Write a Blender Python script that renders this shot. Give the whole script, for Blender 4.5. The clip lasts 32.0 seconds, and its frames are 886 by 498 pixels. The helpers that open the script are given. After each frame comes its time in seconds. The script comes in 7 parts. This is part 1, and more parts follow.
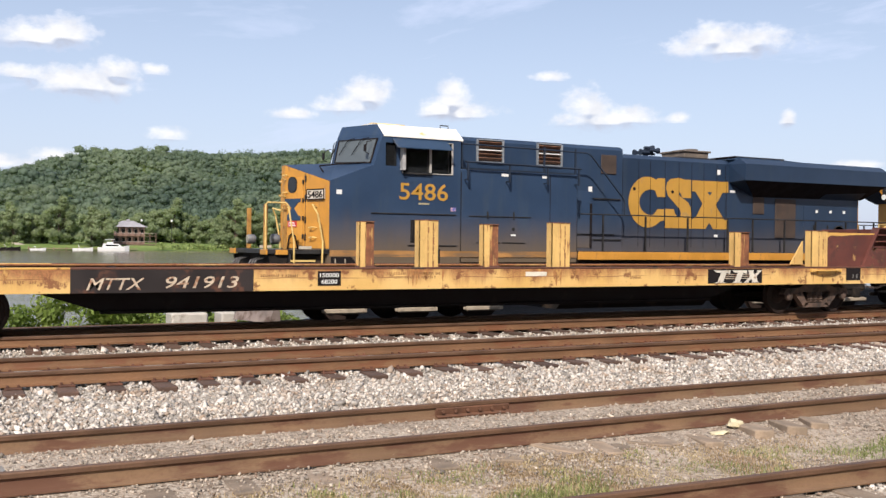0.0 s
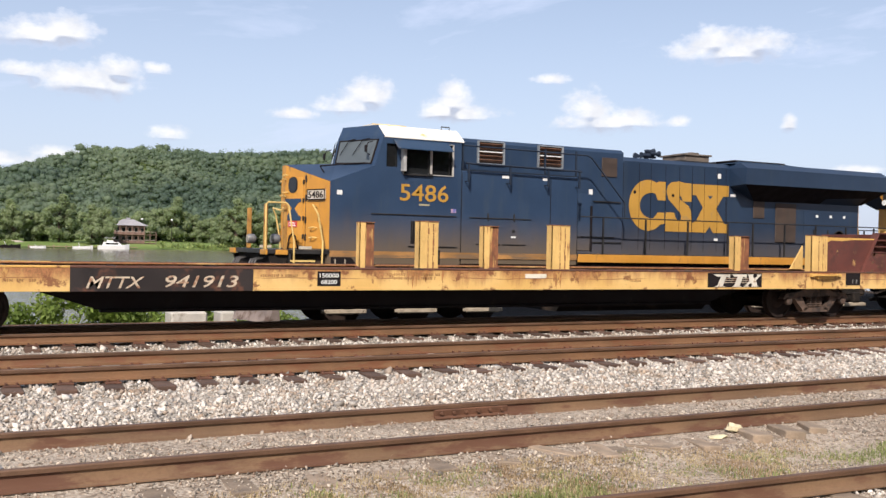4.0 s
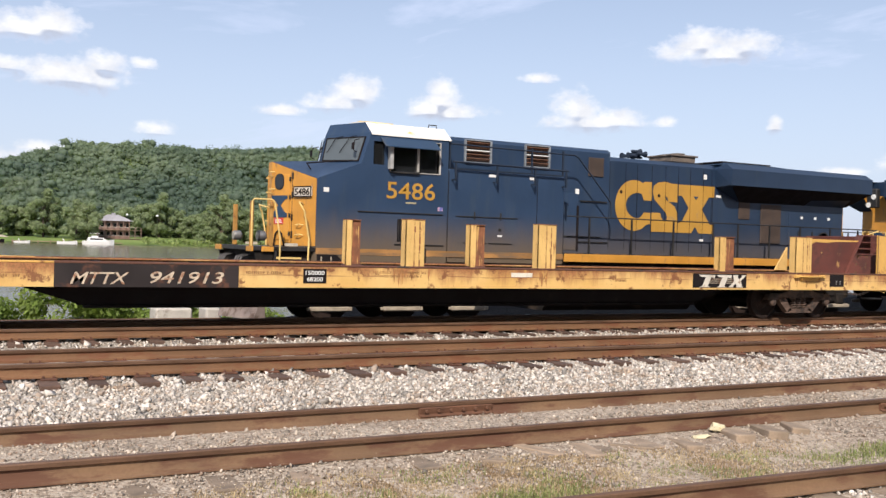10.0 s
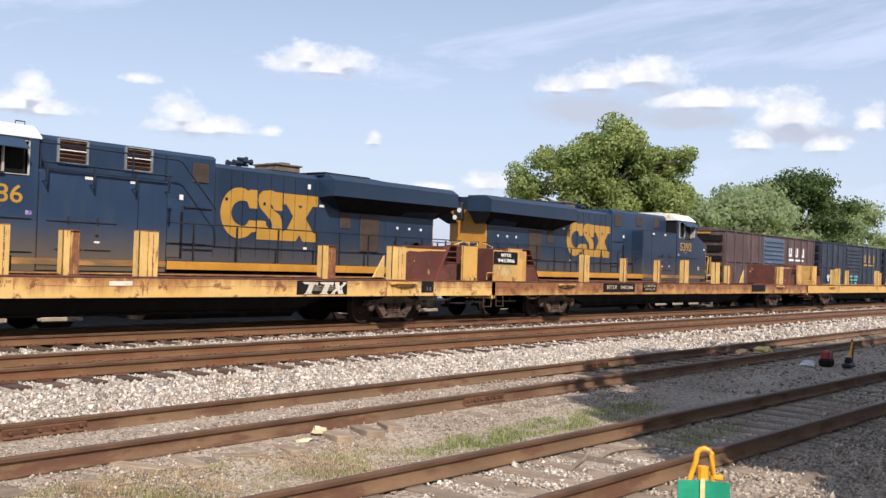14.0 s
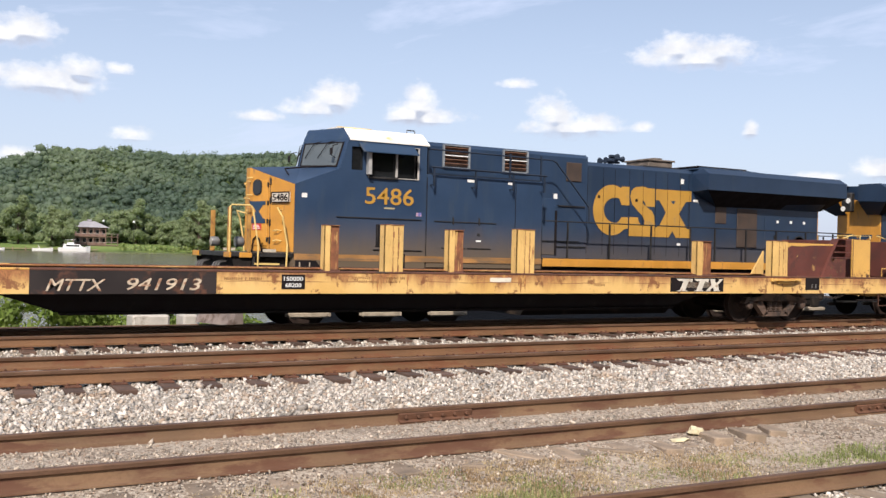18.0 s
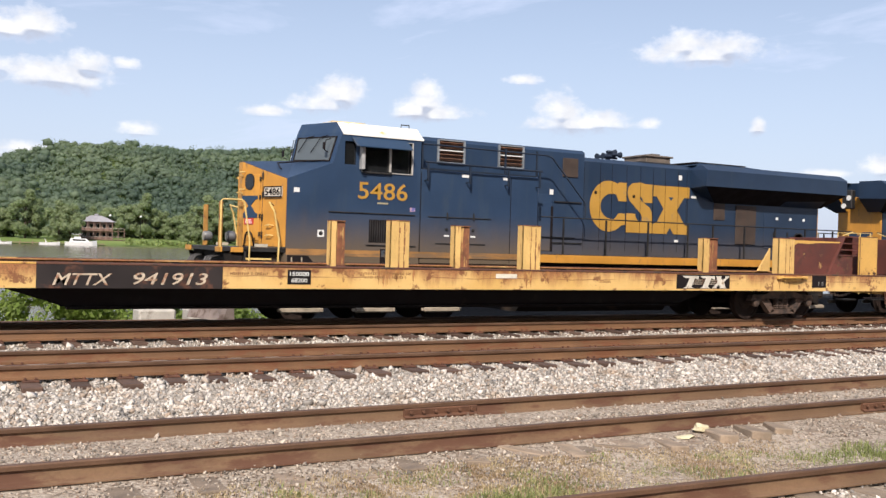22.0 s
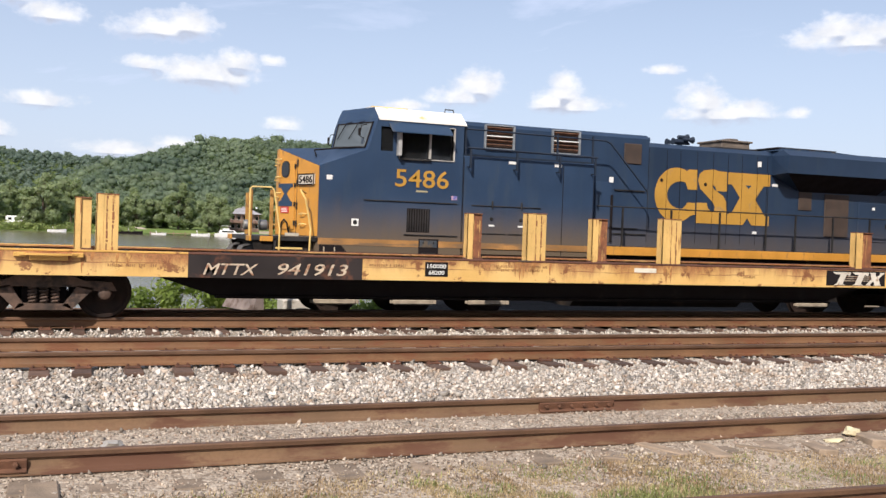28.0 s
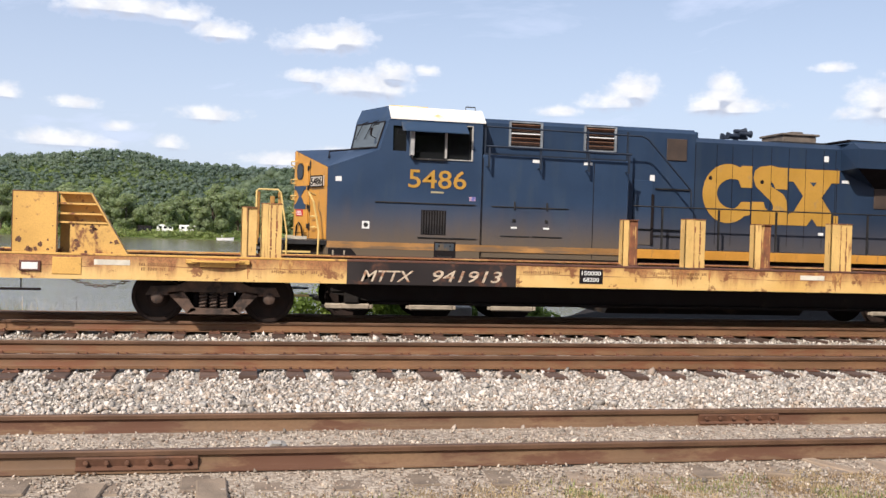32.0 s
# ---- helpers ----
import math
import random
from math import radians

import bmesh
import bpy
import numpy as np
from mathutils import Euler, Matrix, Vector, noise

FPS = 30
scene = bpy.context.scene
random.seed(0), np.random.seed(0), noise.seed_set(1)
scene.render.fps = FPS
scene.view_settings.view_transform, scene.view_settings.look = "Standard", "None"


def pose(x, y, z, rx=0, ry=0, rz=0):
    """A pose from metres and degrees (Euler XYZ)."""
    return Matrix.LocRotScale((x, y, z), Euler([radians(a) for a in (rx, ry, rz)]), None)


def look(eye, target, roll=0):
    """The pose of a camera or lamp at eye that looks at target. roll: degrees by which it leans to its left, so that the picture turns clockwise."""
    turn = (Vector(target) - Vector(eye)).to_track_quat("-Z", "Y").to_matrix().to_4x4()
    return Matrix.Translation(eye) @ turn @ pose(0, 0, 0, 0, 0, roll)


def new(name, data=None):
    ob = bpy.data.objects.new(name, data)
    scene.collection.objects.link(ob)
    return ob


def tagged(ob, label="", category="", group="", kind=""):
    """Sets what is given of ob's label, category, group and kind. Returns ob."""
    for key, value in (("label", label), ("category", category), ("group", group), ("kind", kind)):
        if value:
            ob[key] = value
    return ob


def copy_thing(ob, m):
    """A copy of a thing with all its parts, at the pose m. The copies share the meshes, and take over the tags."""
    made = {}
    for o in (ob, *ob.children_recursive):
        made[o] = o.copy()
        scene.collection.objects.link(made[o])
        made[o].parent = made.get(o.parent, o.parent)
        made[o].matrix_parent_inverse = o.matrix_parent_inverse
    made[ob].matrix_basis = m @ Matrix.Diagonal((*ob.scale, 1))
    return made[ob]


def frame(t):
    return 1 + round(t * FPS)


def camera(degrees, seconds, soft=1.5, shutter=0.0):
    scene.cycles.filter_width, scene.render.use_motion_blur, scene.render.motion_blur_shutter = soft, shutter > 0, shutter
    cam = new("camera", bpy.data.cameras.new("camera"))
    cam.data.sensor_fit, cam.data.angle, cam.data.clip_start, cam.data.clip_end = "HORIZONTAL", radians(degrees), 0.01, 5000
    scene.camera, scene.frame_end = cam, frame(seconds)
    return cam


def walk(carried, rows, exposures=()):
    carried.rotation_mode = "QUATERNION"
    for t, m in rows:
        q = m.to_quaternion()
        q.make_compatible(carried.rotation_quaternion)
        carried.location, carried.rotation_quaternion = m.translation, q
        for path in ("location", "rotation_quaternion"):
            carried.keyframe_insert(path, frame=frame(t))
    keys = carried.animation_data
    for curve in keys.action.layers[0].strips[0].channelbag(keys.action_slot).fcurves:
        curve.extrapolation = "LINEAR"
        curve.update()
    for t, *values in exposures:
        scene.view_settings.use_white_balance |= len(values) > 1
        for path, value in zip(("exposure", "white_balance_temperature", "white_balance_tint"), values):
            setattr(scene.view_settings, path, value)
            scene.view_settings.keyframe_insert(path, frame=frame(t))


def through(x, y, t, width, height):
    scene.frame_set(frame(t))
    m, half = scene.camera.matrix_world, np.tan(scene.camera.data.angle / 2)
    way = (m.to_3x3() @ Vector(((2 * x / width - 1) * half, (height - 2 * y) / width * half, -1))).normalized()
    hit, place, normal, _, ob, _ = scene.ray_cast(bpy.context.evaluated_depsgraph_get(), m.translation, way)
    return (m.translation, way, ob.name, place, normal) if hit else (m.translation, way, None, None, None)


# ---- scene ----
# ---- camera ----
CAM_Z = 2.05
cam = camera(48.88, 32.0, soft=1.45)
# seconds, tilt, lean, turn of a camera held by hand on one spot
TURNS = [
    (0, 89.64, -0.68, -27.52), (0.5, 89.59, -0.78, -27.49), (1, 89.53, -0.87, -27.59), (1.5, 89.63, -1.12, -27.43),
    (2, 89.49, -1.26, -27.21), (2.5, 89.40, -1.20, -27.10), (3, 89.50, -1.21, -27.16), (3.5, 89.63, -1.19, -27.35),
    (5.5, 89.81, -1.20, -27.83), (6, 89.70, -1.15, -27.96), (6.5, 89.69, -1.23, -28.06), (7, 89.64, -1.24, -28.07),
    (7.5, 89.55, -1.31, -28.15), (8, 89.62, -1.32, -28.28), (8.5, 89.65, -1.39, -28.28), (9, 89.76, -1.49, -28.33),
    (9.5, 89.69, -1.54, -28.29), (10, 89.64, -1.69, -28.32), (10.5, 89.58, -1.69, -28.54), (11, 89.68, -1.63, -29.85),
    (11.5, 89.97, -1.66, -35.04), (12, 89.88, -1.58, -40.64), (12.5, 89.96, -1.68, -46.56), (13, 90.52, -1.91, -50.66),
    (13.5, 90.83, -1.98, -51.24), (15.5, 90.93, -1.91, -50.29), (16, 90.73, -1.77, -43.37), (16.5, 90.39, -1.66, -36.87),
    (17, 90.16, -1.38, -32.17), (17.5, 89.99, -1.38, -30.02), (18, 89.98, -1.46, -29.57), (18.5, 89.84, -1.38, -29.49),
    (19, 89.77, -1.26, -29.87), (19.5, 89.81, -1.37, -29.95), (20, 89.80, -1.40, -29.96), (20.5, 89.72, -1.52, -29.92),
    (21, 89.66, -1.54, -29.85), (21.5, 89.69, -1.65, -29.63), (22, 89.73, -1.71, -29.22), (22.5, 89.83, -1.69, -29.00),
    (23, 89.83, -1.75, -28.44), (23.5, 89.76, -1.88, -27.92), (24, 89.65, -1.78, -27.41), (24.5, 89.59, -1.98, -26.85),
    (25, 89.56, -2.04, -25.87), (25.5, 89.48, -2.06, -24.97), (27.5, 89.11, -1.90, -22.20), (28, 89.06, -2.00, -21.20),
    (28.5, 89.06, -2.12, -20.21), (29, 89.10, -2.12, -19.16), (29.5, 89.11, -2.15, -18.20), (30, 89.10, -2.08, -17.18),
    (30.5, 89.22, -2.13, -15.82), (31, 89.23, -2.13, -14.70), (31.5, 89.22, -1.91, -13.22), (32, 89.18, -1.73, -12.18),
   
]
walk(cam, [(t, pose(0, 0, CAM_Z, a, b, c)) for t, a, b, c in TURNS])

# ---- world, sun, exposure ----
TO_SUN = Vector((-0.48, -0.65, 0.69)).normalized()
sun_data = bpy.data.lights.new("sun", "SUN")
sun_data.energy, sun_data.angle, sun_data.color = 5.0, radians(0.6), (1.0, 0.90, 0.815)
sun = new("sun", sun_data)
sun.matrix_world = look(TO_SUN * 50, (0, 0, 0))
scene.view_settings.exposure = 0.20

# clouds: bearing and height above the horizon, and half sizes, in radians
CLOUDS = [
    (0.081, 0.191, 0.040, 0.013), (0.106, 0.197, 0.025, 0.013), (0.129, 0.150, 0.046, 0.015), (0.155, 0.163, 0.021, 0.011), (0.067, 0.156, 0.025, 0.007),
    (0.192, 0.167, 0.012, 0.006), (0.402, 0.150, 0.022, 0.016), (0.383, 0.139, 0.034, 0.010), (0.330, 0.129, 0.022, 0.005), (0.488, 0.147, 0.018, 0.018),
    (0.478, 0.137, 0.018, 0.010), (0.504, 0.134, 0.028, 0.008), (0.587, 0.171, 0.016, 0.005), (0.628, 0.138, 0.021, 0.020), (0.640, 0.127, 0.042, 0.009),
    (0.670, 0.129, 0.024, 0.010), (0.768, 0.196, 0.048, 0.012), (0.750, 0.206, 0.024, 0.013), (0.788, 0.203, 0.028, 0.011), (0.714, 0.127, 0.010, 0.005),
    (0.819, 0.125, 0.006, 0.008), (0.105, 0.078, 0.032, 0.007), (0.206, 0.104, 0.016, 0.007), (0.883, 0.078, 0.023, 0.004), (1.093, 0.196, 0.046, 0.017),
    (1.047, 0.189, 0.033, 0.014), (1.006, 0.185, 0.023, 0.010), (0.941, 0.084, 0.024, 0.010), (1.153, 0.170, 0.050, 0.012),
    (1.236, 0.154, 0.033, 0.023), (1.198, 0.129, 0.019, 0.011), (1.268, 0.126, 0.022, 0.010), (1.305, 0.148, 0.012, 0.017), (-0.019, 0.196, 0.027, 0.011),
    (-0.027, 0.113, 0.030, 0.008), (-0.065, 0.083, 0.014, 0.008), (0.054, 0.071, 0.044, 0.007), (-0.110, 0.096, 0.015, 0.005), (-0.110, 0.213, 0.060, 0.012),
    (-0.060, 0.210, 0.030, 0.010), (-0.152, 0.116, 0.022, 0.006), (-0.213, 0.122, 0.012, 0.008), (-0.161, 0.080, 0.045, 0.008),
]

# broad grey undersides in the large cloud bank
GREY_CLOUDS = [(1.036, 0.160, 0.070, 0.016), (1.135, 0.152, 0.055, 0.012), (1.245, 0.136, 0.050, 0.010)]


class Nodes:
    """Short ways to add and join shader nodes."""

    def __init__(self, tree):
        self.tree = tree
        tree.nodes.clear()

    def add(self, kind, **inputs):
        node = self.tree.nodes.new("ShaderNode" + kind)
        for key, value in inputs.items():
            self.put(node.inputs[int(key[1:]) if key[0] == "i" and key[1:].isdigit() else key.replace("_", " ")], value)
        return node

    def put(self, socket, value):
        if isinstance(value, bpy.types.NodeSocket):
            self.tree.links.new(value, socket)
        else:
            socket.default_value = value

    def math(self, op, a, b=0.0, c=None, clamp=False):
        node = self.tree.nodes.new("ShaderNodeMath")
        node.operation, node.use_clamp = op, clamp
        self.put(node.inputs[0], a), self.put(node.inputs[1], b)
        if c is not None:
            self.put(node.inputs[2], c)
        return node.outputs[0]

    def noise(self, vector, scale, detail=4.0, rough=0.55, distort=0.0):
        node = self.add("TexNoise", Scale=scale, Detail=detail, Roughness=rough, Distortion=distort)
        if vector is not None:
            self.put(node.inputs["Vector"], vector)
        return node.outputs[0]

    def remap(self, value, lo, hi, to_lo=0.0, to_hi=1.0):
        node = self.tree.nodes.new("ShaderNodeMapRange")
        node.interpolation_type = "SMOOTHSTEP"
        for i, v in enumerate((value, lo, hi, to_lo, to_hi)):
            self.put(node.inputs[i], v)
        return node.outputs[0]

    def mix(self, fac, a, b, blend="MIX"):
        node = self.tree.nodes.new("ShaderNodeMix")
        node.data_type, node.blend_type = "RGBA", blend
        for i, v in ((0, fac), (6, a), (7, b)):
            self.put(node.inputs[i], (*v, 1) if isinstance(v, tuple) and len(v) == 3 else v)
        return node.outputs[2]

    def scaled(self, vector, x, y, z):
        node = self.add("Mapping", Scale=(x, y, z))
        self.put(node.inputs["Vector"], vector)
        return node.outputs[0]


def build_world():
    world = bpy.data.worlds.new("world")
    world.use_nodes = True
    scene.world = world
    n = Nodes(world.node_tree)
    sky = n.add("TexSky")
    sky.sky_type, sky.sun_disc = "NISHITA", False
    sky.sun_elevation = math.asin(TO_SUN.z)
    sky.sun_rotation = math.atan2(TO_SUN.x, TO_SUN.y)
    sky.air_density, sky.dust_density, sky.ozone_density = 1.0, 1.6, 1.5
    way = n.add("TexCoord").outputs["Generated"]
    xyz = n.add("SeparateXYZ", Vector=way)
    across = n.math("ARCTAN2", xyz.outputs[0], xyz.outputs[1])
    flat_way = n.math("SQRT", n.math("ADD", n.math("MULTIPLY", xyz.outputs[0], xyz.outputs[0]), n.math("MULTIPLY", xyz.outputs[1], xyz.outputs[1])))
    up = n.math("DIVIDE", xyz.outputs[2], n.math("MAXIMUM", flat_way, 0.05))
    at = n.add("CombineXYZ", X=across, Y=up, Z=0.0).outputs[0]
    above = n.add("CombineXYZ", X=across, Y=n.math("ADD", up, 0.009), Z=0.0).outputs[0]

    def reach(place, lobes=CLOUDS):
        """How far a direction lies from the nearest cloud lobe, in lobe radii."""
        best = None
        for u, v, a, b in lobes:
            local = n.tree.nodes.new("ShaderNodeVectorMath")
            local.operation = "MULTIPLY_ADD"
            n.put(local.inputs[0], place)
            local.inputs[1].default_value, local.inputs[2].default_value = (1 / a, 1 / b, 0), (-u / a, -v / b, 0)
            size = n.tree.nodes.new("ShaderNodeVectorMath")
            size.operation = "LENGTH"
            n.put(size.inputs[0], local.outputs[0])
            d = size.outputs["Value"]
            best = d if best is None else n.math("SMOOTH_MIN", best, d, 0.35)
        return best

    near = reach(at)
    low = n.remap(n.math("SUBTRACT", near, reach(above)), 0.0, 0.42)
    lift = n.add("CombineXYZ", X=across, Y=n.math("MULTIPLY", up, 1.35), Z=0.0).outputs[0]
    puff = n.math("ADD", n.math("MULTIPLY", n.math("SUBTRACT", n.noise(lift, 36.0, 4.0, 0.58), 0.5), 1.9),
                  n.math("MULTIPLY", n.math("SUBTRACT", n.noise(lift, 12.0, 2.0), 0.5), 0.9))
    puff = n.math("ADD", puff, n.math("MULTIPLY", n.math("SUBTRACT", n.noise(lift, 120.0, 3.0, 0.55), 0.5), 0.8))
    body = n.math("ADD", n.math("MAXIMUM", n.math("SUBTRACT", 1.16, near), -1.4), puff)
    cover = n.remap(n.math("SUBTRACT", body, n.math("MULTIPLY", low, 0.12)), -0.35, 0.95)
    wisp = n.remap(body, -1.1, 0.3, 0.0, 0.62)
    veil_at = n.add("CombineXYZ", X=n.math("MULTIPLY", across, 1.4), Y=n.math("MULTIPLY_ADD", across, -0.9, n.math("MULTIPLY", up, 7.0)), Z=2.0).outputs[0]
    veil = n.remap(n.noise(veil_at, 1.7, 6.0, 0.62, 0.5), 0.33, 0.70, 0.0, 0.78)
    haze = n.remap(up, -0.02, 0.40, 0.66, 0.28)
    hazed = n.mix(n.math("MAXIMUM", n.math("MAXIMUM", veil, haze), wisp), sky.outputs[0], (6.4, 7.1, 9.2))
    tuft = n.remap(n.noise(lift, 45.0, 3.0, 0.5), 0.30, 0.7, 0.0, 0.38)
    shade = n.mix(n.math("ADD", tuft, low, None, True), (8.9, 8.9, 9.1), (4.7, 5.05, 6.1))
    grey = n.remap(n.math("ADD", n.math("SUBTRACT", 1.1, reach(at, GREY_CLOUDS)), n.math("MULTIPLY", puff, 0.5)), -0.2, 0.7, 0.0, 0.8)
    full = n.mix(cover, n.mix(grey, hazed, (4.9, 5.2, 6.2)), shade)
    back = n.add("Background", Color=full, Strength=0.105)
    out = n.add("OutputWorld")
    n.tree.links.new(back.outputs[0], out.inputs[0])


build_world()

# ---- materials ----
MATS = {}


def material(name, color, rough=0.6, metal=0.0, vary=0.25, scale=3.0, fine=40.0, bump=0.15, stain=None, stain_amount=0.35, stain_scale=2.0,
             stain_stretch=(1, 1, 1), island=0.0, tint=None, per_object=0.0, second=None, second_at=0.5, second_scale=1.0, gloss=0.5, emit=0.0, bump_far=0.02):
    """A procedural surface: a base colour, broad and fine variation, stains of a second colour, relief."""
    if name in MATS:
        return MATS[name]
    m = bpy.data.materials.new(name)
    m.use_nodes = True
    n = Nodes(m.node_tree)
    at = n.add("TexCoord").outputs["Object"]
    broad, grain = n.noise(at, scale, 4.0), n.noise(at, fine, 3.0, 0.6)
    col = (*color, 1.0)
    light = tuple(min(1, c * (1 + vary)) for c in color)
    dark = tuple(c * (1 - vary) for c in color)
    c1 = n.mix(n.remap(broad, 0.3, 0.7), dark, light)
    c1 = n.mix(n.math("MULTIPLY", n.remap(grain, 0.35, 0.7), 0.35), c1, tuple(c * 0.7 for c in color))
    if second:
        c1 = n.mix(n.remap(n.noise(at, second_scale, 5.0, 0.6), second_at - 0.06, second_at + 0.08), c1, second)
    if stain:
        where = n.noise(n.scaled(at, *stain_stretch), stain_scale, 6.0, 0.65)
        edge = 0.5 + (0.5 - stain_amount) * 0.5
        c1 = n.mix(n.remap(where, edge - 0.03, edge + 0.09), c1, stain)
    if island:
        rnd = n.add("NewGeometry").outputs["Random Per Island"]
        c1 = n.mix(1.0, c1, n.mix(rnd, (1 - island,) * 3, (1 + island,) * 3), "MULTIPLY")
        if tint:
            c1 = n.mix(n.math("MULTIPLY", n.remap(n.math("FRACT", n.math("MULTIPLY", rnd, 7.31)), 0.55, 1.0), 0.8), c1, tint)
    if per_object:
        rnd = n.add("ObjectInfo").outputs["Random"]
        c1 = n.mix(1.0, c1, n.mix(rnd, (1 - per_object,) * 3, (1 + per_object,) * 3), "MULTIPLY")
    shader = n.add("BsdfPrincipled", Base_Color=c1, Metallic=metal)
    n.put(shader.inputs["Roughness"], n.remap(broad, 0.3, 0.7, max(0.05, rough - 0.1), min(1, rough + 0.1)))
    shader.inputs["Specular IOR Level"].default_value = gloss
    if emit:
        n.put(shader.inputs["Emission Color"], col)
        shader.inputs["Emission Strength"].default_value = emit
    if bump:
        b = n.add("Bump", Strength=bump, Distance=bump_far, Height=n.math("ADD", grain, n.math("MULTIPLY", broad, 0.5)))
        n.tree.links.new(b.outputs[0], shader.inputs["Normal"])
    out = n.add("OutputMaterial")
    n.tree.links.new(shader.outputs[0], out.inputs[0])
    MATS[name] = m
    return m


RUST = (0.17, 0.065, 0.028)
BLUE = material("loco_blue", (0.020, 0.044, 0.086), 0.42, vary=0.12, scale=0.8, fine=25, bump=0.05, stain=(0.075, 0.08, 0.085), stain_amount=0.34, stain_scale=1.2, stain_stretch=(2.5, 2.5, 0.5), gloss=0.4)
BLUE_DUSTY = material("loco_blue_dusty", (0.05, 0.062, 0.075), 0.6, vary=0.2, scale=1.2, fine=25, bump=0.05, stain=(0.12, 0.085, 0.05), stain_amount=0.5, stain_scale=1.6, stain_stretch=(1.5, 1.5, 0.7))
YELLOW = material("loco_yellow", (0.52, 0.245, 0.038), 0.45, vary=0.12, scale=1.5, bump=0.05, stain=(0.25, 0.13, 0.05), stain_amount=0.3, stain_scale=3.0, stain_stretch=(2, 2, 0.6))
LOGO = material("logo_yellow", (0.43, 0.235, 0.038), 0.45, vary=0.08, scale=2.0, bump=0.03, stain=(0.32, 0.2, 0.07), stain_amount=0.28, stain_scale=4.0)
RAIL_YELLOW = material("handrail_yellow", (0.70, 0.50, 0.18), 0.45, vary=0.15, scale=4.0, bump=0.0, stain=RUST, stain_amount=0.22, stain_scale=8.0)
WHITE = material("roof_white", (0.78, 0.76, 0.70), 0.5, vary=0.08, scale=1.5, bump=0.03, stain=(0.55, 0.42, 0.2), stain_amount=0.3, stain_scale=1.5)
LABEL_WHITE = material("label_white", (0.75, 0.75, 0.72), 0.5, vary=0.05, bump=0.0)
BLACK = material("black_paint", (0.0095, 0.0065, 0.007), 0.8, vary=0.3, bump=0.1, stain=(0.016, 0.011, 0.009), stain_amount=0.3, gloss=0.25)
UNDER = material("underframe_grime", (0.016, 0.013, 0.011), 0.85, vary=0.35, scale=4, bump=0.2, stain=(0.05, 0.036, 0.026), stain_amount=0.38, gloss=0.25)
DUST = material("truck_dust", (0.34, 0.285, 0.215), 0.9, vary=0.25, scale=5, bump=0.2, stain=(0.2, 0.16, 0.12), stain_amount=0.3)
PLOW = material("plow_paint", (0.20, 0.16, 0.14), 0.8, vary=0.25, scale=3, bump=0.1, stain=(0.09, 0.06, 0.045), stain_amount=0.4)
RAIL_DULL = material("post_ochre", (0.36, 0.19, 0.045), 0.6, vary=0.25, scale=4.0, bump=0.05, stain=RUST, stain_amount=0.35, stain_scale=5.0)
RAIL_NAVY = material("handrail_navy", (0.012, 0.020, 0.036), 0.5, vary=0.2, scale=4, bump=0.0)
STEEL_DARK = material("dark_steel", (0.045, 0.043, 0.042), 0.5, 0.6, vary=0.3, bump=0.1)
LOUVER = material("louver_rust", (0.20, 0.10, 0.06), 0.6, vary=0.3, scale=6, bump=0.1)
# dusty brown, deepened to stand for the wing's shade on the rear doors
BRONZE = material("filter_bronze", (0.052, 0.035, 0.026), 0.7, vary=0.25, scale=4, bump=0.2)
CAR_YELLOW = material("car_yellow", (0.56, 0.335, 0.105), 0.5, vary=0.12, scale=1.2, bump=0.06, stain=(0.24, 0.085, 0.03), stain_amount=0.35, stain_scale=2.2, stain_stretch=(1.4, 1.4, 0.9), second=(0.45, 0.24, 0.07), second_at=0.56, second_scale=1.1)
CAR_CLEAN = material("car_yellow_clean", (0.60, 0.35, 0.09), 0.5, vary=0.10, scale=1.2, bump=0.05, stain=(0.18, 0.06, 0.03), stain_amount=0.27, stain_scale=4.0)
STAKE = material("stake_yellow", (0.66, 0.43, 0.15), 0.55, vary=0.12, scale=2.0, bump=0.06, stain=(0.22, 0.08, 0.03), stain_amount=0.30, stain_scale=3.0, stain_stretch=(7, 7, 0.7))
STAKE_RUST = material("stake_rust", (0.21, 0.082, 0.038), 0.85, vary=0.35, scale=6.0, bump=0.15, stain=(0.58, 0.36, 0.12), stain_amount=0.36, stain_scale=3.0, stain_stretch=(6, 6, 0.6))
BRACE_RUSTY = material("brace_yellow_rusty", (0.60, 0.36, 0.10), 0.6, vary=0.12, scale=1.5, bump=0.1, stain=(0.16, 0.055, 0.025), stain_amount=0.43, stain_scale=3.0, stain_stretch=(1.2, 1.2, 0.8))
MAROON = material("rust_primer", (0.13, 0.042, 0.028), 0.7, vary=0.25, scale=2.0, bump=0.1, stain=(0.09, 0.035, 0.025), stain_amount=0.45, stain_scale=3.0)
CHIPPED = material("chipped_primer", (0.112, 0.033, 0.024), 0.7, vary=0.25, scale=2.0, bump=0.12, stain=(0.62, 0.39, 0.13), stain_amount=0.22, stain_scale=3.2, second=(0.075, 0.027, 0.020), second_at=0.55, second_scale=2.5)
DECK = material("deck_rust", (0.115, 0.047, 0.029), 0.8, vary=0.3, scale=2, bump=0.2, stain=(0.06, 0.04, 0.03), stain_amount=0.4)
WHEEL = material("wheel_iron", (0.024, 0.015, 0.012), 0.8, 0.0, vary=0.35, scale=5, bump=0.15, gloss=0.25)
TRUCK = material("truck_iron", (0.092, 0.058, 0.042), 0.85, vary=0.35, scale=5, bump=0.2, stain=(0.03, 0.022, 0.018), stain_amount=0.5)
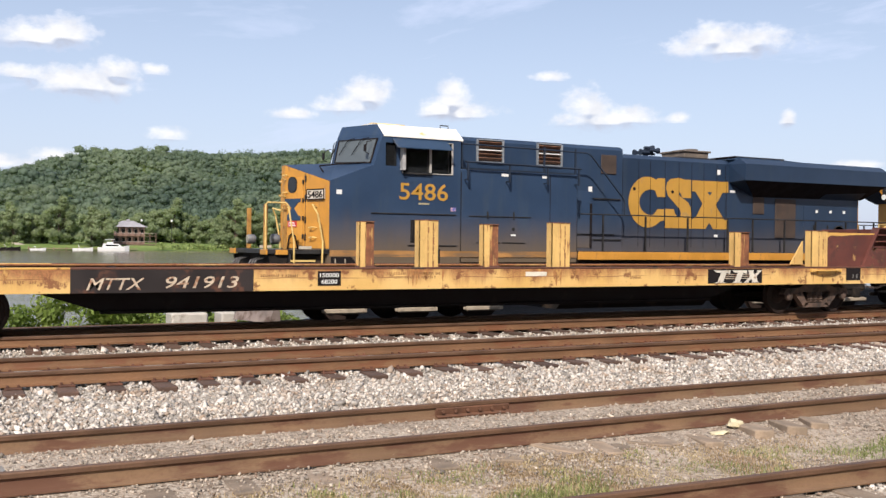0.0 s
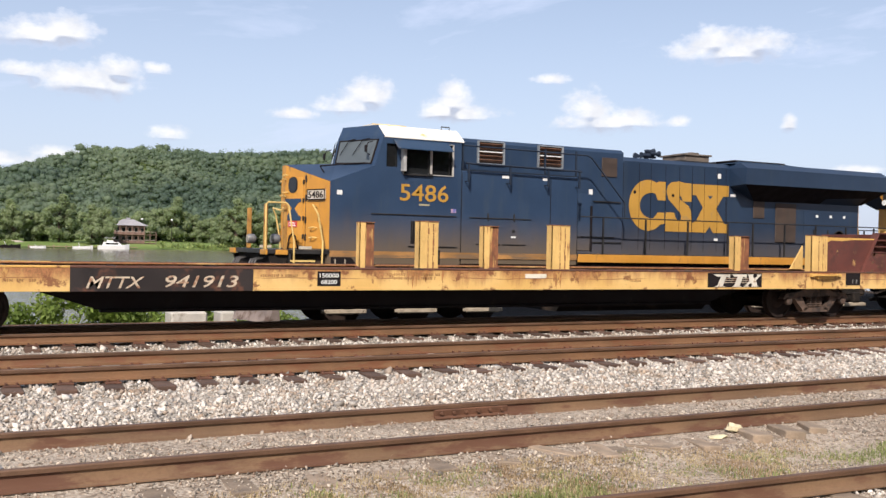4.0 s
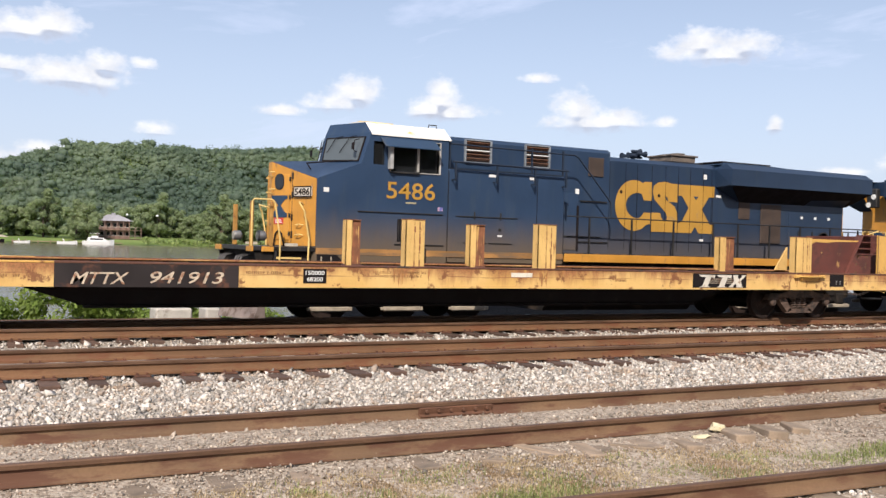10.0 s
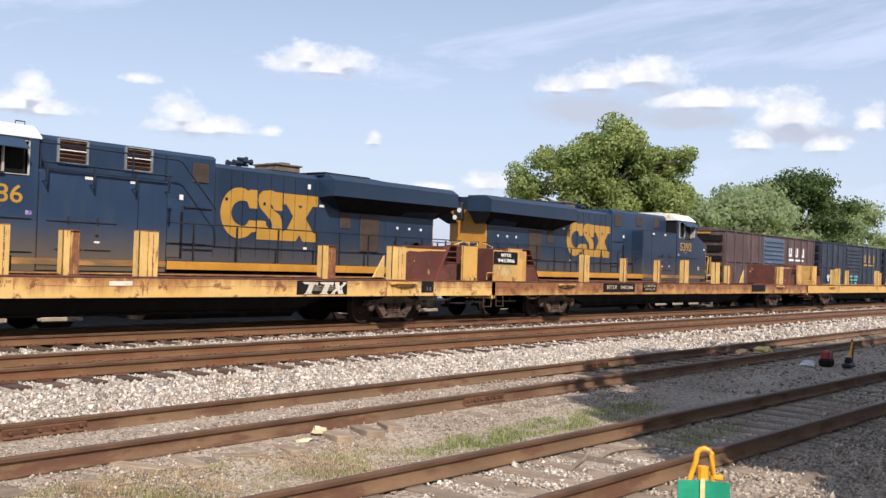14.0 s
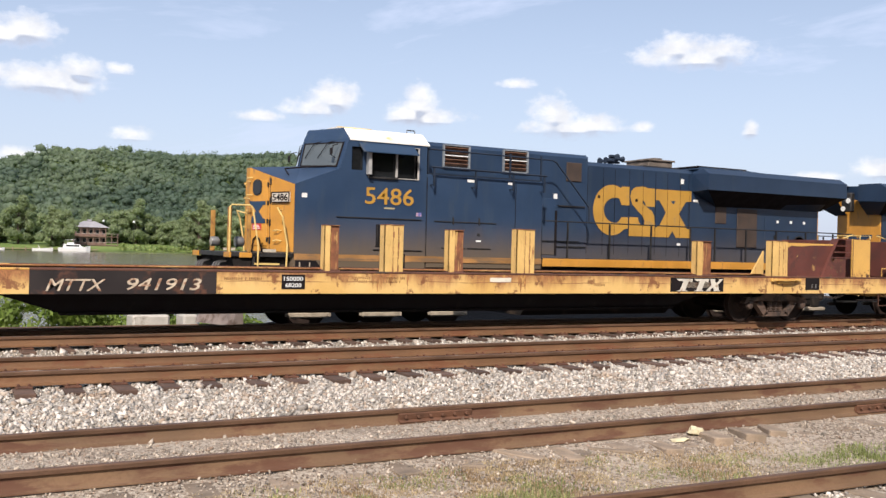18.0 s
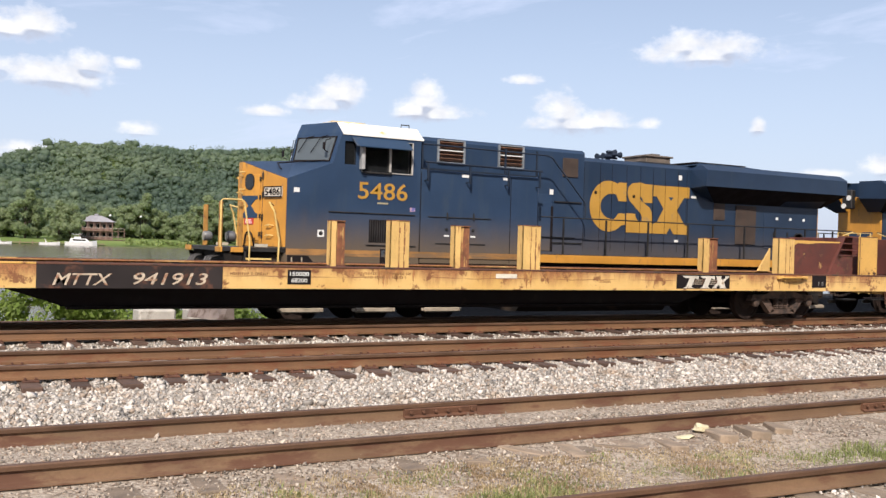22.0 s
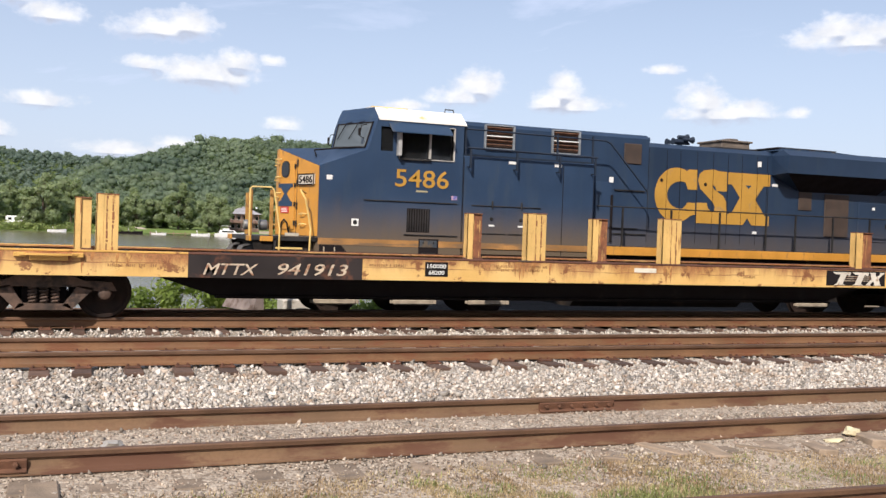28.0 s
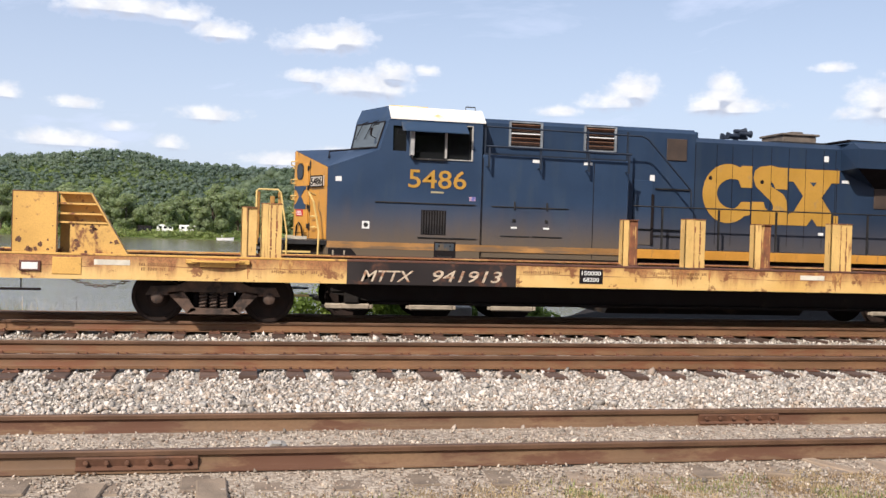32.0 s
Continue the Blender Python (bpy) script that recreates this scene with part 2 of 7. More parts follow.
RAIL = material("rail_rust", (0.168, 0.086, 0.040), 0.7, 0.1, vary=0.2, scale=1.2, bump=0.1, stain=(0.15, 0.060, 0.026), stain_amount=0.45, stain_scale=1.5, stain_stretch=(1, 3, 3))
RAIL_YARD = material("rail_yard_rust", (0.168, 0.100, 0.055), 0.8, 0.0, vary=0.2, scale=1.0, bump=0.12, stain=(0.11, 0.05, 0.028), stain_amount=0.5, stain_scale=1.2, stain_stretch=(1, 3, 3))
RAIL_TOP = material("rail_head", (0.13, 0.072, 0.042), 0.55, 0.3, vary=0.25, scale=2, bump=0.05)
JOINT = material("joint_rust", (0.12, 0.055, 0.030), 0.8, vary=0.3, scale=6, bump=0.2)
TIE = material("tie_wood", (0.085, 0.05, 0.035), 0.9, vary=0.35, scale=3, fine=30, bump=0.4, per_object=0.35)
TIE_GREY = material("tie_weathered", (0.215, 0.165, 0.12), 0.95, vary=0.3, scale=3, fine=30, bump=0.5, per_object=0.25)
PLATE = material("tie_plate_rust", (0.12, 0.05, 0.028), 0.8, vary=0.3, scale=8, bump=0.2, per_object=0.3)
STONE = material("limestone", (0.465, 0.425, 0.375), 0.9, vary=0.25, scale=14, fine=70, bump=0.3, island=0.55, tint=(0.34, 0.25, 0.18), stain=(0.34, 0.26, 0.19), stain_amount=0.3, stain_scale=1.2)
STONE_DIRTY = material("dirty_gravel", (0.37, 0.315, 0.255), 0.95, vary=0.25, scale=9, fine=70, bump=0.25, island=0.55, tint=(0.24, 0.16, 0.11))
BARK = material("bark", (0.12, 0.09, 0.065), 0.95, vary=0.3, scale=4, bump=0.5)
WATER = None


def pane_material(name, color, rough=0.05):
    m = bpy.data.materials.new(name)
    m.use_nodes = True
    n = Nodes(m.node_tree)
    at = n.add("TexCoord").outputs["Object"]
    s = n.add("BsdfPrincipled", Base_Color=(*color, 1), Roughness=rough)
    s.inputs["Specular IOR Level"].default_value = 0.6
    b = n.add("Bump", Strength=0.02, Distance=0.02, Height=n.noise(at, 2.0))
    n.tree.links.new(b.outputs[0], s.inputs["Normal"])
    o = n.add("OutputMaterial")
    n.tree.links.new(s.outputs[0], o.inputs[0])
    return m


def leaf_material(name, dark, light, through, scale=0.7, island=0.4):
    """Leaves: two greens at two scales, with light passing through them."""
    m = bpy.data.materials.new(name)
    m.use_nodes = True
    n = Nodes(m.node_tree)
    at = n.add("TexCoord").outputs["Object"]
    rnd = n.add("NewGeometry").outputs["Random Per Island"]
    c = n.mix(n.remap(n.noise(at, scale, 4), 0.32, 0.68), dark, light)
    c = n.mix(1.0, c, n.mix(rnd, (1 - island,) * 3, (1 + island,) * 3), "MULTIPLY")
    s = n.add("BsdfPrincipled", Base_Color=c, Roughness=0.6)
    s.inputs["Specular IOR Level"].default_value = 0.25
    t = n.add("BsdfTranslucent", Color=n.mix(1.0, c, (1.25, 1.3, 0.7), "MULTIPLY"))
    x = n.add("MixShader", Fac=through)
    n.tree.links.new(s.outputs[0], x.inputs[1]), n.tree.links.new(t.outputs[0], x.inputs[2])
    o = n.add("OutputMaterial")
    n.tree.links.new(x.outputs[0], o.inputs[0])
    return m


LEAF = leaf_material("leaf_green", (0.185, 0.24, 0.09), (0.32, 0.365, 0.15), 0.5, 0.35)
LEAF_DARK = leaf_material("leaf_dark", (0.05, 0.085, 0.028), (0.08, 0.12, 0.04), 0.35)
LEAF_SHORE = leaf_material("leaf_shore", (0.225, 0.280, 0.160), (0.310, 0.360, 0.215), 0.55, 0.5, 0.22)
# distance haze painted into the hillside leaf colour as added blue and lightness
FOREST_HAZED = leaf_material("forest_leaf_hazed", (0.115, 0.165, 0.125), (0.210, 0.262, 0.170), 0.5, 0.013, 0.16)
GRASS = leaf_material("green_grass", (0.19, 0.225, 0.085), (0.28, 0.30, 0.125), 0.3, 2.0)
GRASS_DRY = leaf_material("dry_grass", (0.33, 0.235, 0.15), (0.46, 0.37, 0.235), 0.3, 2.0)
GLASS = pane_material("dark_glass", (0.012, 0.013, 0.014))


def water_material():
    m = bpy.data.materials.new("river_water")
    m.use_nodes = True
    n = Nodes(m.node_tree)
    at = n.add("TexCoord").outputs["Object"]
    col = n.mix(n.remap(n.noise(n.scaled(at, 0.02, 0.006, 1), 1.0, 4), 0.3, 0.7), (0.15, 0.125, 0.085), (0.19, 0.16, 0.11))
    s = n.add("BsdfPrincipled", Base_Color=col, Roughness=0.12)
    h = n.math("ADD", n.noise(n.scaled(at, 0.9, 1.6, 1), 1.0, 5, 0.6), n.math("MULTIPLY", n.noise(n.scaled(at, 0.12, 0.2, 1), 1.0, 3), 1.5))
    b = n.add("Bump", Strength=0.22, Distance=0.12, Height=h)
    n.tree.links.new(b.outputs[0], s.inputs["Normal"])
    o = n.add("OutputMaterial")
    n.tree.links.new(s.outputs[0], o.inputs[0])
    return m


WATER = water_material()


# ---- building helpers ----
class Shape:
    """Collects corners and faces of one mesh."""

    def __init__(self):
        self.v, self.f = [], []

    def add(self, verts, faces):
        k = len(self.v)
        self.v += [tuple(p) for p in verts]
        self.f += [tuple(i + k for i in f) for f in faces]
        return self

    def box(self, x0, x1, y0, y1, z0, z1, bev=0.0):
        if x0 > x1:
            x0, x1 = x1, x0
        if y0 > y1:
            y0, y1 = y1, y0
        if z0 > z1:
            z0, z1 = z1, z0
        b = min(bev, (x1 - x0) * 0.4, (y1 - y0) * 0.4, (z1 - z0) * 0.4)
        if b <= 0:
            v = [(x, y, z) for z in (z0, z1) for y in (y0, y1) for x in (x0, x1)]
            return self.add(v, [(0, 2, 3, 1), (4, 5, 7, 6), (0, 1, 5, 4), (2, 6, 7, 3), (0, 4, 6, 2), (1, 3, 7, 5)])
        bm = bmesh.new()
        bmesh.ops.create_cube(bm, size=1.0)
        for v in bm.verts:
            v.co = ((x0 + x1) / 2 + v.co.x * (x1 - x0), (y0 + y1) / 2 + v.co.y * (y1 - y0), (z0 + z1) / 2 + v.co.z * (z1 - z0))
        bmesh.ops.bevel(bm, geom=bm.edges[:], offset=b, segments=1, affect="EDGES")
        return self.take(bm)

    def take(self, bm):
        bm.verts.index_update()
        self.add([v.co[:] for v in bm.verts], [[v.index for v in f.verts] for f in bm.faces])
        bm.free()
        return self

    def prism(self, outline, a, b, axis="y", flip=None):
        """An outline of (p, q) pairs drawn out from a to b along an axis: x: (y, z), y: (x, z), z: (x, y)."""
        put = {"x": lambda p, q, s: (s, p, q), "y": lambda p, q, s: (p, s, q), "z": lambda p, q, s: (p, q, s)}[axis]
        n = len(outline)
        v = [put(p, q, a) for p, q in outline] + [put(p, q, b) for p, q in outline]
        area = sum(outline[i][0] * outline[(i + 1) % n][1] - outline[(i + 1) % n][0] * outline[i][1] for i in range(n))
        turn = (area > 0) == ((b > a) != (axis == "y"))
        f = [tuple(range(n))[::-1], tuple(range(n, 2 * n))] + [(i, (i + 1) % n, n + (i + 1) % n, n + i) for i in range(n)]
        return self.add(v, f if turn else [t[::-1] for t in f])

    def tube(self, path, r=0.02, n=6, r1=None):
        """A round bar along a path of points; r1: the radius at its far end."""
        path = [Vector(p) for p in path]
        rings = []
        for i, p in enumerate(path):
            d = (path[min(i + 1, len(path) - 1)] - path[max(i - 1, 0)]).normalized()
            side = d.cross(Vector((0, 0, 1)))
            if side.length < 0.05:
                side = d.cross(Vector((0, 1, 0)))
            side.normalize()
            top = side.cross(d)
            rr = r if r1 is None else r + (r1 - r) * i / (len(path) - 1)
            rings.append([p + (side * math.cos(k * math.tau / n) + top * math.sin(k * math.tau / n)) * rr for k in range(n)])
        v = [q for ring in rings for q in ring]
        f = [(i * n + k, i * n + (k + 1) % n, (i + 1) * n + (k + 1) % n, (i + 1) * n + k) for i in range(len(path) - 1) for k in range(n)]
        f += [tuple(range(n))[::-1], tuple(range((len(path) - 1) * n, len(path) * n))]
        return self.add(v, f)

    def disc(self, center, axis, profile, n=24):
        """A turned body: profile of (along, radius) pairs about an axis through center."""
        c = Vector(center)
        put = {"y": lambda s, a, r: c + Vector((r * math.cos(a), s, r * math.sin(a))), "z": lambda s, a, r: c + Vector((r * math.cos(a), r * math.sin(a), s)),
               "x": lambda s, a, r: c + Vector((s, r * math.cos(a), r * math.sin(a)))}[axis]
        m = len(profile)
        v = [put(s, k * math.tau / n, r) for s, r in profile for k in range(n)]
        f = [(i * n + k, i * n + (k + 1) % n, (i + 1) * n + (k + 1) % n, (i + 1) * n + k) for i in range(m - 1) for k in range(n)]
        f += [tuple(range(n))[::-1], tuple(range((m - 1) * n, m * n))]
        return self.add(v, f)

    def mesh(self, name, mat, smooth=False):
        me = bpy.data.meshes.new(name)
        me.from_pydata(self.v, [], self.f)
        me.materials.append(mat)
        bm = bmesh.new()
        bm.from_mesh(me)
        bmesh.ops.recalc_face_normals(bm, faces=bm.faces[:])
        bm.to_mesh(me)
        bm.free()
        if smooth:
            me.shade_smooth()
            me.set_sharp_from_angle(angle=radians(38))
        return me


def part(name, shape, mat, parent, label="", smooth=False, at=None):
    ob = new(name, shape.mesh(name, mat, smooth))
    ob.parent = parent
    if at:
        ob.location = at
    return tagged(ob, label)


def thing(name, m, label, category, group="", kind=""):
    ob = new(name)
    ob.matrix_world = m
    ob.empty_display_size = 0.3
    return tagged(ob, label, category, group, kind)


def solid(name, shape, mat, label, category="", group="", kind="", m=None, smooth=False):
    ob = new(name, shape.mesh(name, mat, smooth))
    if m is not None:
        ob.matrix_world = m
    return tagged(ob, label, category, group, kind)


def lettering(text, height, bold=0.0, depth=0.004, spacing=1.0, slant=0.0):
    """A mesh of letters with their lower left corner at the origin, in the x z plane, facing -y."""
    cu = bpy.data.curves.new("lettering", "FONT")
    cu.body, cu.size, cu.extrude, cu.offset, cu.space_character, cu.shear = text, height / 0.73, depth, bold, spacing, slant
    cu.resolution_u = 3
    ob = new("lettering", cu)
    dg = bpy.context.evaluated_depsgraph_get()
    me = bpy.data.meshes.new_from_object(ob.evaluated_get(dg))
    bpy.data.objects.remove(ob)
    x0 = min(v.co.x for v in me.vertices)
    z0 = min(v.co.y for v in me.vertices)
    for v in me.vertices:
        v.co = (v.co.x - x0, -v.co.z, v.co.y - z0)
    return me


def sign_text(name, text, x, y, z, width, height, mat, parent, side=-1, bold=0.0, label="", slant=0.0):
    """Letters on a wall that faces -y (side -1) or +y (side 1), fitted to a width; x is the end at which they begin to be read."""
    me = lettering(text, height, bold, slant=slant)
    w = max(v.co.x for v in me.vertices)
    h = max(v.co.z for v in me.vertices)
    for v in me.vertices:
        p = (v.co.x * width / w, v.co.y, v.co.z * height / h)
        v.co = (x + p[0], y + p[1], z + p[2]) if side < 0 else (x - p[0], y - p[1], z + p[2])
    me.materials.clear()
    me.materials.append(mat)
    ob = new(name, me)
    ob.parent = parent
    return tagged(ob, label)

# ---- ground, river, tracks ----
RZ_D, RZ_C, RZ_B, RZ_A, RZ_E = 0.20, 0.29, 0.46, 0.46, 0.11   # railhead heights
Y_D, Y_C, Y_B, Y_A, Y_E = 5.25, 8.73, 13.31, 17.81, 22.2       # track centres
SLANT_D = -0.033                                               # the nearest track runs slightly askew
WATER_Z, SHORE = -2.1, 360.0
PROFILE = [(-400, 0.1), (0, 0.0), (3.4, 0.02), (3.8, -0.006), (6.6, -0.004), (7.0, 0.03), (7.4, 0.08), (7.75, 0.095), (8.1, 0.125), (9.4, 0.125), (9.75, 0.13), (10.1, 0.12), (11.4, 0.165), (11.9, 0.195), (12.2, 0.235), (12.8, 0.245), (13.8, 0.245), (15.2, 0.20), (15.8, 0.17), (16.3, 0.21),
           (19.7, 0.27), (20.7, -0.02), (24.2, -0.08), (25.2, -0.2), (27.0, -0.9), (31.0, -2.0), (36.0, -2.6), (60, -5), (300, -5), (345, -3.0), (360, -2.0), (372, -0.4),
           (420, 0.6), (470, 3.0)]
RIDGE_FAR = [(-0.6, 0.0496), (-0.22, 0.0581), (-0.132, 0.0681), (-0.09, 0.0666), (-0.063, 0.0606), (-0.008, 0.0576), (0.048, 0.0566), (0.2, 0.0596), (0.6, 0.0361), (0.9, 0.0000), (6, 0.0000)]
RIDGE_NEAR = [(-0.6, 0.0000), (-0.05, 0.0000), (0.02, 0.0447), (0.054, 0.0537), (0.0866, 0.0647), (0.1385, 0.0787), (0.18, 0.0822), (0.266, 0.0817), (0.36, 0.0887), (0.5, 0.0927), (0.75, 0.0247), (0.9, 0.0000), (6, 0.0000)]


def along(table, s):
    for (a, p), (b, q) in zip(table, table[1:]):
        if s <= b:
            return p + (q - p) * max(0.0, (s - a) / (b - a))
    return table[-1][1]


def smooth(a, b, s):
    k = min(1.0, max(0.0, (s - a) / (b - a)))
    return k * k * (3 - 2 * k)


def ground_z(x, y):
    if y < 420:
        if 24.2 < y < 34 and x > 7:
            return max(along(PROFILE, y), -0.1 + 0.50 * smooth(24.6, 26.0, y) * smooth(9.5, 13, x) - 2.7 * smooth(29.5, 34, y) - 2.2 * smooth(11, 7, x))
        if 7.9 < y < 9.6 and x > 13:
            return along(PROFILE, y) - 0.06 * smooth(13, 16, x)
        return along(PROFILE, y) + ((0.028 if y < 7 else 0.015) * noise.noise((x * 0.9, y * 1.1, 0)) if y < 12 else 0)
    u = x / y
    near = 860 * along(RIDGE_NEAR, u) * smooth(450, 860, y) * (1 - 0.25 * smooth(880, 1150, y))
    far = 1300 * along(RIDGE_FAR, u) * smooth(880, 1300, y) * (1 - 0.6 * smooth(1350, 2200, y))
    return max(along(PROFILE, y), near, far) + 3.0 * noise.noise((x * 0.012, y * 0.012, 3)) * smooth(450, 600, y)


def grid(xs, ys, height):
    v = [(x, y, height(x, y)) for y in ys for x in xs]
    w = len(xs)
    f = [(j * w + i, j * w + i + 1, (j + 1) * w + i + 1, (j + 1) * w + i) for j in range(len(ys) - 1) for i in range(w - 1)]
    return v, f


def ground_material():
    """Yard soil near the tracks, green soil on the banks and hills."""
    m = bpy.data.materials.new("ground_cover")
    m.use_nodes = True
    n = Nodes(m.node_tree)
    at = n.add("TexCoord").outputs["Object"]
    y = n.add("SeparateXYZ", Vector=at).outputs[1]
    fine, mid, big = n.noise(at, 38.0, 5, 0.65), n.noise(at, 6.0, 4), n.noise(at, 0.9, 4)
    soil = n.mix(n.remap(big, 0.35, 0.65), (0.28, 0.222, 0.170), (0.40, 0.33, 0.258))
    soil = n.mix(n.math("MULTIPLY", n.remap(mid, 0.4, 0.7), 0.6), soil, (0.22, 0.18, 0.14))
    soil = n.mix(n.remap(fine, 0.55, 0.75), soil, (0.50, 0.45, 0.38))
    cells = n.add("TexVoronoi", Vector=at, Scale=34.0)
    pebble = n.add("SeparateXYZ", Vector=cells.outputs["Color"]).outputs[0]
    soil = n.mix(n.remap(pebble, 0.45, 0.9, 0.0, 0.75), soil, (0.46, 0.40, 0.325))
    soil = n.mix(n.remap(pebble, 0.3, 0.05, 0.0, 0.7), soil, (0.15, 0.115, 0.085))
    stone = n.mix(n.remap(n.noise(at, 30.0, 4, 0.7), 0.35, 0.65), (0.20, 0.17, 0.135), (0.46, 0.42, 0.36))
    green = n.mix(n.remap(n.noise(at, 0.12, 5), 0.35, 0.65), (0.05, 0.075, 0.02), (0.12, 0.16, 0.045))
    lawn = n.mix(n.remap(n.noise(at, 0.06, 5), 0.35, 0.65), (0.11, 0.17, 0.04), (0.18, 0.23, 0.07))
    c = n.mix(n.remap(y, 9.8, 10.3), soil, stone)
    x = n.add("SeparateXYZ", Vector=at).outputs[0]
    # dark ballast past y 20, with the train's shade painted in: near black
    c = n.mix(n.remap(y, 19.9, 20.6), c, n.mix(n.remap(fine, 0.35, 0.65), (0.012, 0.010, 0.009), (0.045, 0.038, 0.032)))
    c = n.mix(n.remap(n.math("SUBTRACT", y, n.remap(x, 5.0, 8.0, 0.0, 6.0)), 24.6, 25.8), c, green)
    c = n.mix(n.math("MULTIPLY", n.remap(y, 361, 364), n.remap(y, 440, 410)), c, lawn)
    s = n.add("BsdfPrincipled", Base_Color=c, Roughness=0.95)
    s.inputs["Specular IOR Level"].default_value = 0.2
    b = n.add("Bump", Strength=0.5, Distance=0.025, Height=n.math("ADD", n.math("ADD", fine, n.math("MULTIPLY", mid, 1.5)), n.math("MULTIPLY", cells.outputs["Distance"], -1.2)))
    n.tree.links.new(b.outputs[0], s.inputs["Normal"])
    o = n.add("OutputMaterial")
    n.tree.links.new(s.outputs[0], o.inputs[0])
    return m


def build_ground():
    xs = [-4000, -2500, -1500, -900] + [-600 + 30 * i for i in range(20)] + [i * 4 - 16 for i in range(46)] + [180 + 30 * i for i in range(26)] + [1100, 1600, 2500, 4000]
    xs = sorted(set(xs))
    ys = [-400, -120, -40, -12, 0, 2] + [3 + 0.4 * i for i in range(11)] + [7.2, 7.4, 7.75, 8.1, 9.4, 9.75, 10.1, 10.6, 11.4, 11.9, 12.2, 12.8, 13.3, 15.2, 15.8, 16.3, 19.7, 20.2, 20.7, 22, 24.2, 25.2, 26, 27, 29, 31, 36, 60, 150, 300, 345, 352, 360, 366, 372, 390, 405, 420]
    ys += [435 + 25 * i for i in range(36)] + [1350, 1450, 1600, 1800, 2200, 3000, 4200]
    sh = Shape()
    sh.add(*grid(xs, ys, ground_z))
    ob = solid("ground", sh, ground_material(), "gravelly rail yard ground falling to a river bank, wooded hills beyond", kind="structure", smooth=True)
    w = Shape()
    w.add([(-4000, 27, WATER_Z), (4000, 27, WATER_Z), (4000, 364, WATER_Z), (-4000, 364, WATER_Z)], [(0, 1, 2, 3)])
    solid("water", w, WATER, "calm grey-brown river reflecting the pale sky", kind="structure")


build_ground()

RAIL_FOOT = [(-0.075, 0), (0.075, 0), (0.075, 0.012), (0.018, 0.032), (0.010, 0.05), (0.010, 0.118), (0.036, 0.13), (0.037, 0.162), (0.028, 0.172), (-0.028, 0.172), (-0.037, 0.162),
             (-0.036, 0.13), (-0.010, 0.118), (-0.010, 0.05), (-0.018, 0.032), (-0.075, 0.012)]


def rail_run(track, y, top, x0, x1, mat, label=""):
    web, head = Shape(), Shape()
    web.prism([(y + p, top - 0.172 + q) for p, q in RAIL_FOOT[:7] + RAIL_FOOT[11:]], x0, x1, "x")
    head.prism([(y + p, top - 0.172 + q) for p, q in RAIL_FOOT[6:12]], x0, x1, "x")
    r = part("rail", web, mat, track, label, smooth=True)
    part("rail_head", head, RAIL_TOP, r, "worn dark running surface", smooth=True)
    return r


TIE_MESH = {}


def tie_mesh(kind):
    if kind not in TIE_MESH:
        sh = Shape()
        sh.box(-0.115, 0.115, -1.3, 1.3, -0.17, 0.0, 0.012)
        TIE_MESH[kind] = sh.mesh("tie", {"dark": TIE, "grey": TIE_GREY}[kind])
        sh = Shape()
        sh.box(-0.095, 0.095, -0.17, 0.17, 0.0, 0.022, 0.004)
        for a in (-0.06, 0.06):
            for b in (-0.09, 0.09):
                sh.box(a - 0.014, a + 0.014, b - 0.02, b + 0.02, 0.02, 0.05, 0.004)
        TIE_MESH["plate"] = sh.mesh("tie_plate", PLATE)
    return TIE_MESH[kind]


def track(name, yc, top, mat, tie_kind, spacing, near, far, sink, plates, label, slant=0.0, rail_x=(-70, 170)):
    ob = thing(name, pose(0, yc, 0, 0, 0, math.degrees(math.atan(slant))), label, "railway track", kind="structure")
    g = 0.7525
    for s in (-1, 1):
        rail_run(ob, s * g, top, *rail_x, mat, "steel rail, rusty web and foot")
    k = 0
    rest = Shape()
    x = near[0]
    random.seed(int(top * 1000))
    while x < far:
        jit = random.uniform(-0.05, 0.05)
        z = top - 0.172 - 0.02 - sink + random.uniform(-0.012, 0.008)
        if x < near[1]:
            t = new("tie", tie_mesh(tie_kind))
            t.parent, t.location = ob, (x + jit, random.uniform(-0.06, 0.06), z)
            t.rotation_euler = (0, 0, random.uniform(-0.025, 0.025))
            if plates:
                for s in plates:
                    p = new("tie_plate", TIE_MESH["plate"])
                    p.parent, p.location = ob, (x + jit, s * g, z + 0.0)
        else:
            rest.box(x - 0.115, x + 0.115, -1.3, 1.3, z - 0.17, z)
        x += spacing
    if rest.v:
        tagged(part("far_ties", rest, {"dark": TIE, "grey": TIE_GREY}[tie_kind], ob), kind="stuff")
    return ob


track_a = track("track_flatcars", Y_A, RZ_A, RAIL, "dark", 0.56, (-7, 34), 110, 0.0, (-1,), "ballasted main track with rusty rails under the flat cars")
track_b = track("track_main", Y_B, RZ_B, RAIL, "dark", 0.56, (-7, 40), 110, 0.0, (-1, 1), "empty main track with rust-brown rails, dark ties and spike plates")
track_e = track("track_locomotives", Y_E, RZ_E, RAIL, "dark", 0.56, (-4, 10), 90, 0.0, (), "shaded track that carries the locomotives")
track_c = track("track_siding", Y_C, RZ_C, RAIL_YARD, "grey", 0.62, (-4, 30), 60, 0.0, (), "old siding with rusty jointed rails half buried in dirt")
track_d = track("track_spur", Y_D, RZ_D, RAIL_YARD, "grey", 0.62, (0, 34), 40, -0.004, (), "old yard spur with rusty rails and weathered ties", slant=SLANT_D, rail_x=(-70, 90))


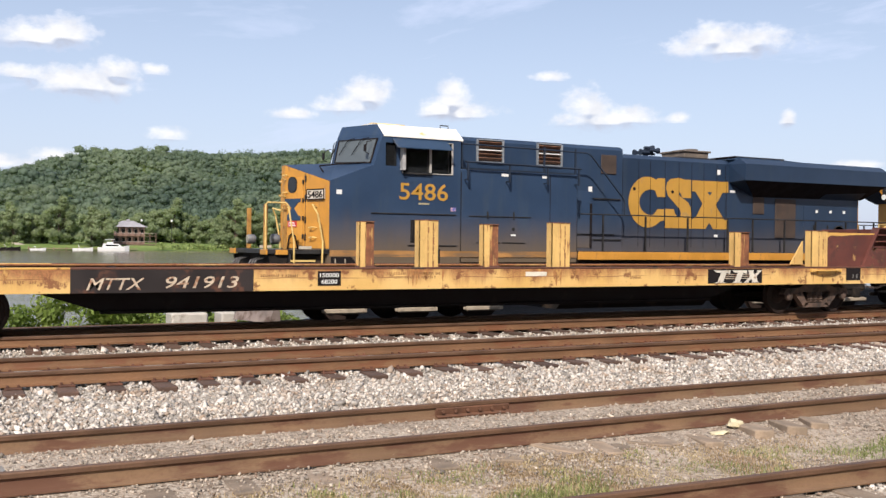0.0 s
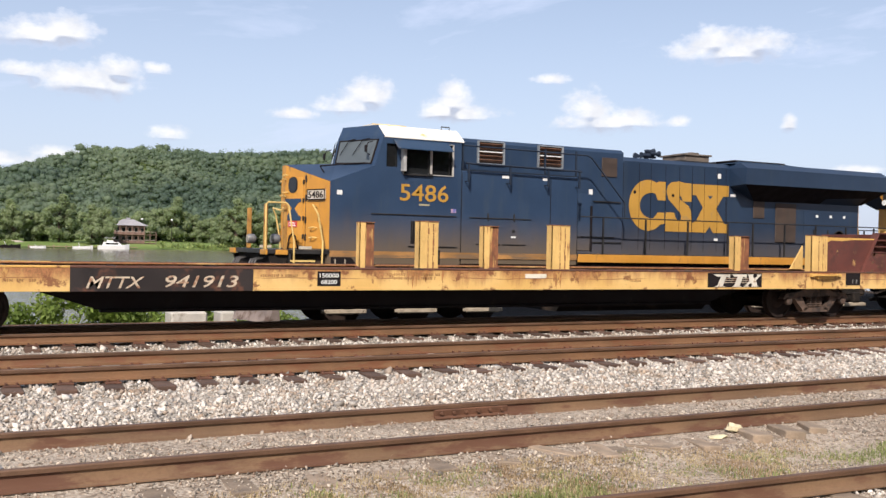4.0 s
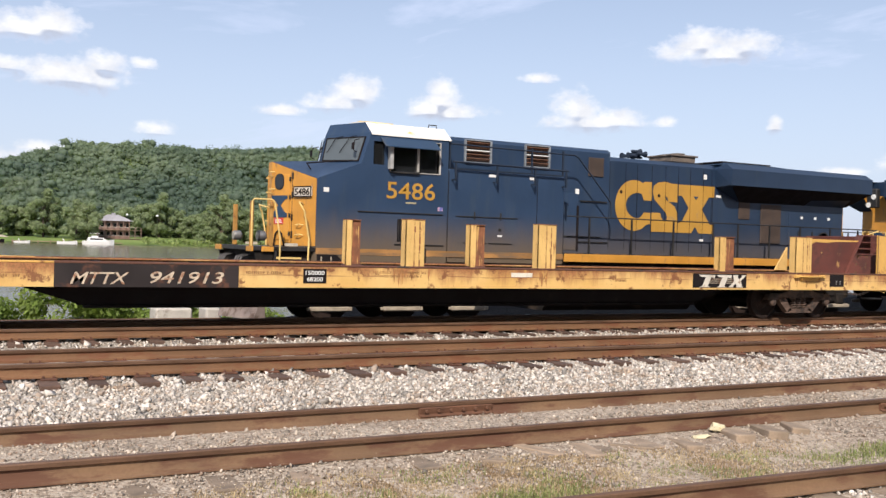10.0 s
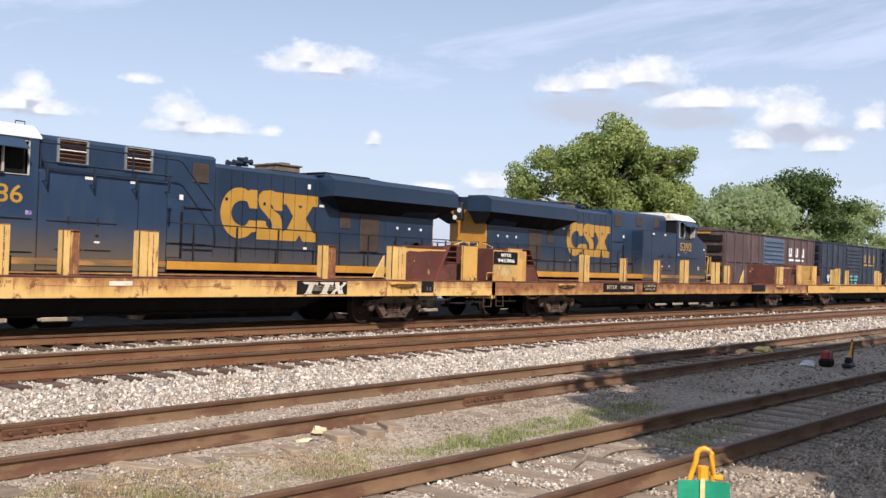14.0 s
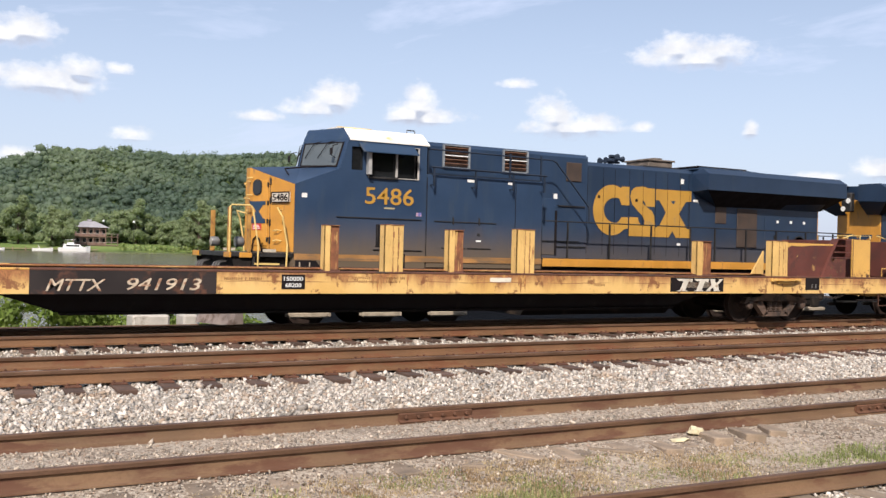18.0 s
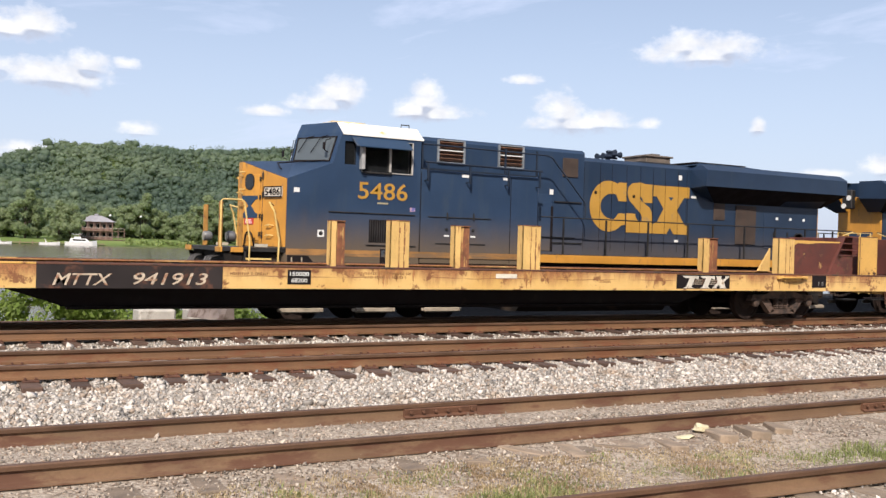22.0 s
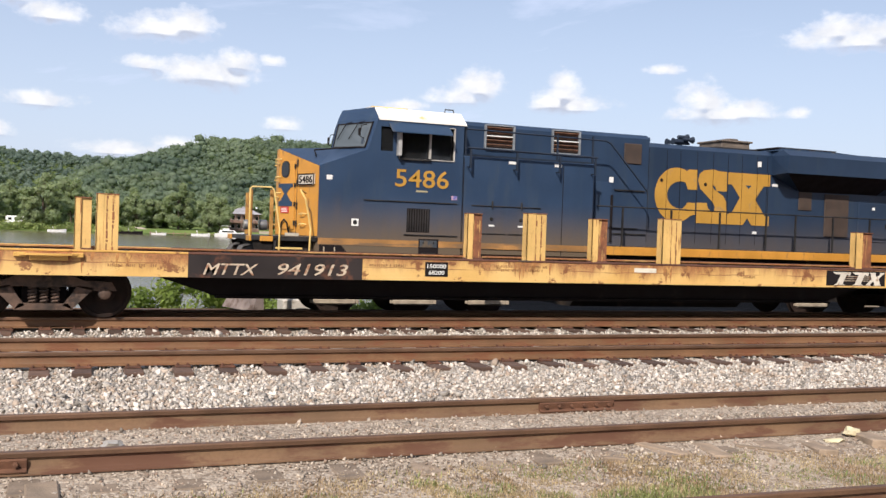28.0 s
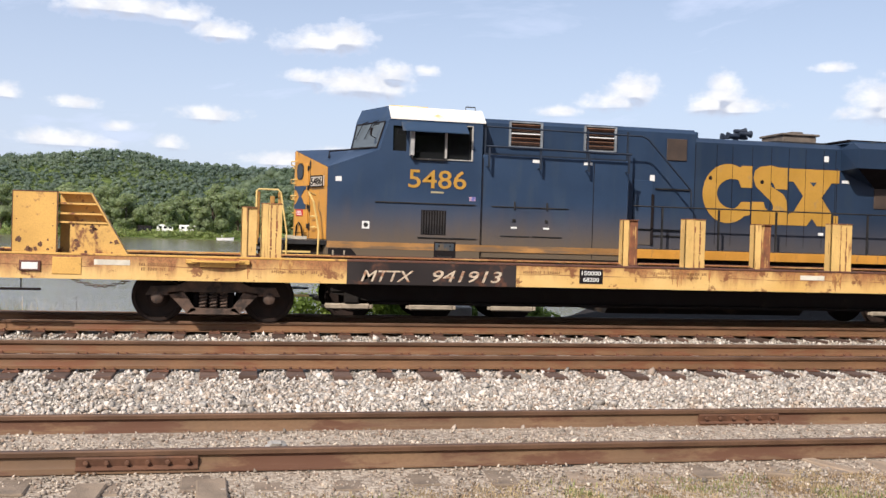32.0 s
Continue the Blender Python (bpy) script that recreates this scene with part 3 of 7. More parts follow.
def joint_bar(parent, x, y, top, w=0.92, side=-1):
    sh = Shape()
    sh.prism([(y + side * 0.075, top - 0.15), (y + side * 0.012, top - 0.125), (y + side * 0.012, top - 0.06), (y + side * 0.045, top - 0.045), (y + side * 0.05, top - 0.06), (y + side * 0.035, top - 0.12), (y + side * 0.08, top - 0.14)], x - w / 2, x + w / 2, "x")
    j = part("joint_bar", sh, JOINT, parent, "rusty bolted joint bar")
    for k in range(6):
        b = Shape()
        bx = x - w / 2 + w * (k + 0.5) / 6
        b.disc((bx, y + side * 0.055, top - 0.088), "y", [(0.02, 0.012), (-0.0, 0.02), (-0.018, 0.02), (-0.02, 0.012)], 6)
        part("bolt", b, JOINT, j)


joint_bar(track_c, 5.32, 0.7525, RZ_C)
joint_bar(track_c, -0.68, -0.7525, RZ_C)
joint_bar(track_c, 10.9, -0.7525, RZ_C)
joint_bar(track_c, 16.6, 0.7525, RZ_C)


def stones(name, count, x0, x1, y0, y1, size, mat, label, seed, lift=0.3, dense=None):
    """Loose stones strewn over a strip, each a small rough lump."""
    rng = np.random.default_rng(seed)
    base = np.array([(x, y, z) for z in (-1, 1) for y in (-1, 1) for x in (-1, 1)], float) * 0.62
    tri = np.array([(0, 2, 3), (0, 3, 1), (4, 5, 7), (4, 7, 6), (0, 1, 5), (0, 5, 4), (2, 6, 7), (2, 7, 3), (0, 4, 6), (0, 6, 2), (1, 3, 7), (1, 7, 5)])
    px, py = rng.uniform(x0, x1, count), rng.uniform(y0, y1, count)
    if dense is not None:
        keep = rng.uniform(0, 1, count) < np.array([dense(a, b) for a, b in zip(px, py)])
        px, py = px[keep], py[keep]
        count = len(px)
    sz = size * rng.lognormal(0, 0.32, count)
    v = base[None] * rng.uniform(0.45, 1.4, (count, 8, 1)) * rng.uniform(0.55, 1.2, (count, 1, 3)) + rng.uniform(-0.2, 0.2, (count, 8, 3))
    q = rng.normal(size=(count, 4))
    q /= np.linalg.norm(q, axis=1)[:, None]
    w, a, b, c = q.T
    rot = np.stack([np.stack([1 - 2 * (b * b + c * c), 2 * (a * b - c * w), 2 * (a * c + b * w)], 1), np.stack([2 * (a * b + c * w), 1 - 2 * (a * a + c * c), 2 * (b * c - a * w)], 1),
                    np.stack([2 * (a * c - b * w), 2 * (b * c + a * w), 1 - 2 * (a * a + b * b)], 1)], 1)
    v = np.einsum("nij,nkj->nki", rot, v) * (sz / 2)[:, None, None]
    pz = np.array([ground_z(s, t) for s, t in zip(px, py)]) + sz * rng.uniform(0.05, lift, count)
    v += np.stack([px, py, pz], 1)[:, None]
    f = (tri[None] + (np.arange(count) * 8)[:, None, None]).reshape(-1, 3)
    me = bpy.data.meshes.new(name)
    me.vertices.add(count * 8)
    me.vertices.foreach_set("co", v.reshape(-1).astype(np.float32))
    me.loops.add(len(f) * 3)
    me.loops.foreach_set("vertex_index", f.reshape(-1).astype(np.int32))
    me.polygons.add(len(f))
    me.polygons.foreach_set("loop_start", np.arange(0, len(f) * 3, 3, dtype=np.int32))
    me.update(calc_edges=True)
    me.validate()
    me.materials.append(mat)
    return tagged(new(name, me), label, "gravel", kind="stuff")




def on_tie(x, start, step, half=0.15):
    return abs((x - start + step / 2) % step - step / 2) < half


PALE = "pale grey crushed limestone ballast beside the main track"
stones("ballast", 56000, -7, 24, 9.65, 12.6, 0.043, STONE, PALE, 1, 0.35, lambda a, b: 1.0 if b < 11.98 else (0.06 if b > 12.09 and on_tie(a, -7, 0.56) else 1.0))
stones("ballast", 7500, -7, 24, 12.6, 13.2, 0.043, STONE, PALE, 18, 0.3, lambda a, b: 0.0 if on_tie(a, -7, 0.56) else 1.0)
stones("ballast", 13000, 24, 75, 9.65, 12.45, 0.075, STONE, PALE, 2, 0.5)
stones("ballast", 11000, -7, 30, 15.3, 17.0, 0.044, STONE, PALE, 3, 0.4)
stones("ballast", 2500, 30, 75, 14.3, 17.0, 0.08, STONE, PALE, 4, 0.3)
DIRT = "small dirty grey stones trodden into the yard soil"
stones("gravel", 16000, -4, 20, 8.05, 9.42, 0.026, STONE_DIRTY, DIRT, 6, 0.3, lambda a, b: 0.35 + 0.65 * (noise.noise((a * 0.8, b * 2, 1)) > 0.0))
stones("gravel", 9000, -4, 20, 7.2, 8.0, 0.024, STONE_DIRTY, DIRT, 16, 0.3, lambda a, b: 0.5 if on_tie(a, -4, 0.62) else 1.0)
stones("gravel", 9000, 3, 13, 4.35, 6.2, 0.034, STONE, DIRT, 17, 0.3, lambda a, b: (0.25 if on_tie(a - (b - Y_D) * 0.033, 0, 0.62, 0.13) else 1.0) * (noise.noise((a * 0.9, b * 1.3, 9)) > -0.1))
stones("gravel", 26000, -2, 17, 3.9, 7.3, 0.021, STONE_DIRTY, DIRT, 7, 0.3, lambda a, b: (0.45 if b < 6.6 and on_tie(a - (b - Y_D) * 0.033, 0, 0.62, 0.13) else 1.0) * (0.25 + 0.75 * (noise.noise((a * 0.5, b * 0.9, 2)) > 0.0)))
stones("gravel", 11000, 3, 16, 2.2, 4.6, 0.034, STONE_DIRTY, DIRT, 8, 0.3)
stones("gravel", 6000, 16, 40, 2.5, 9.6, 0.05, STONE_DIRTY, DIRT, 9, 0.3)

# ---- locomotives ----
def dusty_blue(name, k, dust=0.92):
    """Dark blue paint, brown with road dust on its lower part."""
    m = bpy.data.materials.new(name)
    m.use_nodes = True
    n = Nodes(m.node_tree)
    at = n.add("TexCoord").outputs["Object"]
    z = n.add("SeparateXYZ", Vector=at).outputs[2]
    streak = n.noise(n.scaled(at, 2.2, 2.2, 0.35), 1.6, 5, 0.6)
    grain, broad = n.noise(at, 30.0, 3), n.noise(at, 0.9, 4)
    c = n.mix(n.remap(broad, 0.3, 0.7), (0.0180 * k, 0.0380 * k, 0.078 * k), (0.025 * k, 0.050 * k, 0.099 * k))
    c = n.mix(n.math("MULTIPLY", n.remap(streak, 0.5, 0.72), 0.55), c, (0.04 * k, 0.06 * k, 0.088 * k))
    level = n.math("ADD", z, n.math("MULTIPLY", n.math("SUBTRACT", streak, 0.5), 0.55))
    c = n.mix(n.math("MULTIPLY", n.remap(level, 2.8, 1.45), dust), c, (0.125, 0.088, 0.050))
    c = n.mix(n.math("MULTIPLY", n.remap(grain, 0.55, 0.75), 0.3), c, (0.02, 0.03, 0.05))
    s = n.add("BsdfPrincipled", Base_Color=c, Roughness=n.remap(level, 1.6, 3.0, 0.75, 0.42))
    s.inputs["Specular IOR Level"].default_value = 0.4
    b = n.add("Bump", Strength=0.06, Distance=0.02, Height=n.math("ADD", broad, n.math("MULTIPLY", grain, 0.2)))
    n.tree.links.new(b.outputs[0], s.inputs["Normal"])
    o = n.add("OutputMaterial")
    n.tree.links.new(s.outputs[0], o.inputs[0])
    return m


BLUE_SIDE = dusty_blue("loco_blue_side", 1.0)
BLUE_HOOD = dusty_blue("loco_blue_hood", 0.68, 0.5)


def wheel(parent, x, y, r, mat=None):
    s = -1 if y < 0 else 1
    sh = Shape()
    sh.disc((x, y, r), "y", [(s * -0.07, 0.05), (s * -0.07, r + 0.02), (s * -0.045, r + 0.025), (s * -0.035, r), (s * 0.065, r - 0.004), (s * 0.07, r - 0.05), (s * 0.03, r - 0.07), (s * 0.0, r * 0.45), (s * 0.05, r * 0.3), (s * 0.06, 0.02)], 28)
    return part("wheel", sh, mat or WHEEL, parent, "", smooth=True)


def logo_shapes(parent, y, side, x_of):
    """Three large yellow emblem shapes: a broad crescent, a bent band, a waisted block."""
    zb, zt = 2.43, 3.84
    h = zt - zb

    def put(outline):
        sh = Shape().prism([(x_of(p), zb + q * h) for p, q in outline], y, y + side * 0.005, "y")
        part("emblem_shape", sh, LOGO, parent, "large yellow emblem shape")

    def arc(cx, cz, rx, rz, a0, a1, n):
        return [(cx + rx * math.cos(radians(a0 + (a1 - a0) * i / n)), cz + rz * math.sin(radians(a0 + (a1 - a0) * i / n))) for i in range(n + 1)]

    put([(1.36, 0.98), (1.10, 0.98), (1.04, 0.95)] + arc(0.74, 0.5, 0.66, 0.5, 62, 312, 26) + [(1.33, 0.15), (1.32, 0.37), (1.09, 0.37), (1.00, 0.29)] + arc(0.86, 0.5, 0.41, 0.25, -80, -290, 22) + [(1.08, 0.61), (1.37, 0.61)])
    put([(1.37, 0.0), (1.37, 0.38), (1.68, 0.38), (1.72, 0.29), (1.81, 0.23), (1.92, 0.24), (1.94, 0.31), (1.88, 0.39), (1.46, 0.64), (1.39, 0.79), (1.43, 0.91), (1.56, 0.98), (1.86, 1.01), (2.05, 0.98), (2.29, 0.98), (2.30, 0.61), (1.98, 0.61),
         (1.93, 0.69), (1.86, 0.73), (1.84, 0.69), (1.90, 0.64), (2.20, 0.52), (2.29, 0.42), (2.31, 0.27), (2.32, 0.0)])
    put([(2.34, 0.0), (2.34, 0.19), (2.49, 0.23), (2.73, 0.51), (2.46, 0.75), (2.33, 0.75), (2.33, 0.975), (3.70, 0.975), (3.70, 0.755), (3.49, 0.75), (3.23, 0.49), (3.55, 0.19), (3.70, 0.185), (3.70, 0.0), (3.13, 0.0), (2.99, 0.13), (2.85, 0.0)])
    sh = Shape().prism([(x_of(2.90), zb + 0.75 * h), (x_of(3.09), zb + 0.75 * h), (x_of(3.00), zb + 0.68 * h)], y, y + side * 0.008, "y")
    part("emblem_notch", sh, BLUE, parent, "dark notch in the emblem")
    for p in (0.42, 0.83, 1.35, 1.85, 2.32, 2.77, 3.26, 3.63):
        part("emblem_seam", Shape().box(x_of(p), x_of(p + 0.010), y, y + side * 0.0075, zb - 0.02, zt + 0.02), BLACK, parent, "dark door seam crossing the emblem")
    for p, q in ((0.27, 0.75), (1.62, 0.72)):
        part("latch_hole", Shape().disc((x_of(p), y + side * 0.004, zb + q * h), "y", [(0, 0.05), (side * 0.005, 0.05)], 10), BLACK, parent, "round dark latch")


def locomotive(number, label):
    loco = thing("locomotive", pose(0, 0, 0), label, "locomotive", "freight locomotives")
    W = 1.5

    def P(name, sh, mat, lab="", par=None, smooth=False):
        return part(name, sh, mat, par or loco, lab, smooth)

    # frame, platforms, side sills
    P("frame", Shape().box(0.75, 21.3, -1.35, 1.35, 1.38, 1.72), UNDER, "dark steel underframe")
    P("walkway", Shape().box(8.70, 21.3, -W, W, 1.70, 1.77), STEEL_DARK)
    P("front_platform", Shape().box(0.46, 1.95, -W, W, 1.66, 1.75), STEEL_DARK)
    for s in (-1, 1):
        P("side_sill", Shape().box(8.72, 21.3, s * 1.47, s * 1.515, 1.545, 1.755, 0.008), YELLOW, "yellow walkway edge with rub marks")
        P("front_sill", Shape().box(0.42, 0.47, s * 1.05, s * 1.48, 1.63, 1.75, 0.01).box(0.64, 0.92, s * 1.475, s * 1.515, 1.63, 1.745, 0.01), YELLOW)
        P("sill_stripe", Shape().box(1.90, 8.68, s * 1.5, s * 1.506, 1.60, 1.745), material("stripe_dusty", (0.33, 0.165, 0.05), 0.7, vary=0.35, scale=1.0, bump=0.03, stain=(0.17, 0.105, 0.055), stain_amount=0.5, stain_scale=2.0, stain_stretch=(0.4, 1, 3)), "faded yellow stripe under dust")

    # nose: blue body with sloped shoulders, yellow front
    plan = [(2.97, -W), (1.885, -W), (1.585, -0.75), (1.30, -0.12), (1.30, 0.12), (1.585, 0.75), (1.885, W), (2.97, W)]
    tops = [3.73, 3.315, 3.53, 3.73, 3.73, 3.53, 3.315, 3.73]
    nose = Shape()
    v = [(x, y, 1.45) for x, y in plan] + [(x, y, z) for (x, y), z in zip(plan, tops)] + [(2.55, -0.1, 3.83), (2.55, 0.1, 3.83)]
    n = len(plan)
    nose.add(v, [(i, i + 1, n + i + 1, n + i) for i in range(n - 1)] + [(n, n + 1, n + 2, n + 3, 2 * n), (2 * n, n + 3, n + 4, 2 * n + 1), (2 * n + 1, n + 4, n + 5, n + 6, n + 7), tuple(range(n))[::-1], (0, n, 2 * n, 2 * n + 1, 2 * n - 1, n - 1)])
    P("nose", nose, BLUE_SIDE, "blunt nose with sloped shoulders")
    front = Shape()
    for (a, za), (b, zb) in zip(list(zip(plan[1:7], tops[1:7])), list(zip(plan[2:7], tops[2:7]))):
        dx, dy = b[1] - a[1], -(b[0] - a[0])
        k = 0.012 / math.hypot(dx, dy)
        o = (-dx * k, -dy * k)
        p = [(a[0], a[1]), (b[0], b[1]), (b[0] + o[0], b[1] + o[1]), (a[0] + o[0], a[1] + o[1])]
        zz = [za - 0.01, zb - 0.01, zb - 0.01, za - 0.01]
        front.add([(x, y, 1.78) for x, y in p] + [(x, y, z) for (x, y), z in zip(p, zz)], [(0, 1, 2, 3), (4, 7, 6, 5), (0, 4, 5, 1), (1, 5, 6, 2), (2, 6, 7, 3), (3, 7, 4, 0)])
    P("nose_front", front, YELLOW, "yellow nose front")
    # fittings on the facets of the nose front, each drawn flat and turned into place
    slope = math.atan2(0.285, 0.63)

    def on_facet(ob, s, back=0.0):
        ob.location, ob.rotation_euler = (1.4425 - back, s * 0.435, 0), (0, 0, -s * slope)
        return ob

    for s in (-1, 1):
        door = on_facet(P("nose_door" if s > 0 else "nose_panel", Shape().box(-0.034, -0.014, -0.28, 0.28, 1.9, 3.42, 0.008), YELLOW), s)
        if s < 0:
            oval = Shape().prism([(0.06 + 0.13 * math.cos(a), 3.25 + 0.165 * math.copysign(abs(math.sin(a)) ** 0.6, math.sin(a))) for a in [i * math.tau / 20 for i in range(20)]], -0.05, -0.03, "x")
            P("window", oval, GLASS, "dark rounded window", door)
            P("window_gasket", Shape().prism([(0.06 + 0.155 * math.cos(a), 3.25 + 0.19 * math.copysign(abs(math.sin(a)) ** 0.6, math.sin(a))) for a in [i * math.tau / 20 for i in range(20)]], -0.042, -0.03, "x"), STEEL_DARK, "", door)
            P("emblem", Shape().prism([(-0.22, 2.93), (0.30, 2.93), (0.30, 2.84), (0.22, 2.84), (0.08, 2.70), (0.24, 2.53), (0.30, 2.53), (0.30, 2.42), (-0.22, 2.42), (-0.22, 2.52), (-0.14, 2.54), (0.0, 2.70), (-0.14, 2.84), (-0.22, 2.85)], -0.045, -0.03, "x"), BLUE, "dark blue waisted emblem", door)
            P("placard", Shape().box(-0.05, -0.03, -0.10, 0.20, 2.27, 2.41), material("placard_red", (0.5, 0.05, 0.04), 0.5, bump=0.0), "small red placard with unreadable lines", door)
            for k in range(3):
                P("placard_line", Shape().box(-0.054, -0.049, -0.07 + 0.02 * k, 0.16, 2.295 + 0.035 * k, 2.31 + 0.035 * k), LABEL_WHITE, "", door)
            P("bell_bracket", Shape().tube([(-0.05, -0.16, 1.75), (-0.07, -0.08, 2.05), (-0.07, 0.02, 2.12), (-0.07, 0.12, 2.05), (-0.05, 0.2, 1.75)], 0.018, 6), BLACK, "", door)
            for z in (2.62, 2.98, 3.38):
                P("grab_iron", Shape().tube([(-0.03, 0.30, z), (-0.13, 0.32, z + 0.02), (-0.15, 0.28, z + 0.09), (-0.04, 0.22, z + 0.1)], 0.016, 5), RAIL_YELLOW, "bent pale grab iron", door)
        for k in range(4):
            P("hinge", Shape().box(-0.045, -0.02, s * 0.27, s * 0.31, 2.0 + 0.42 * k, 2.1 + 0.42 * k), STEEL_DARK, "", door)
    # number board on the bevel towards each side
    ang = math.atan2(0.30, 0.75)
    for s in (-1, 1):
        nb = Shape().box(-0.05, -0.005, -0.30, 0.30, 2.90, 3.13, 0.01)
        ob = P("number_board", nb, material("board_cream", (0.55, 0.5, 0.42), 0.5, bump=0.0, vary=0.1), "pale number board with dark numerals and rim")
        ob.location, ob.rotation_euler = (1.725, s * 1.11, 0), (0, 0, -s * ang)
        rim = Shape()
        for z0, z1, a, b in ((2.89, 2.915, -0.3, 0.3), (3.115, 3.14, -0.3, 0.3), (2.89, 3.14, -0.3, -0.275), (2.89, 3.14, 0.275, 0.3)):
            rim.box(-0.058, -0.046, a, b, z0, z1)
        P("rim", rim, BLACK, "", ob)
        me = lettering(number, 0.155, 0.003)
        w = max(q.co.x for q in me.vertices)
        for q in me.vertices:
            q.co = (-0.056 + q.co.y, -(q.co.x * 0.50 / w - 0.25), 2.935 + q.co.z)
        me.materials.clear(), me.materials.append(BLACK)
        digits = new("digits", me)
        digits.parent = ob
    # grab irons up the nose front
    for k in range(5):
        z = 2.0 + 0.34 * k
        P("grab_iron", Shape().tube([(1.36, 0.18, z), (1.26, 0.18, z), (1.36, 0.48, z), (1.48, 0.44, z)], 0.014, 5), RAIL_YELLOW)
    for z in (3.30, 2.86, 2.35, 1.95):
        P("hinge_post", Shape().box(1.555, 1.60, -0.79, -0.735, z, z + 0.16, 0.012), STEEL_DARK, "rusty hinge barrel")
    P("seam", Shape().tube([(1.578, -0.757, 1.8), (1.578, -0.757, 3.50)], 0.010, 5), STEEL_DARK)
    for z in (2.25, 2.02):
        P("grab_iron", Shape().tube([(1.66, -0.98, z), (1.58, -0.98, z), (1.62, -1.12, z + 0.02), (1.72, -1.14, z)], 0.013, 5), RAIL_YELLOW)

    # cab walls with window openings
    for s in (-1, 1):
        wall = Shape()
        y0, y1 = s * 1.44, s * W
        wall.prism([(2.97, 1.45), (5.24, 1.45), (5.24, 3.58), (3.145, 3.58), (2.97, 3.58)], y0, y1, "y")
        wall.prism([(2.97, 3.58), (3.26, 3.58), (3.26, 4.33), (3.158, 4.33), (2.97, 3.73)], y0, y1, "y")
        wall.box(3.26, 3.56, y0, y1, 3.58, 3.72).box(3.26, 3.56, y0, y1, 4.26, 4.33)
        wall.box(3.56, 3.68, y0, y1, 3.58, 4.33).box(5.02, 5.24, y0, y1, 3.58, 4.33)
        wall.prism([(3.158, 4.33), (5.24, 4.33), (5.24, 4.44), (3.19, 4.44)], y0, y1, "y")
        P("cab_wall", wall, BLUE_SIDE)
        P("window", Shape().box(3.25, 3.57, s * 1.43, s * 1.445, 3.70, 4.28), GLASS, "dark quarter window")
        frame_ = Shape()
        for a, b, c, d in ((3.68, 5.02, 3.56, 3.583), (3.68, 5.02, 4.31, 4.33), (4.405, 4.45, 3.6, 4.3), (5.0, 5.03, 3.56, 4.33), (3.68, 3.70, 3.56, 4.33)):
            frame_.box(a, b, s * 1.46, s * 1.525, c, d, 0.006)
        P("window_frame", frame_, material("window_alloy", (0.42, 0.40, 0.37), 0.5, 0.1, bump=0.05), "pale metal sliding window frame")
        P("window", Shape().box(3.70, 4.42, s * 1.43, s * 1.445, 3.59, 4.31), GLASS, "dark cab side window")
        P("wind_deflector", Shape().box(3.62, 3.70, s * 1.52, s * 1.68, 3.62, 4.24, 0.006), material("deflector", (0.35, 0.35, 0.34), 0.4, bump=0.0))
        shade = Shape().prism([(s * 1.5, 4.37), (s * 1.82, 4.14), (s * 1.82, 4.12), (s * 1.5, 4.34)], 3.42, 4.86, "x")
        P("sunshade", shade, BLUE, "blue sun visor over the cab window")
        # dark pane in the open half, added for the shade inside the cab
        P("window", Shape().box(4.45, 4.99, s * 1.40, s * 1.41, 3.59, 4.31), GLASS, "dark pane standing for the shaded inside of the open cab window")
        P("armrest", Shape().box(3.7, 4.45, s * 1.5, s * 1.56, 3.54, 3.58, 0.006), STEEL_DARK)
        sign_text("number", number, 3.62 if s < 0 else 4.90, s * 1.507, 2.94, 1.28, 0.40, LOGO, loco, s, 0.004, "large yellow road number")
        # louvred grille, step recess, small plates, drip rails
        g = P("grille", Shape().box(3.92, 4.47, s * 1.49, s * 1.505, 1.94, 2.47), BLACK, "dark grille of upright slats")
        for k in range(9):
            P("slat", Shape().box(3.94 + k * 0.059, 3.965 + k * 0.059, s * 1.50, s * 1.52, 1.95, 2.46), STEEL_DARK, "", g)
        # black slab and hole discs: the pocket's inner shade given as colour
        pocket = P("step_recess", Shape().box(4.22, 4.70, s * 1.40, s * 1.509, 1.40, 1.79), BLACK, "black slab standing for the shaded step pocket")
        P("pocket_plate", Shape().box(4.25, 4.66, s * 1.50, s * 1.516, 1.60, 1.755, 0.004), BLUE_DUSTY, "dusty plate with two holes", pocket)
        for x in (4.33, 4.58):
            P("plate_hole", Shape().disc((x, s * 1.516, 1.70), "y", [(0, 0.02), (s * 0.003, 0.02)], 8), BLACK, "", pocket)
        P("pocket_step", Shape().box(4.30, 4.62, s * 1.49, s * 1.52, 1.44, 1.48), STEEL_DARK, "", pocket)
        # flat black slab on the skirt paints the shade of a cut-out
        recess = P("skirt_recess", Shape().prism([(1.93, 1.60), (2.42, 1.60), (2.60, 1.39), (1.93, 1.39)], s * 1.44, s * 1.509, "y"), BLACK, "black slab standing for the shaded cut-out under the nose")
        for x in (2.02, 2.26):
            P("slot_edge", Shape().box(x, x + 0.03, s * 1.505, s * 1.514, 1.45, 1.55), DUST, "", recess)
        P("badge", Shape().box(2.64, 2.80, s * 1.5, s * 1.506, 2.03, 2.19), LABEL_WHITE, "small square white badge")
        P("badge_center", Shape().disc((2.72, s * 1.508, 2.11), "y", [(0, 0.05), (s * 0.002, 0.05)], 14), STEEL_DARK)
        P("label", Shape().box(2.05, 2.18, s * 1.5, s * 1.505, 3.02, 3.12), LABEL_WHITE)
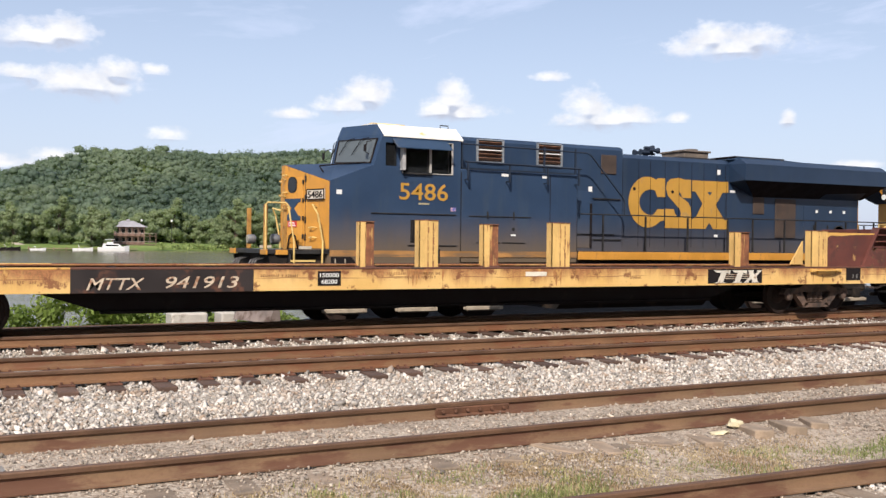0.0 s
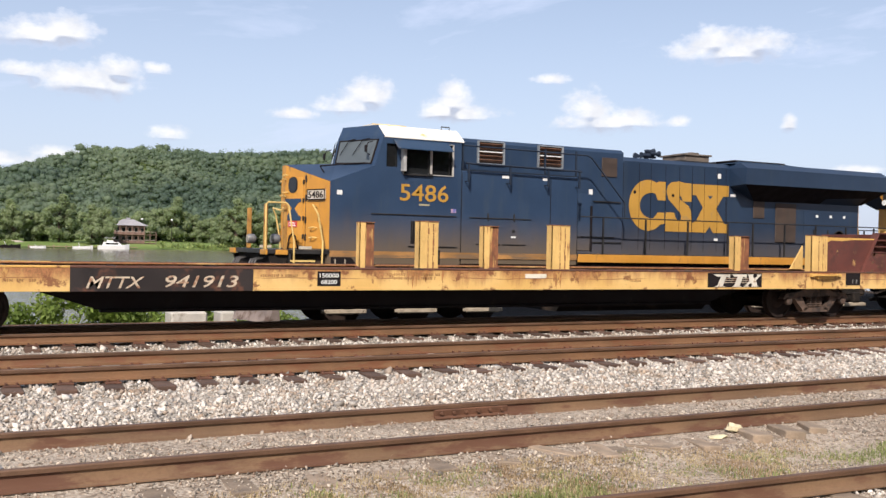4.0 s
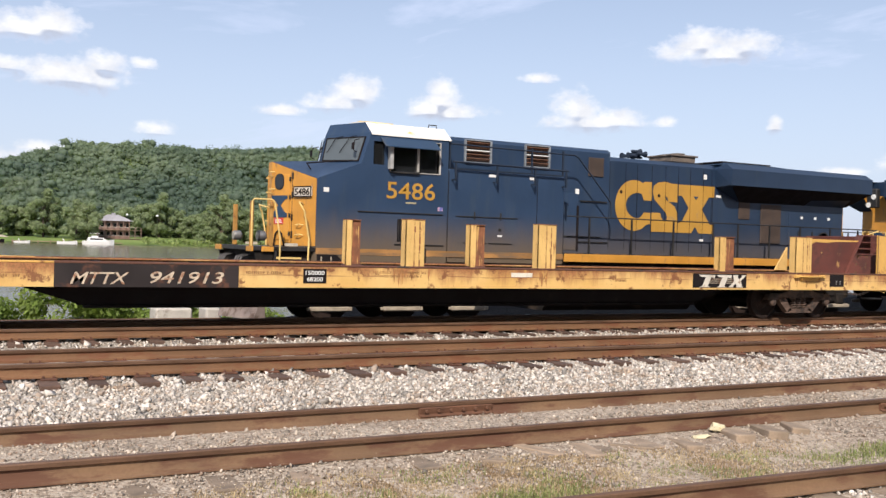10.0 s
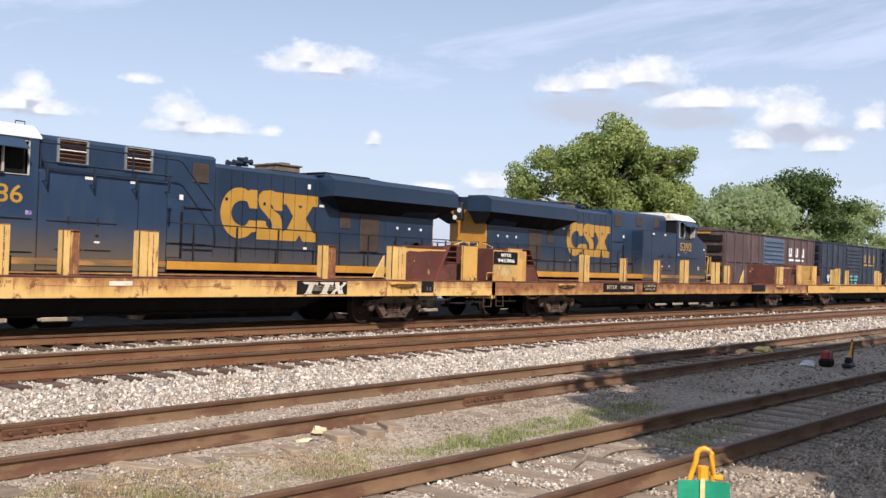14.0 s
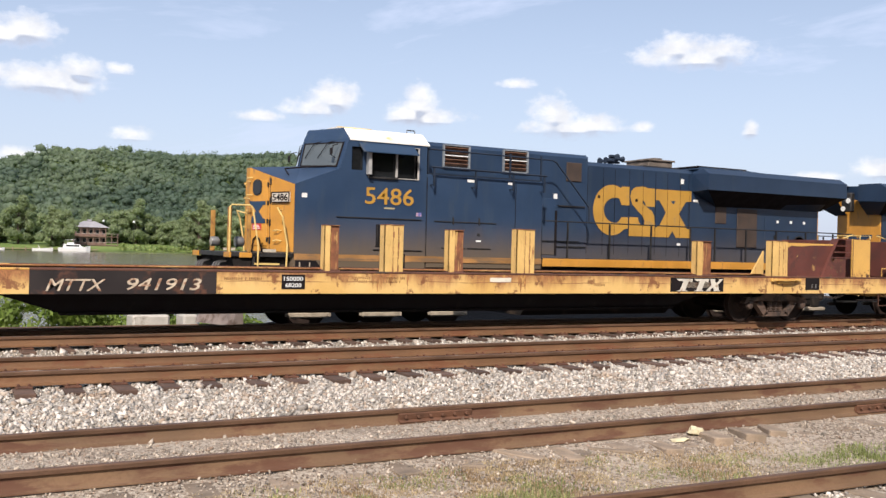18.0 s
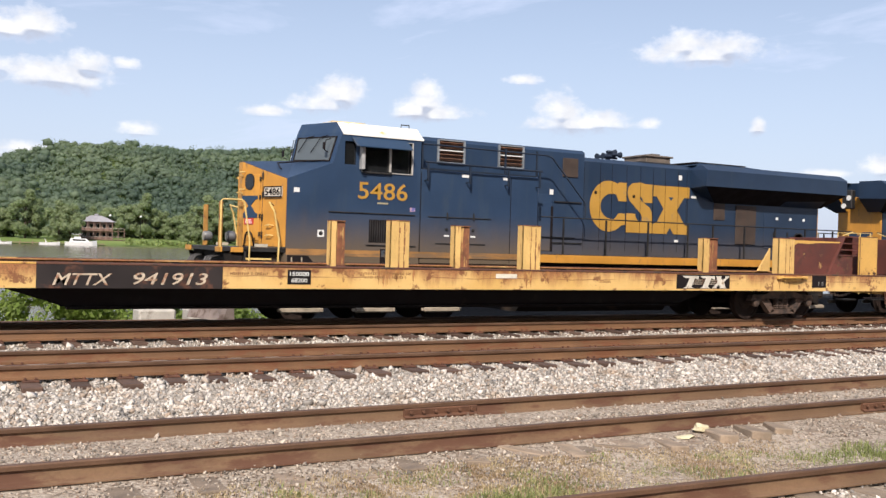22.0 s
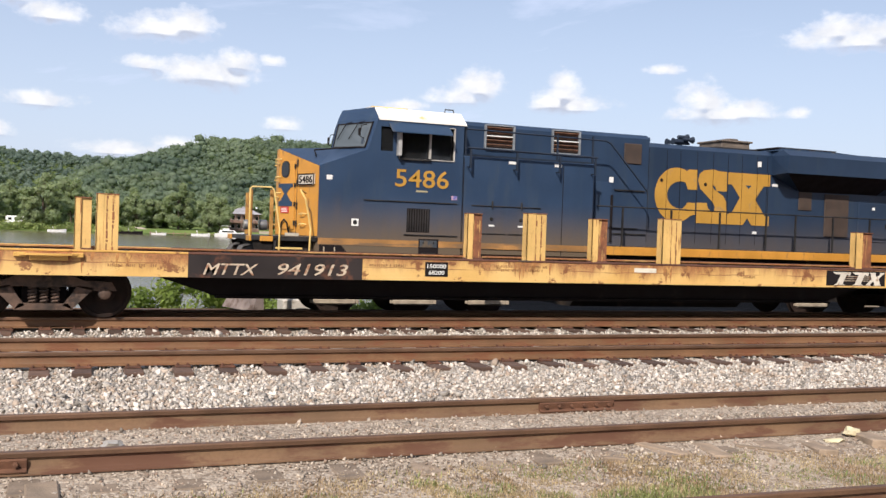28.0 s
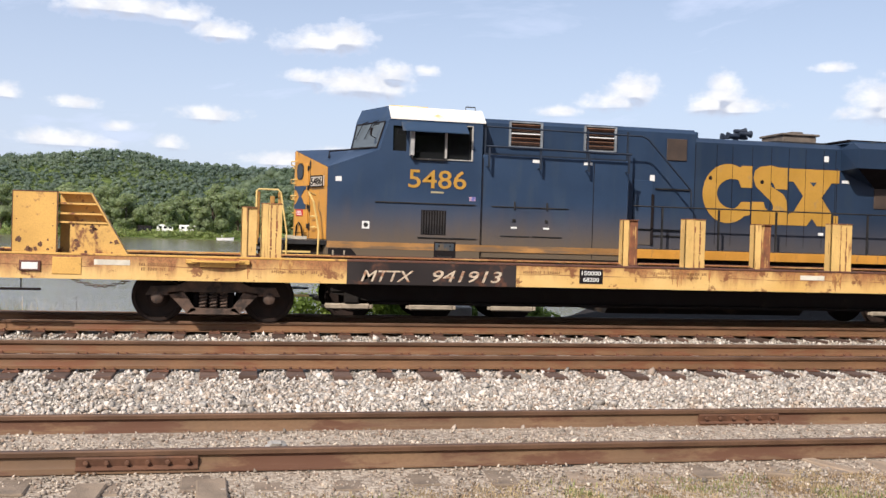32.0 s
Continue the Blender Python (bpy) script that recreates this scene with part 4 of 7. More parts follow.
        P("flag_decal", Shape().box(4.98, 5.12, s * 1.5, s * 1.505, 2.70, 2.79), material("flag", (0.5, 0.3, 0.32), 0.5, bump=0, second=(0.1, 0.12, 0.35), second_at=0.55, second_scale=6.0), "tiny red white and blue flag decal")
        P("text_line", Shape().box(4.12, 4.40, s * 1.5, s * 1.505, 2.84, 2.88), material("dull_text", (0.3, 0.26, 0.16), 0.6, bump=0), "unreadable small lettering")
        for a, b, z in ((2.9, 5.12, 2.60), (3.85, 5.15, 1.86)):
            P("drip_rail", Shape().box(a, b, s * 1.5, s * 1.525, z, z + 0.025, 0.005), STEEL_DARK)
    # rear wall, floor and seat in black: cab interior shade set as colour
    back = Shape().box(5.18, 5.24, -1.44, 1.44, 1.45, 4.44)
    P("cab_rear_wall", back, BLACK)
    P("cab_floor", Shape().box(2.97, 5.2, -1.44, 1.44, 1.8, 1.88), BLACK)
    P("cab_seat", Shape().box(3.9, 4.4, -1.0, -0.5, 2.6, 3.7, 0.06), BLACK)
    # bowed cab front: two raked facets that meet in the middle, a pane in each
    def facet(t, k, s, out=0.0):
        """A point on the facet of side s: t upwards, k from the side (0) to the middle (1)."""
        x = (2.97 + 0.22 * t) * (1 - k) + (2.52 + 0.13 * t) * k
        return x - out, s * W * (1 - k) - 0.0, 3.73 + 0.71 * t + 0.05 * k * (1 - t) + 0.02 * k

    def facet_plate(sh, s, ta, tb, ka, kb, o0, o1):
        pts = [facet(t, k, s, o) for o in (o0, o1) for t, k in ((ta, ka), (ta, kb), (tb, kb), (tb, ka))]
        sh.add(pts, [(0, 1, 2, 3), (7, 6, 5, 4), (0, 4, 5, 1), (1, 5, 6, 2), (2, 6, 7, 3), (3, 7, 4, 0)])
        return sh

    WIND = pane_material("windshield", (0.085, 0.10, 0.105), 0.05)
    for s in (-1, 1):
        P("cab_front", facet_plate(Shape(), s, 0.0, 1.0, 0.008, 1.0, -0.05, 0.0), BLUE_SIDE)
        P("windshield", facet_plate(Shape(), s, 0.08, 0.86, 0.10, 0.93, 0.004, 0.012), WIND, "grey windshield pane")
        gasket = Shape()
        for ta, tb, ka, kb in ((0.05, 0.09, 0.08, 0.95), (0.85, 0.89, 0.08, 0.95), (0.05, 0.89, 0.08, 0.105), (0.05, 0.89, 0.925, 0.95)):
            facet_plate(gasket, s, ta, tb, ka, kb, 0.004, 0.02)
        P("gasket", gasket, BLACK)
        for k in (0.25, 0.55):
            P("wiper", Shape().tube([facet(0.92, k, s, 0.05), facet(0.88, k + 0.14, s, 0.06), facet(0.35, k + 0.30, s, 0.04)], 0.009, 5), BLACK, "dark wiper arm")
        P("forehead", Shape().add([(3.19, s * W, 4.44), (2.65, 0, 4.46), (2.76, 0, 4.72), (3.20, s * 1.12, 4.72), (3.24, s * 1.12, 4.44), (3.24, 0, 4.44), (3.24, 0, 4.72)],
                                  [(0, 1, 2, 3), (0, 3, 4), (3, 2, 6), (1, 5, 6, 2), (0, 4, 5, 1), (4, 3, 6, 5)]), BLUE_SIDE)
        P("mirror", Shape().tube([(2.98, s * 1.3, 4.30), (2.84, s * 1.36, 4.26), (2.80, s * 1.38, 4.02), (2.90, s * 1.36, 3.98)], 0.012, 5).box(2.78, 2.81, s * 1.30, s * 1.42, 4.04, 4.2, 0.01), BLACK)
    roof = Shape().prism([(-1.52, 4.40), (1.52, 4.40), (1.52, 4.43), (1.12, 4.72), (0.6, 4.78), (-0.6, 4.78), (-1.12, 4.72), (-1.52, 4.43)], 3.20, 5.30, "x")
    P("roof", roof, WHITE, "white-painted cab roof with faceted edges")
    P("roof_panel", Shape().box(3.3, 4.2, -0.55, 0.55, 4.78, 4.82, 0.02), material("roof_tan", (0.62, 0.45, 0.2), 0.6, bump=0.05), "tan roof plate")
    P("antenna", Shape().tube([(4.98, -0.9, 4.74), (4.98, -0.9, 4.82), (5.2, -0.9, 4.82), (5.2, -0.9, 4.74)], 0.015, 5), STEEL_DARK)
    P("nose_rail", Shape().tube([(1.95, -0.9, 3.56), (2.0, -0.5, 3.72), (2.6, -0.5, 3.80), (2.9, -1.2, 3.80)], 0.018, 5), BLACK)
    P("nose_light", Shape().box(1.9, 2.3, -0.15, 0.15, 3.62, 3.72, 0.02), STEEL_DARK)
    # full-width equipment box behind the cab, hood above it
    P("equipment_box", Shape().box(5.26, 8.70, -1.485, 1.485, 1.45, 3.74, 0.03), BLUE_SIDE, "full-width blue equipment cabinet")
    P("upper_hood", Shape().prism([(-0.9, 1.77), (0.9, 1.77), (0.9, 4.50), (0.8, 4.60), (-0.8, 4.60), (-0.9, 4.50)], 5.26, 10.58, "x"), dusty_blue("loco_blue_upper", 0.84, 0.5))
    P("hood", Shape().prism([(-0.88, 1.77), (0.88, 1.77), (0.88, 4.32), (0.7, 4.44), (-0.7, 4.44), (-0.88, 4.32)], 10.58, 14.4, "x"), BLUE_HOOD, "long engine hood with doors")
    for s in (-1, 1):
        for x0 in (6.03, 7.82):
            if s > 0:
                P("filter", Shape().box(x0, x0 + 0.5, 0.88, 0.93, 3.95, 4.42, 0.01), BRONZE, "brown square filter screen")
                continue
            v = P("vent", Shape().box(x0, x0 + 0.73, s * 0.86, s * 0.905, 4.0, 4.54), BLACK, "louvred vent with rusty slats")
            vf = Shape()
            for a, b, c, d in ((x0 - 0.03, x0 + 0.01, 3.98, 4.55), (x0 + 0.71, x0 + 0.76, 3.98, 4.55), (x0, x0 + 0.72, 3.97, 4.0), (x0, x0 + 0.72, 4.53, 4.56)):
                vf.box(a, b, s * 0.90, s * 0.96, c, d)
            P("vent_frame", vf, material("vent_grey", (0.2, 0.22, 0.24), 0.5, bump=0), "", v)
            for k in range(5):
                z = 4.04 + 0.1 * k
                P("slat", Shape().prism([(s * 0.905, z), (s * 0.955, z + 0.045), (s * 0.955, z + 0.06), (s * 0.905, z + 0.02)], x0 + 0.02, x0 + 0.70, "x"), LOUVER, "", v)
            P("slat_edge", Shape().box(x0 + 0.02, x0 + 0.70, s * 0.94, s * 0.962, 4.275, 4.30), LABEL_WHITE, "white slat edge", v)
        P("filter", Shape().box(9.85, 10.36, s * 0.9, s * 0.93, 3.85, 4.36, 0.01), BRONZE, "brown square filter screen")
        # seams, doors and latches of the cabinet
        for x in (5.265, 7.84):
            P("seam", Shape().box(x, x + 0.014, s * 1.484, s * 1.492, 1.5, 3.66), BLACK)
        for a, b, z in ((5.49, 7.265, 2.59), (5.70, 6.37, 1.95), (6.43, 7.12, 1.95)):
            P("drip_rail", Shape().box(a, b, s * 1.48, s * 1.505, z, z + 0.022, 0.004), STEEL_DARK)
        for x in (6.0, 6.75):
            P("latch", Shape().box(x, x + 0.03, s * 1.48, s * 1.52, 2.55, 2.72, 0.005), STEEL_DARK)
            P("latch", Shape().box(x - 0.03, x + 0.04, s * 1.48, s * 1.51, 2.28, 2.34, 0.005), STEEL_DARK)
            P("label", Shape().box(x - 0.06, x + 0.08, s * 1.48, s * 1.49, 2.13, 2.17), LABEL_WHITE)
        # hood doors: seams, latches, labels
        for x in (10.60, 11.15, 11.56, 12.08, 12.58, 13.05, 13.50, 13.99, 14.32):
            P("seam", Shape().box(x, x + 0.007, s * 0.878, s * 0.8865, 1.9, 4.28), BLACK)
        for x, z, w in ((9.4, 2.9, 0.16), (9.45, 3.35, 0.12), (13.9, 2.2, 0.14), (14.0, 4.0, 0.12), (6.4, 3.6, 0.2), (7.6, 3.6, 0.2), (14.5, 3.5, 0.2)):
            P("label", Shape().box(x, x + w, s * 0.905 if x < 10.4 and x > 8.5 else s * (1.487 if x < 8.5 else 0.886), s * (0.912 if 8.5 < x < 10.4 else 1.492 if x < 8.5 else 0.892), z, z + 0.07 if w > 0.13 else z + 0.14), LABEL_WHITE)
        logo_shapes(loco, s * 0.884, s, (lambda p: 10.73 + p) if s < 0 else (lambda p: 14.43 - p))
        P("hinge_rail", Shape().box(9.6, 10.5, s * 0.9, s * 0.94, 3.16, 3.19), STEEL_DARK)
        P("side_door", Shape().box(9.05, 9.52, s * 0.9, s * 0.915, 1.85, 3.36, 0.006), BLUE_SIDE, "narrow blue hood door")
        P("door_post", Shape().box(9.50, 9.56, s * 0.9, s * 0.95, 1.86, 3.04, 0.006), BLACK)
        P("foot_ledge", Shape().box(9.56, 10.55, s * 0.9, s * 0.93, 2.06, 2.09), STEEL_DARK)
        P("hood_rail_shelf", Shape().box(8.6, 10.3, s * 0.9, s * 0.94, 2.2, 2.23), STEEL_DARK)
        # catwalk with rails above the cabinet
        P("catwalk", Shape().box(5.3, 8.6, s * 0.9, s * 1.47, 3.73, 3.77), RAIL_NAVY)
        if s > 0:
            continue
        rails = Shape().tube([(5.3, s * 1.42, 4.355), (9.02, s * 1.42, 4.32), (9.16, s * 1.42, 4.26), (10.235, s * 1.42, 3.16), (10.26, s * 1.42, 3.05), (10.26, s * 1.42, 2.74)], 0.022, 6)
        P("catwalk_rail", rails, RAIL_NAVY, "blue pipe handrail")
        P("catwalk_rail", Shape().tube([(5.28, s * 1.67, 3.90), (8.66, s * 1.67, 3.87)], 0.028, 6), RAIL_NAVY)
        for x in (5.36, 6.53, 7.65, 8.60):
            P("rail_bracket", Shape().box(x - 0.012, x + 0.012, s * 1.484, s * 1.67, 3.46, 3.485).box(x - 0.022, x + 0.022, s * 1.65, s * 1.685, 3.44, 3.90), RAIL_NAVY)
        for x in (5.32, 7.70, 8.66):
            P("rail_post", Shape().box(x - 0.02, x + 0.02, s * 1.40, s * 1.44, 3.4, 4.40), RAIL_NAVY)
        # dark bars drawn in place of a shadow outline behind the cabinet
        for z in (2.95, 2.05):
            P("ladder_rung", Shape().box(8.46, 8.72, s * 0.90, s * 0.96, z, z + 0.025), STEEL_DARK)
    # radiator section with overhanging wings
    rad = Shape().prism([(-0.88, 1.77), (0.88, 1.77), (0.88, 3.42), (1.46, 3.86), (1.46, 4.31), (1.2, 4.47), (-1.2, 4.47), (-1.46, 4.31), (-1.46, 3.86), (-0.88, 3.42)], 15.3, 19.9, "x")
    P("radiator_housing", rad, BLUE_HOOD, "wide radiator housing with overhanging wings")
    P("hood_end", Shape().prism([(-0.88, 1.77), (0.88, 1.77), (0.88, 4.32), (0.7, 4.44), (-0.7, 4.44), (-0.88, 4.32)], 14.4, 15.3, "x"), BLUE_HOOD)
    for s in (-1, 1):
        wing = Shape()
        v = [(14.50, s * 1.48, 3.84), (14.54, s * 1.48, 4.31), (14.56, s * 1.2, 4.475), (14.46, s * 0.88, 4.32), (14.46, s * 0.88, 3.80), (15.40, s * 0.89, 3.42),
             (20.52, s * 1.48, 3.86), (20.52, s * 1.48, 4.31), (20.52, s * 1.2, 4.475), (20.52, s * 0.4, 4.475), (14.66, s * 0.4, 4.475), (20.05, s * 0.89, 3.46), (20.52, s * 0.4, 3.9), (20.05, s * 0.4, 3.46)]
        wing.add(v, [(0, 1, 7, 6), (1, 2, 8, 7), (2, 10, 9, 8), (0, 4, 3, 1), (1, 3, 2), (2, 3, 10), (0, 5, 4), (6, 7, 8, 9, 12), (6, 12, 13, 11)])
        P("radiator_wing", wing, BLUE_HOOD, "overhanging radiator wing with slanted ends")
        P("radiator_screen", Shape().add([(14.52, s * 1.475, 3.838), (20.50, s * 1.475, 3.858), (20.03, s * 0.885, 3.44), (15.42, s * 0.885, 3.40), (14.52, s * 1.46, 3.852), (20.50, s * 1.46, 3.872), (20.03, s * 0.87, 3.45), (15.42, s * 0.87, 3.41)],
                                         [(0, 1, 2, 3), (7, 6, 5, 4), (0, 4, 5, 1), (1, 5, 6, 2), (2, 6, 7, 3), (3, 7, 4, 0)]), BLACK, "dark radiator intake screen")
        P("hood_door", Shape().box(16.3, 17.15, s * 0.88, s * 0.91, 2.2, 3.38, 0.01), BRONZE, "brown dusty door")
        P("hood_door", Shape().box(15.4, 15.85, s * 0.88, s * 0.905, 2.9, 3.4, 0.01), BRONZE)
        P("hood_door", Shape().box(17.5, 19.3, s * 0.88, s * 0.90, 2.1, 3.2, 0.01), BLUE_HOOD)
        for x in (17.9, 18.5, 19.1):
            P("latch", Shape().box(x, x + 0.04, s * 0.9, s * 0.93, 2.5, 2.62), STEEL_DARK)
            P("label", Shape().box(x + 0.1, x + 0.2, s * 0.9, s * 0.906, 3.0, 3.08), LABEL_WHITE)
        P("brake_wheel", Shape().disc((18.95, s * 0.96, 2.35), "y", [(0, 0.27), (s * 0.03, 0.27), (s * 0.03, 0.24), (0, 0.24)], 20), STEEL_DARK)
    P("rear_end", Shape().box(19.9, 19.96, -0.86, 0.86, 1.77, 3.98, 0.01), YELLOW, "yellow rear hood end")
    P("rear_emblem", Shape().prism([(-0.55, 2.78), (-0.15, 2.78), (0.0, 2.66), (0.15, 2.78), (0.55, 2.78), (0.55, 2.68), (0.42, 2.68), (0.2, 2.52), (0.42, 2.36), (0.55, 2.36), (0.55, 2.26), (0.15, 2.26), (0.0, 2.38), (-0.15, 2.26), (-0.55, 2.26), (-0.55, 2.36), (-0.42, 2.36), (-0.2, 2.52), (-0.42, 2.68), (-0.55, 2.68)], 19.955, 19.972, "x"), BLUE, "dark blue waisted emblem")
    P("rear_headlight", Shape().box(20.42, 20.62, -0.2, 0.2, 3.55, 4.2, 0.03), STEEL_DARK)
    for y in (-0.2, 0.2):
        P("lamp_lens", Shape().disc((20.63, y * 0.5, 3.65 if y < 0 else 3.92), "x", [(0, 0.09), (0.02, 0.09)], 14), LABEL_WHITE)
    # roof equipment
    P("exhaust_hatch", Shape().box(13.10, 14.02, -0.5, 0.5, 4.44, 4.66, 0.02).box(13.06, 14.08, -0.55, 0.55, 4.65, 4.70, 0.01).box(13.40, 13.72, -0.4, 0.4, 4.70, 4.76, 0.02), material("stack_tan", (0.13, 0.105, 0.085), 0.7, vary=0.4, bump=0.1), "tan weathered exhaust hatch")
    P("hatch_base", Shape().box(12.80, 14.20, -0.6, 0.6, 4.42, 4.49, 0.01), STEEL_DARK)
    horn = Shape().box(11.8, 12.4, -0.06, 0.06, 4.54, 4.60).box(12.05, 12.15, -0.05, 0.05, 4.42, 4.6)
    for dx, dy, dz, d in ((0.08, -0.16, 0.08, 1), (0.10, 0.16, 0.09, 1), (0.02, 0.0, 0.16, 1), (-0.04, -0.12, 0.02, -1), (-0.06, 0.14, 0.02, -1)):
        horn.disc((12.1 + dx, dy, 4.58 + dz), "x", [(-d * 0.07, 0.04), (0.0, 0.05), (d * 0.13, 0.05), (d * 0.23, 0.09), (d * 0.25, 0.09)], 12)
    P("horn", horn, RAIL_NAVY, "cluster of dark air horns", smooth=True)
    P("radiator_cap", Shape().prism([(14.5, 4.46), (14.7, 4.53), (16.5, 4.53), (17.9, 4.475)], -1.0, 1.0, "y"), BLUE)
    P("radiator_fan_grille", Shape().box(14.6, 16.6, -0.95, 0.95, 4.52, 4.57, 0.01), BLACK)
    P("roof_bracket", Shape().box(10.55, 10.75, -0.7, 0.7, 4.42, 4.58, 0.02), BLUE)
    # walkway handrails
    for s in (-1, 1):
        P("handrail", Shape().tube([(8.85, s * 1.42, 2.735), (20.9, s * 1.42, 2.735)], 0.019, 6), STEEL_DARK, "dark pipe handrail")
        for x in (9.55, 10.96, 12.43, 13.90, 14.86, 16.12, 17.40, 18.70, 19.95):
            P("stanchion", Shape().box(x - 0.02, x + 0.02, s * 1.42, s * 1.46, 1.70, 2.71), STEEL_DARK)
        # front corner: steps, rails, ditch light
        for k, z in enumerate((0.55, 0.95, 1.35)):
            P("step", Shape().box(1.05, 1.75, s * 1.2, s * 1.5, z, z + 0.04), STEEL_DARK)
            P("step_edge", Shape().box(1.06, 1.56, s * 1.49, s * 1.512, z, z + 0.05), RAIL_YELLOW)
        P("kick_plate", Shape().box(1.18, 1.48, s * 1.46, s * 1.49, 1.765, 1.83), material("plate_dusty", (0.42, 0.38, 0.30), 0.7, bump=0.05), "pale dusty step plate")
        P("step_edge", Shape().box(0.98, 1.56, s * 1.49, s * 1.512, 1.48, 1.52), RAIL_YELLOW, "yellow step edge")
        P("step_wall", Shape().prism([(0.95, 0.5), (1.0, 1.7), (0.95, 1.7), (0.90, 0.5)], s * 1.2, s * 1.5, "y"), STEEL_DARK)
        if s < 0:
            P("front_handrail", Shape().tube([(0.42, s * 1.46, 1.75), (0.42, s * 1.46, 2.74), (0.46, s * 1.48, 2.785), (0.86, s * 1.5, 2.785), (0.92, s * 1.51, 2.72), (1.055, s * 1.52, 1.9), (1.05, s * 1.52, 0.6)], 0.019, 6), RAIL_YELLOW, "yellow pipe railing")
        for a, b in ((0.42, 0.50), (0.87, 0.95)) if s < 0 else ((0.80, 0.91),):
            P("rail_post", Shape().box(a, b, s * 1.28, s * 1.34, 1.75, 2.74, 0.01), RAIL_DULL, "broad dull yellow railing post")
        P("front_handrail", Shape().tube([(1.66, s * 1.30, 2.70), (1.50, s * 1.46, 2.76), (1.60, s * 1.52, 2.56), (1.725, s * 1.53, 1.93), (1.71, s * 1.53, 1.35)], 0.021, 6), RAIL_YELLOW, "yellow pipe railing")
        lamp = P("ditch_light", Shape().disc((0.80, s * 0.95, 1.98), "x", [(0.12, 0.06), (0.08, 0.11), (-0.06, 0.12), (-0.08, 0.11)], 16), material("lamp_grey", (0.16, 0.16, 0.16), 0.35, 0.4, bump=0.05), "grey metal lamp housing", smooth=True)
        P("lens", Shape().disc((0.715, s * 0.95, 1.98), "x", [(0.0, 0.1), (-0.01, 0.1)], 16), material("lens_grey", (0.35, 0.33, 0.3), 0.15, bump=0), "", lamp)
        for k in range(3):
            y = s * (0.45 + 0.2 * k)
            P("air_hose", Shape().tube([(0.60, y, 1.55), (0.40, y, 1.50), (0.26, y, 1.25), (0.34, y, 1.0), (0.52, y + 0.05, 0.95)], 0.028, 6), STEEL_DARK)
        # rear steps
        for z in (0.55, 0.95, 1.35):
            P("step", Shape().box(20.5, 21.1, s * 1.2, s * 1.5, z, z + 0.04), STEEL_DARK)
        P("rear_handrail", Shape().tube([(21.25, s * 1.45, 0.75), (21.25, s * 1.45, 2.70), (21.25, s * 0.6, 2.70), (21.25, s * 0.6, 1.75)], 0.022, 6), RAIL_YELLOW)
        P("rear_handrail", Shape().tube([(20.4, s * 1.48, 0.85), (20.4, s * 1.48, 2.6), (20.9, s * 1.44, 2.71)], 0.022, 6), RAIL_YELLOW)
    plow = Shape()
    plow.add([(0.55, -1.4, 0.12), (0.55, 1.4, 0.12), (0.12, 0, 0.12), (0.75, -1.45, 0.85), (0.75, 1.45, 0.85), (0.5, 0, 0.85), (0.80, -1.4, 0.12), (0.80, 1.4, 0.12)],
             [(0, 2, 5, 3), (2, 1, 4, 5), (3, 5, 4), (0, 6, 7, 1, 2), (0, 3, 6), (1, 7, 4), (3, 4, 7, 6)])
    P("plow", plow, PLOW, "dusty grey snow plow")
    P("pilot", Shape().box(0.62, 0.72, -1.45, 1.45, 0.6, 1.66), UNDER)
    for s in (-1, 1):
        P("pilot_brace", Shape().prism([(0.50, 1.62), (0.95, 1.62), (0.80, 1.10), (0.62, 1.10)], s * 1.38, s * 1.44, "y"), UNDER)
    for x, d in ((0.72, -1), (21.3, 1)):
        P("coupler", Shape().box(x, x + d * 0.55, -0.13, 0.13, 0.78, 1.02, 0.04).box(x + d * 0.45, x + d * 0.75, -0.2, 0.16, 0.76, 1.04, 0.05), TRUCK)
    # fuel tank, trucks
    P("fuel_tank", Shape().prism([(-1.35, 0.55), (-1.0, 0.25), (1.0, 0.25), (1.35, 0.55), (1.35, 1.4), (-1.35, 1.4)], 8.4, 13.4, "x"), UNDER)
    P("skirt", Shape().prism([(1.95, 1.45), (3.05, 1.45), (3.4, 1.20), (1.95, 1.20)], -1.45, 1.45, "y"), UNDER)
    for c in (4.35, 17.65):
        for s in (-1, 1):
            f = Shape().box(c - 2.3, c + 2.3, s * 1.02, s * 1.18, 0.62, 0.95, 0.04)
            f.prism([(c - 2.3, 0.62), (c - 1.3, 0.42), (c + 1.3, 0.42), (c + 2.3, 0.62)], s * 1.03, s * 1.15, "y")
            P("truck_frame", f, UNDER, "grimy truck side frame")
            for k in (-1, 0, 1):
                x = c + k * 1.85
                wheel(loco, x, s * 0.77, 0.53)
                P("brake_beam", Shape().box(x - 0.58, x + 0.40, s * 1.12, s * 1.22, 0.27, 0.40, 0.03).box(x + 0.40, x + 0.47, s * 1.14, s * 1.20, 0.29, 0.38, 0.01).box(x - 0.65, x - 0.58, s * 1.14, s * 1.20, 0.30, 0.37, 0.01), DUST, "dust-coated brake cylinder")
                P("axle_box", Shape().box(x - 0.16, x + 0.16, s * 1.1, s * 1.25, 0.40, 0.72, 0.03), UNDER)
                P("spring", Shape().disc((x + 0.3, s * 1.1, 0.7), "z", [(0, 0.08), (0.3, 0.08)], 10), TRUCK)
    return loco


LOCO_AT = pose(6.0, Y_E, RZ_E)
loco_lead = locomotive("5486", "dark blue freight locomotive with yellow nose and white cab roof")
loco_lead.matrix_world = LOCO_AT
loco_second = locomotive("5392", "dark blue freight locomotive coupled tail to tail, yellow rear end")
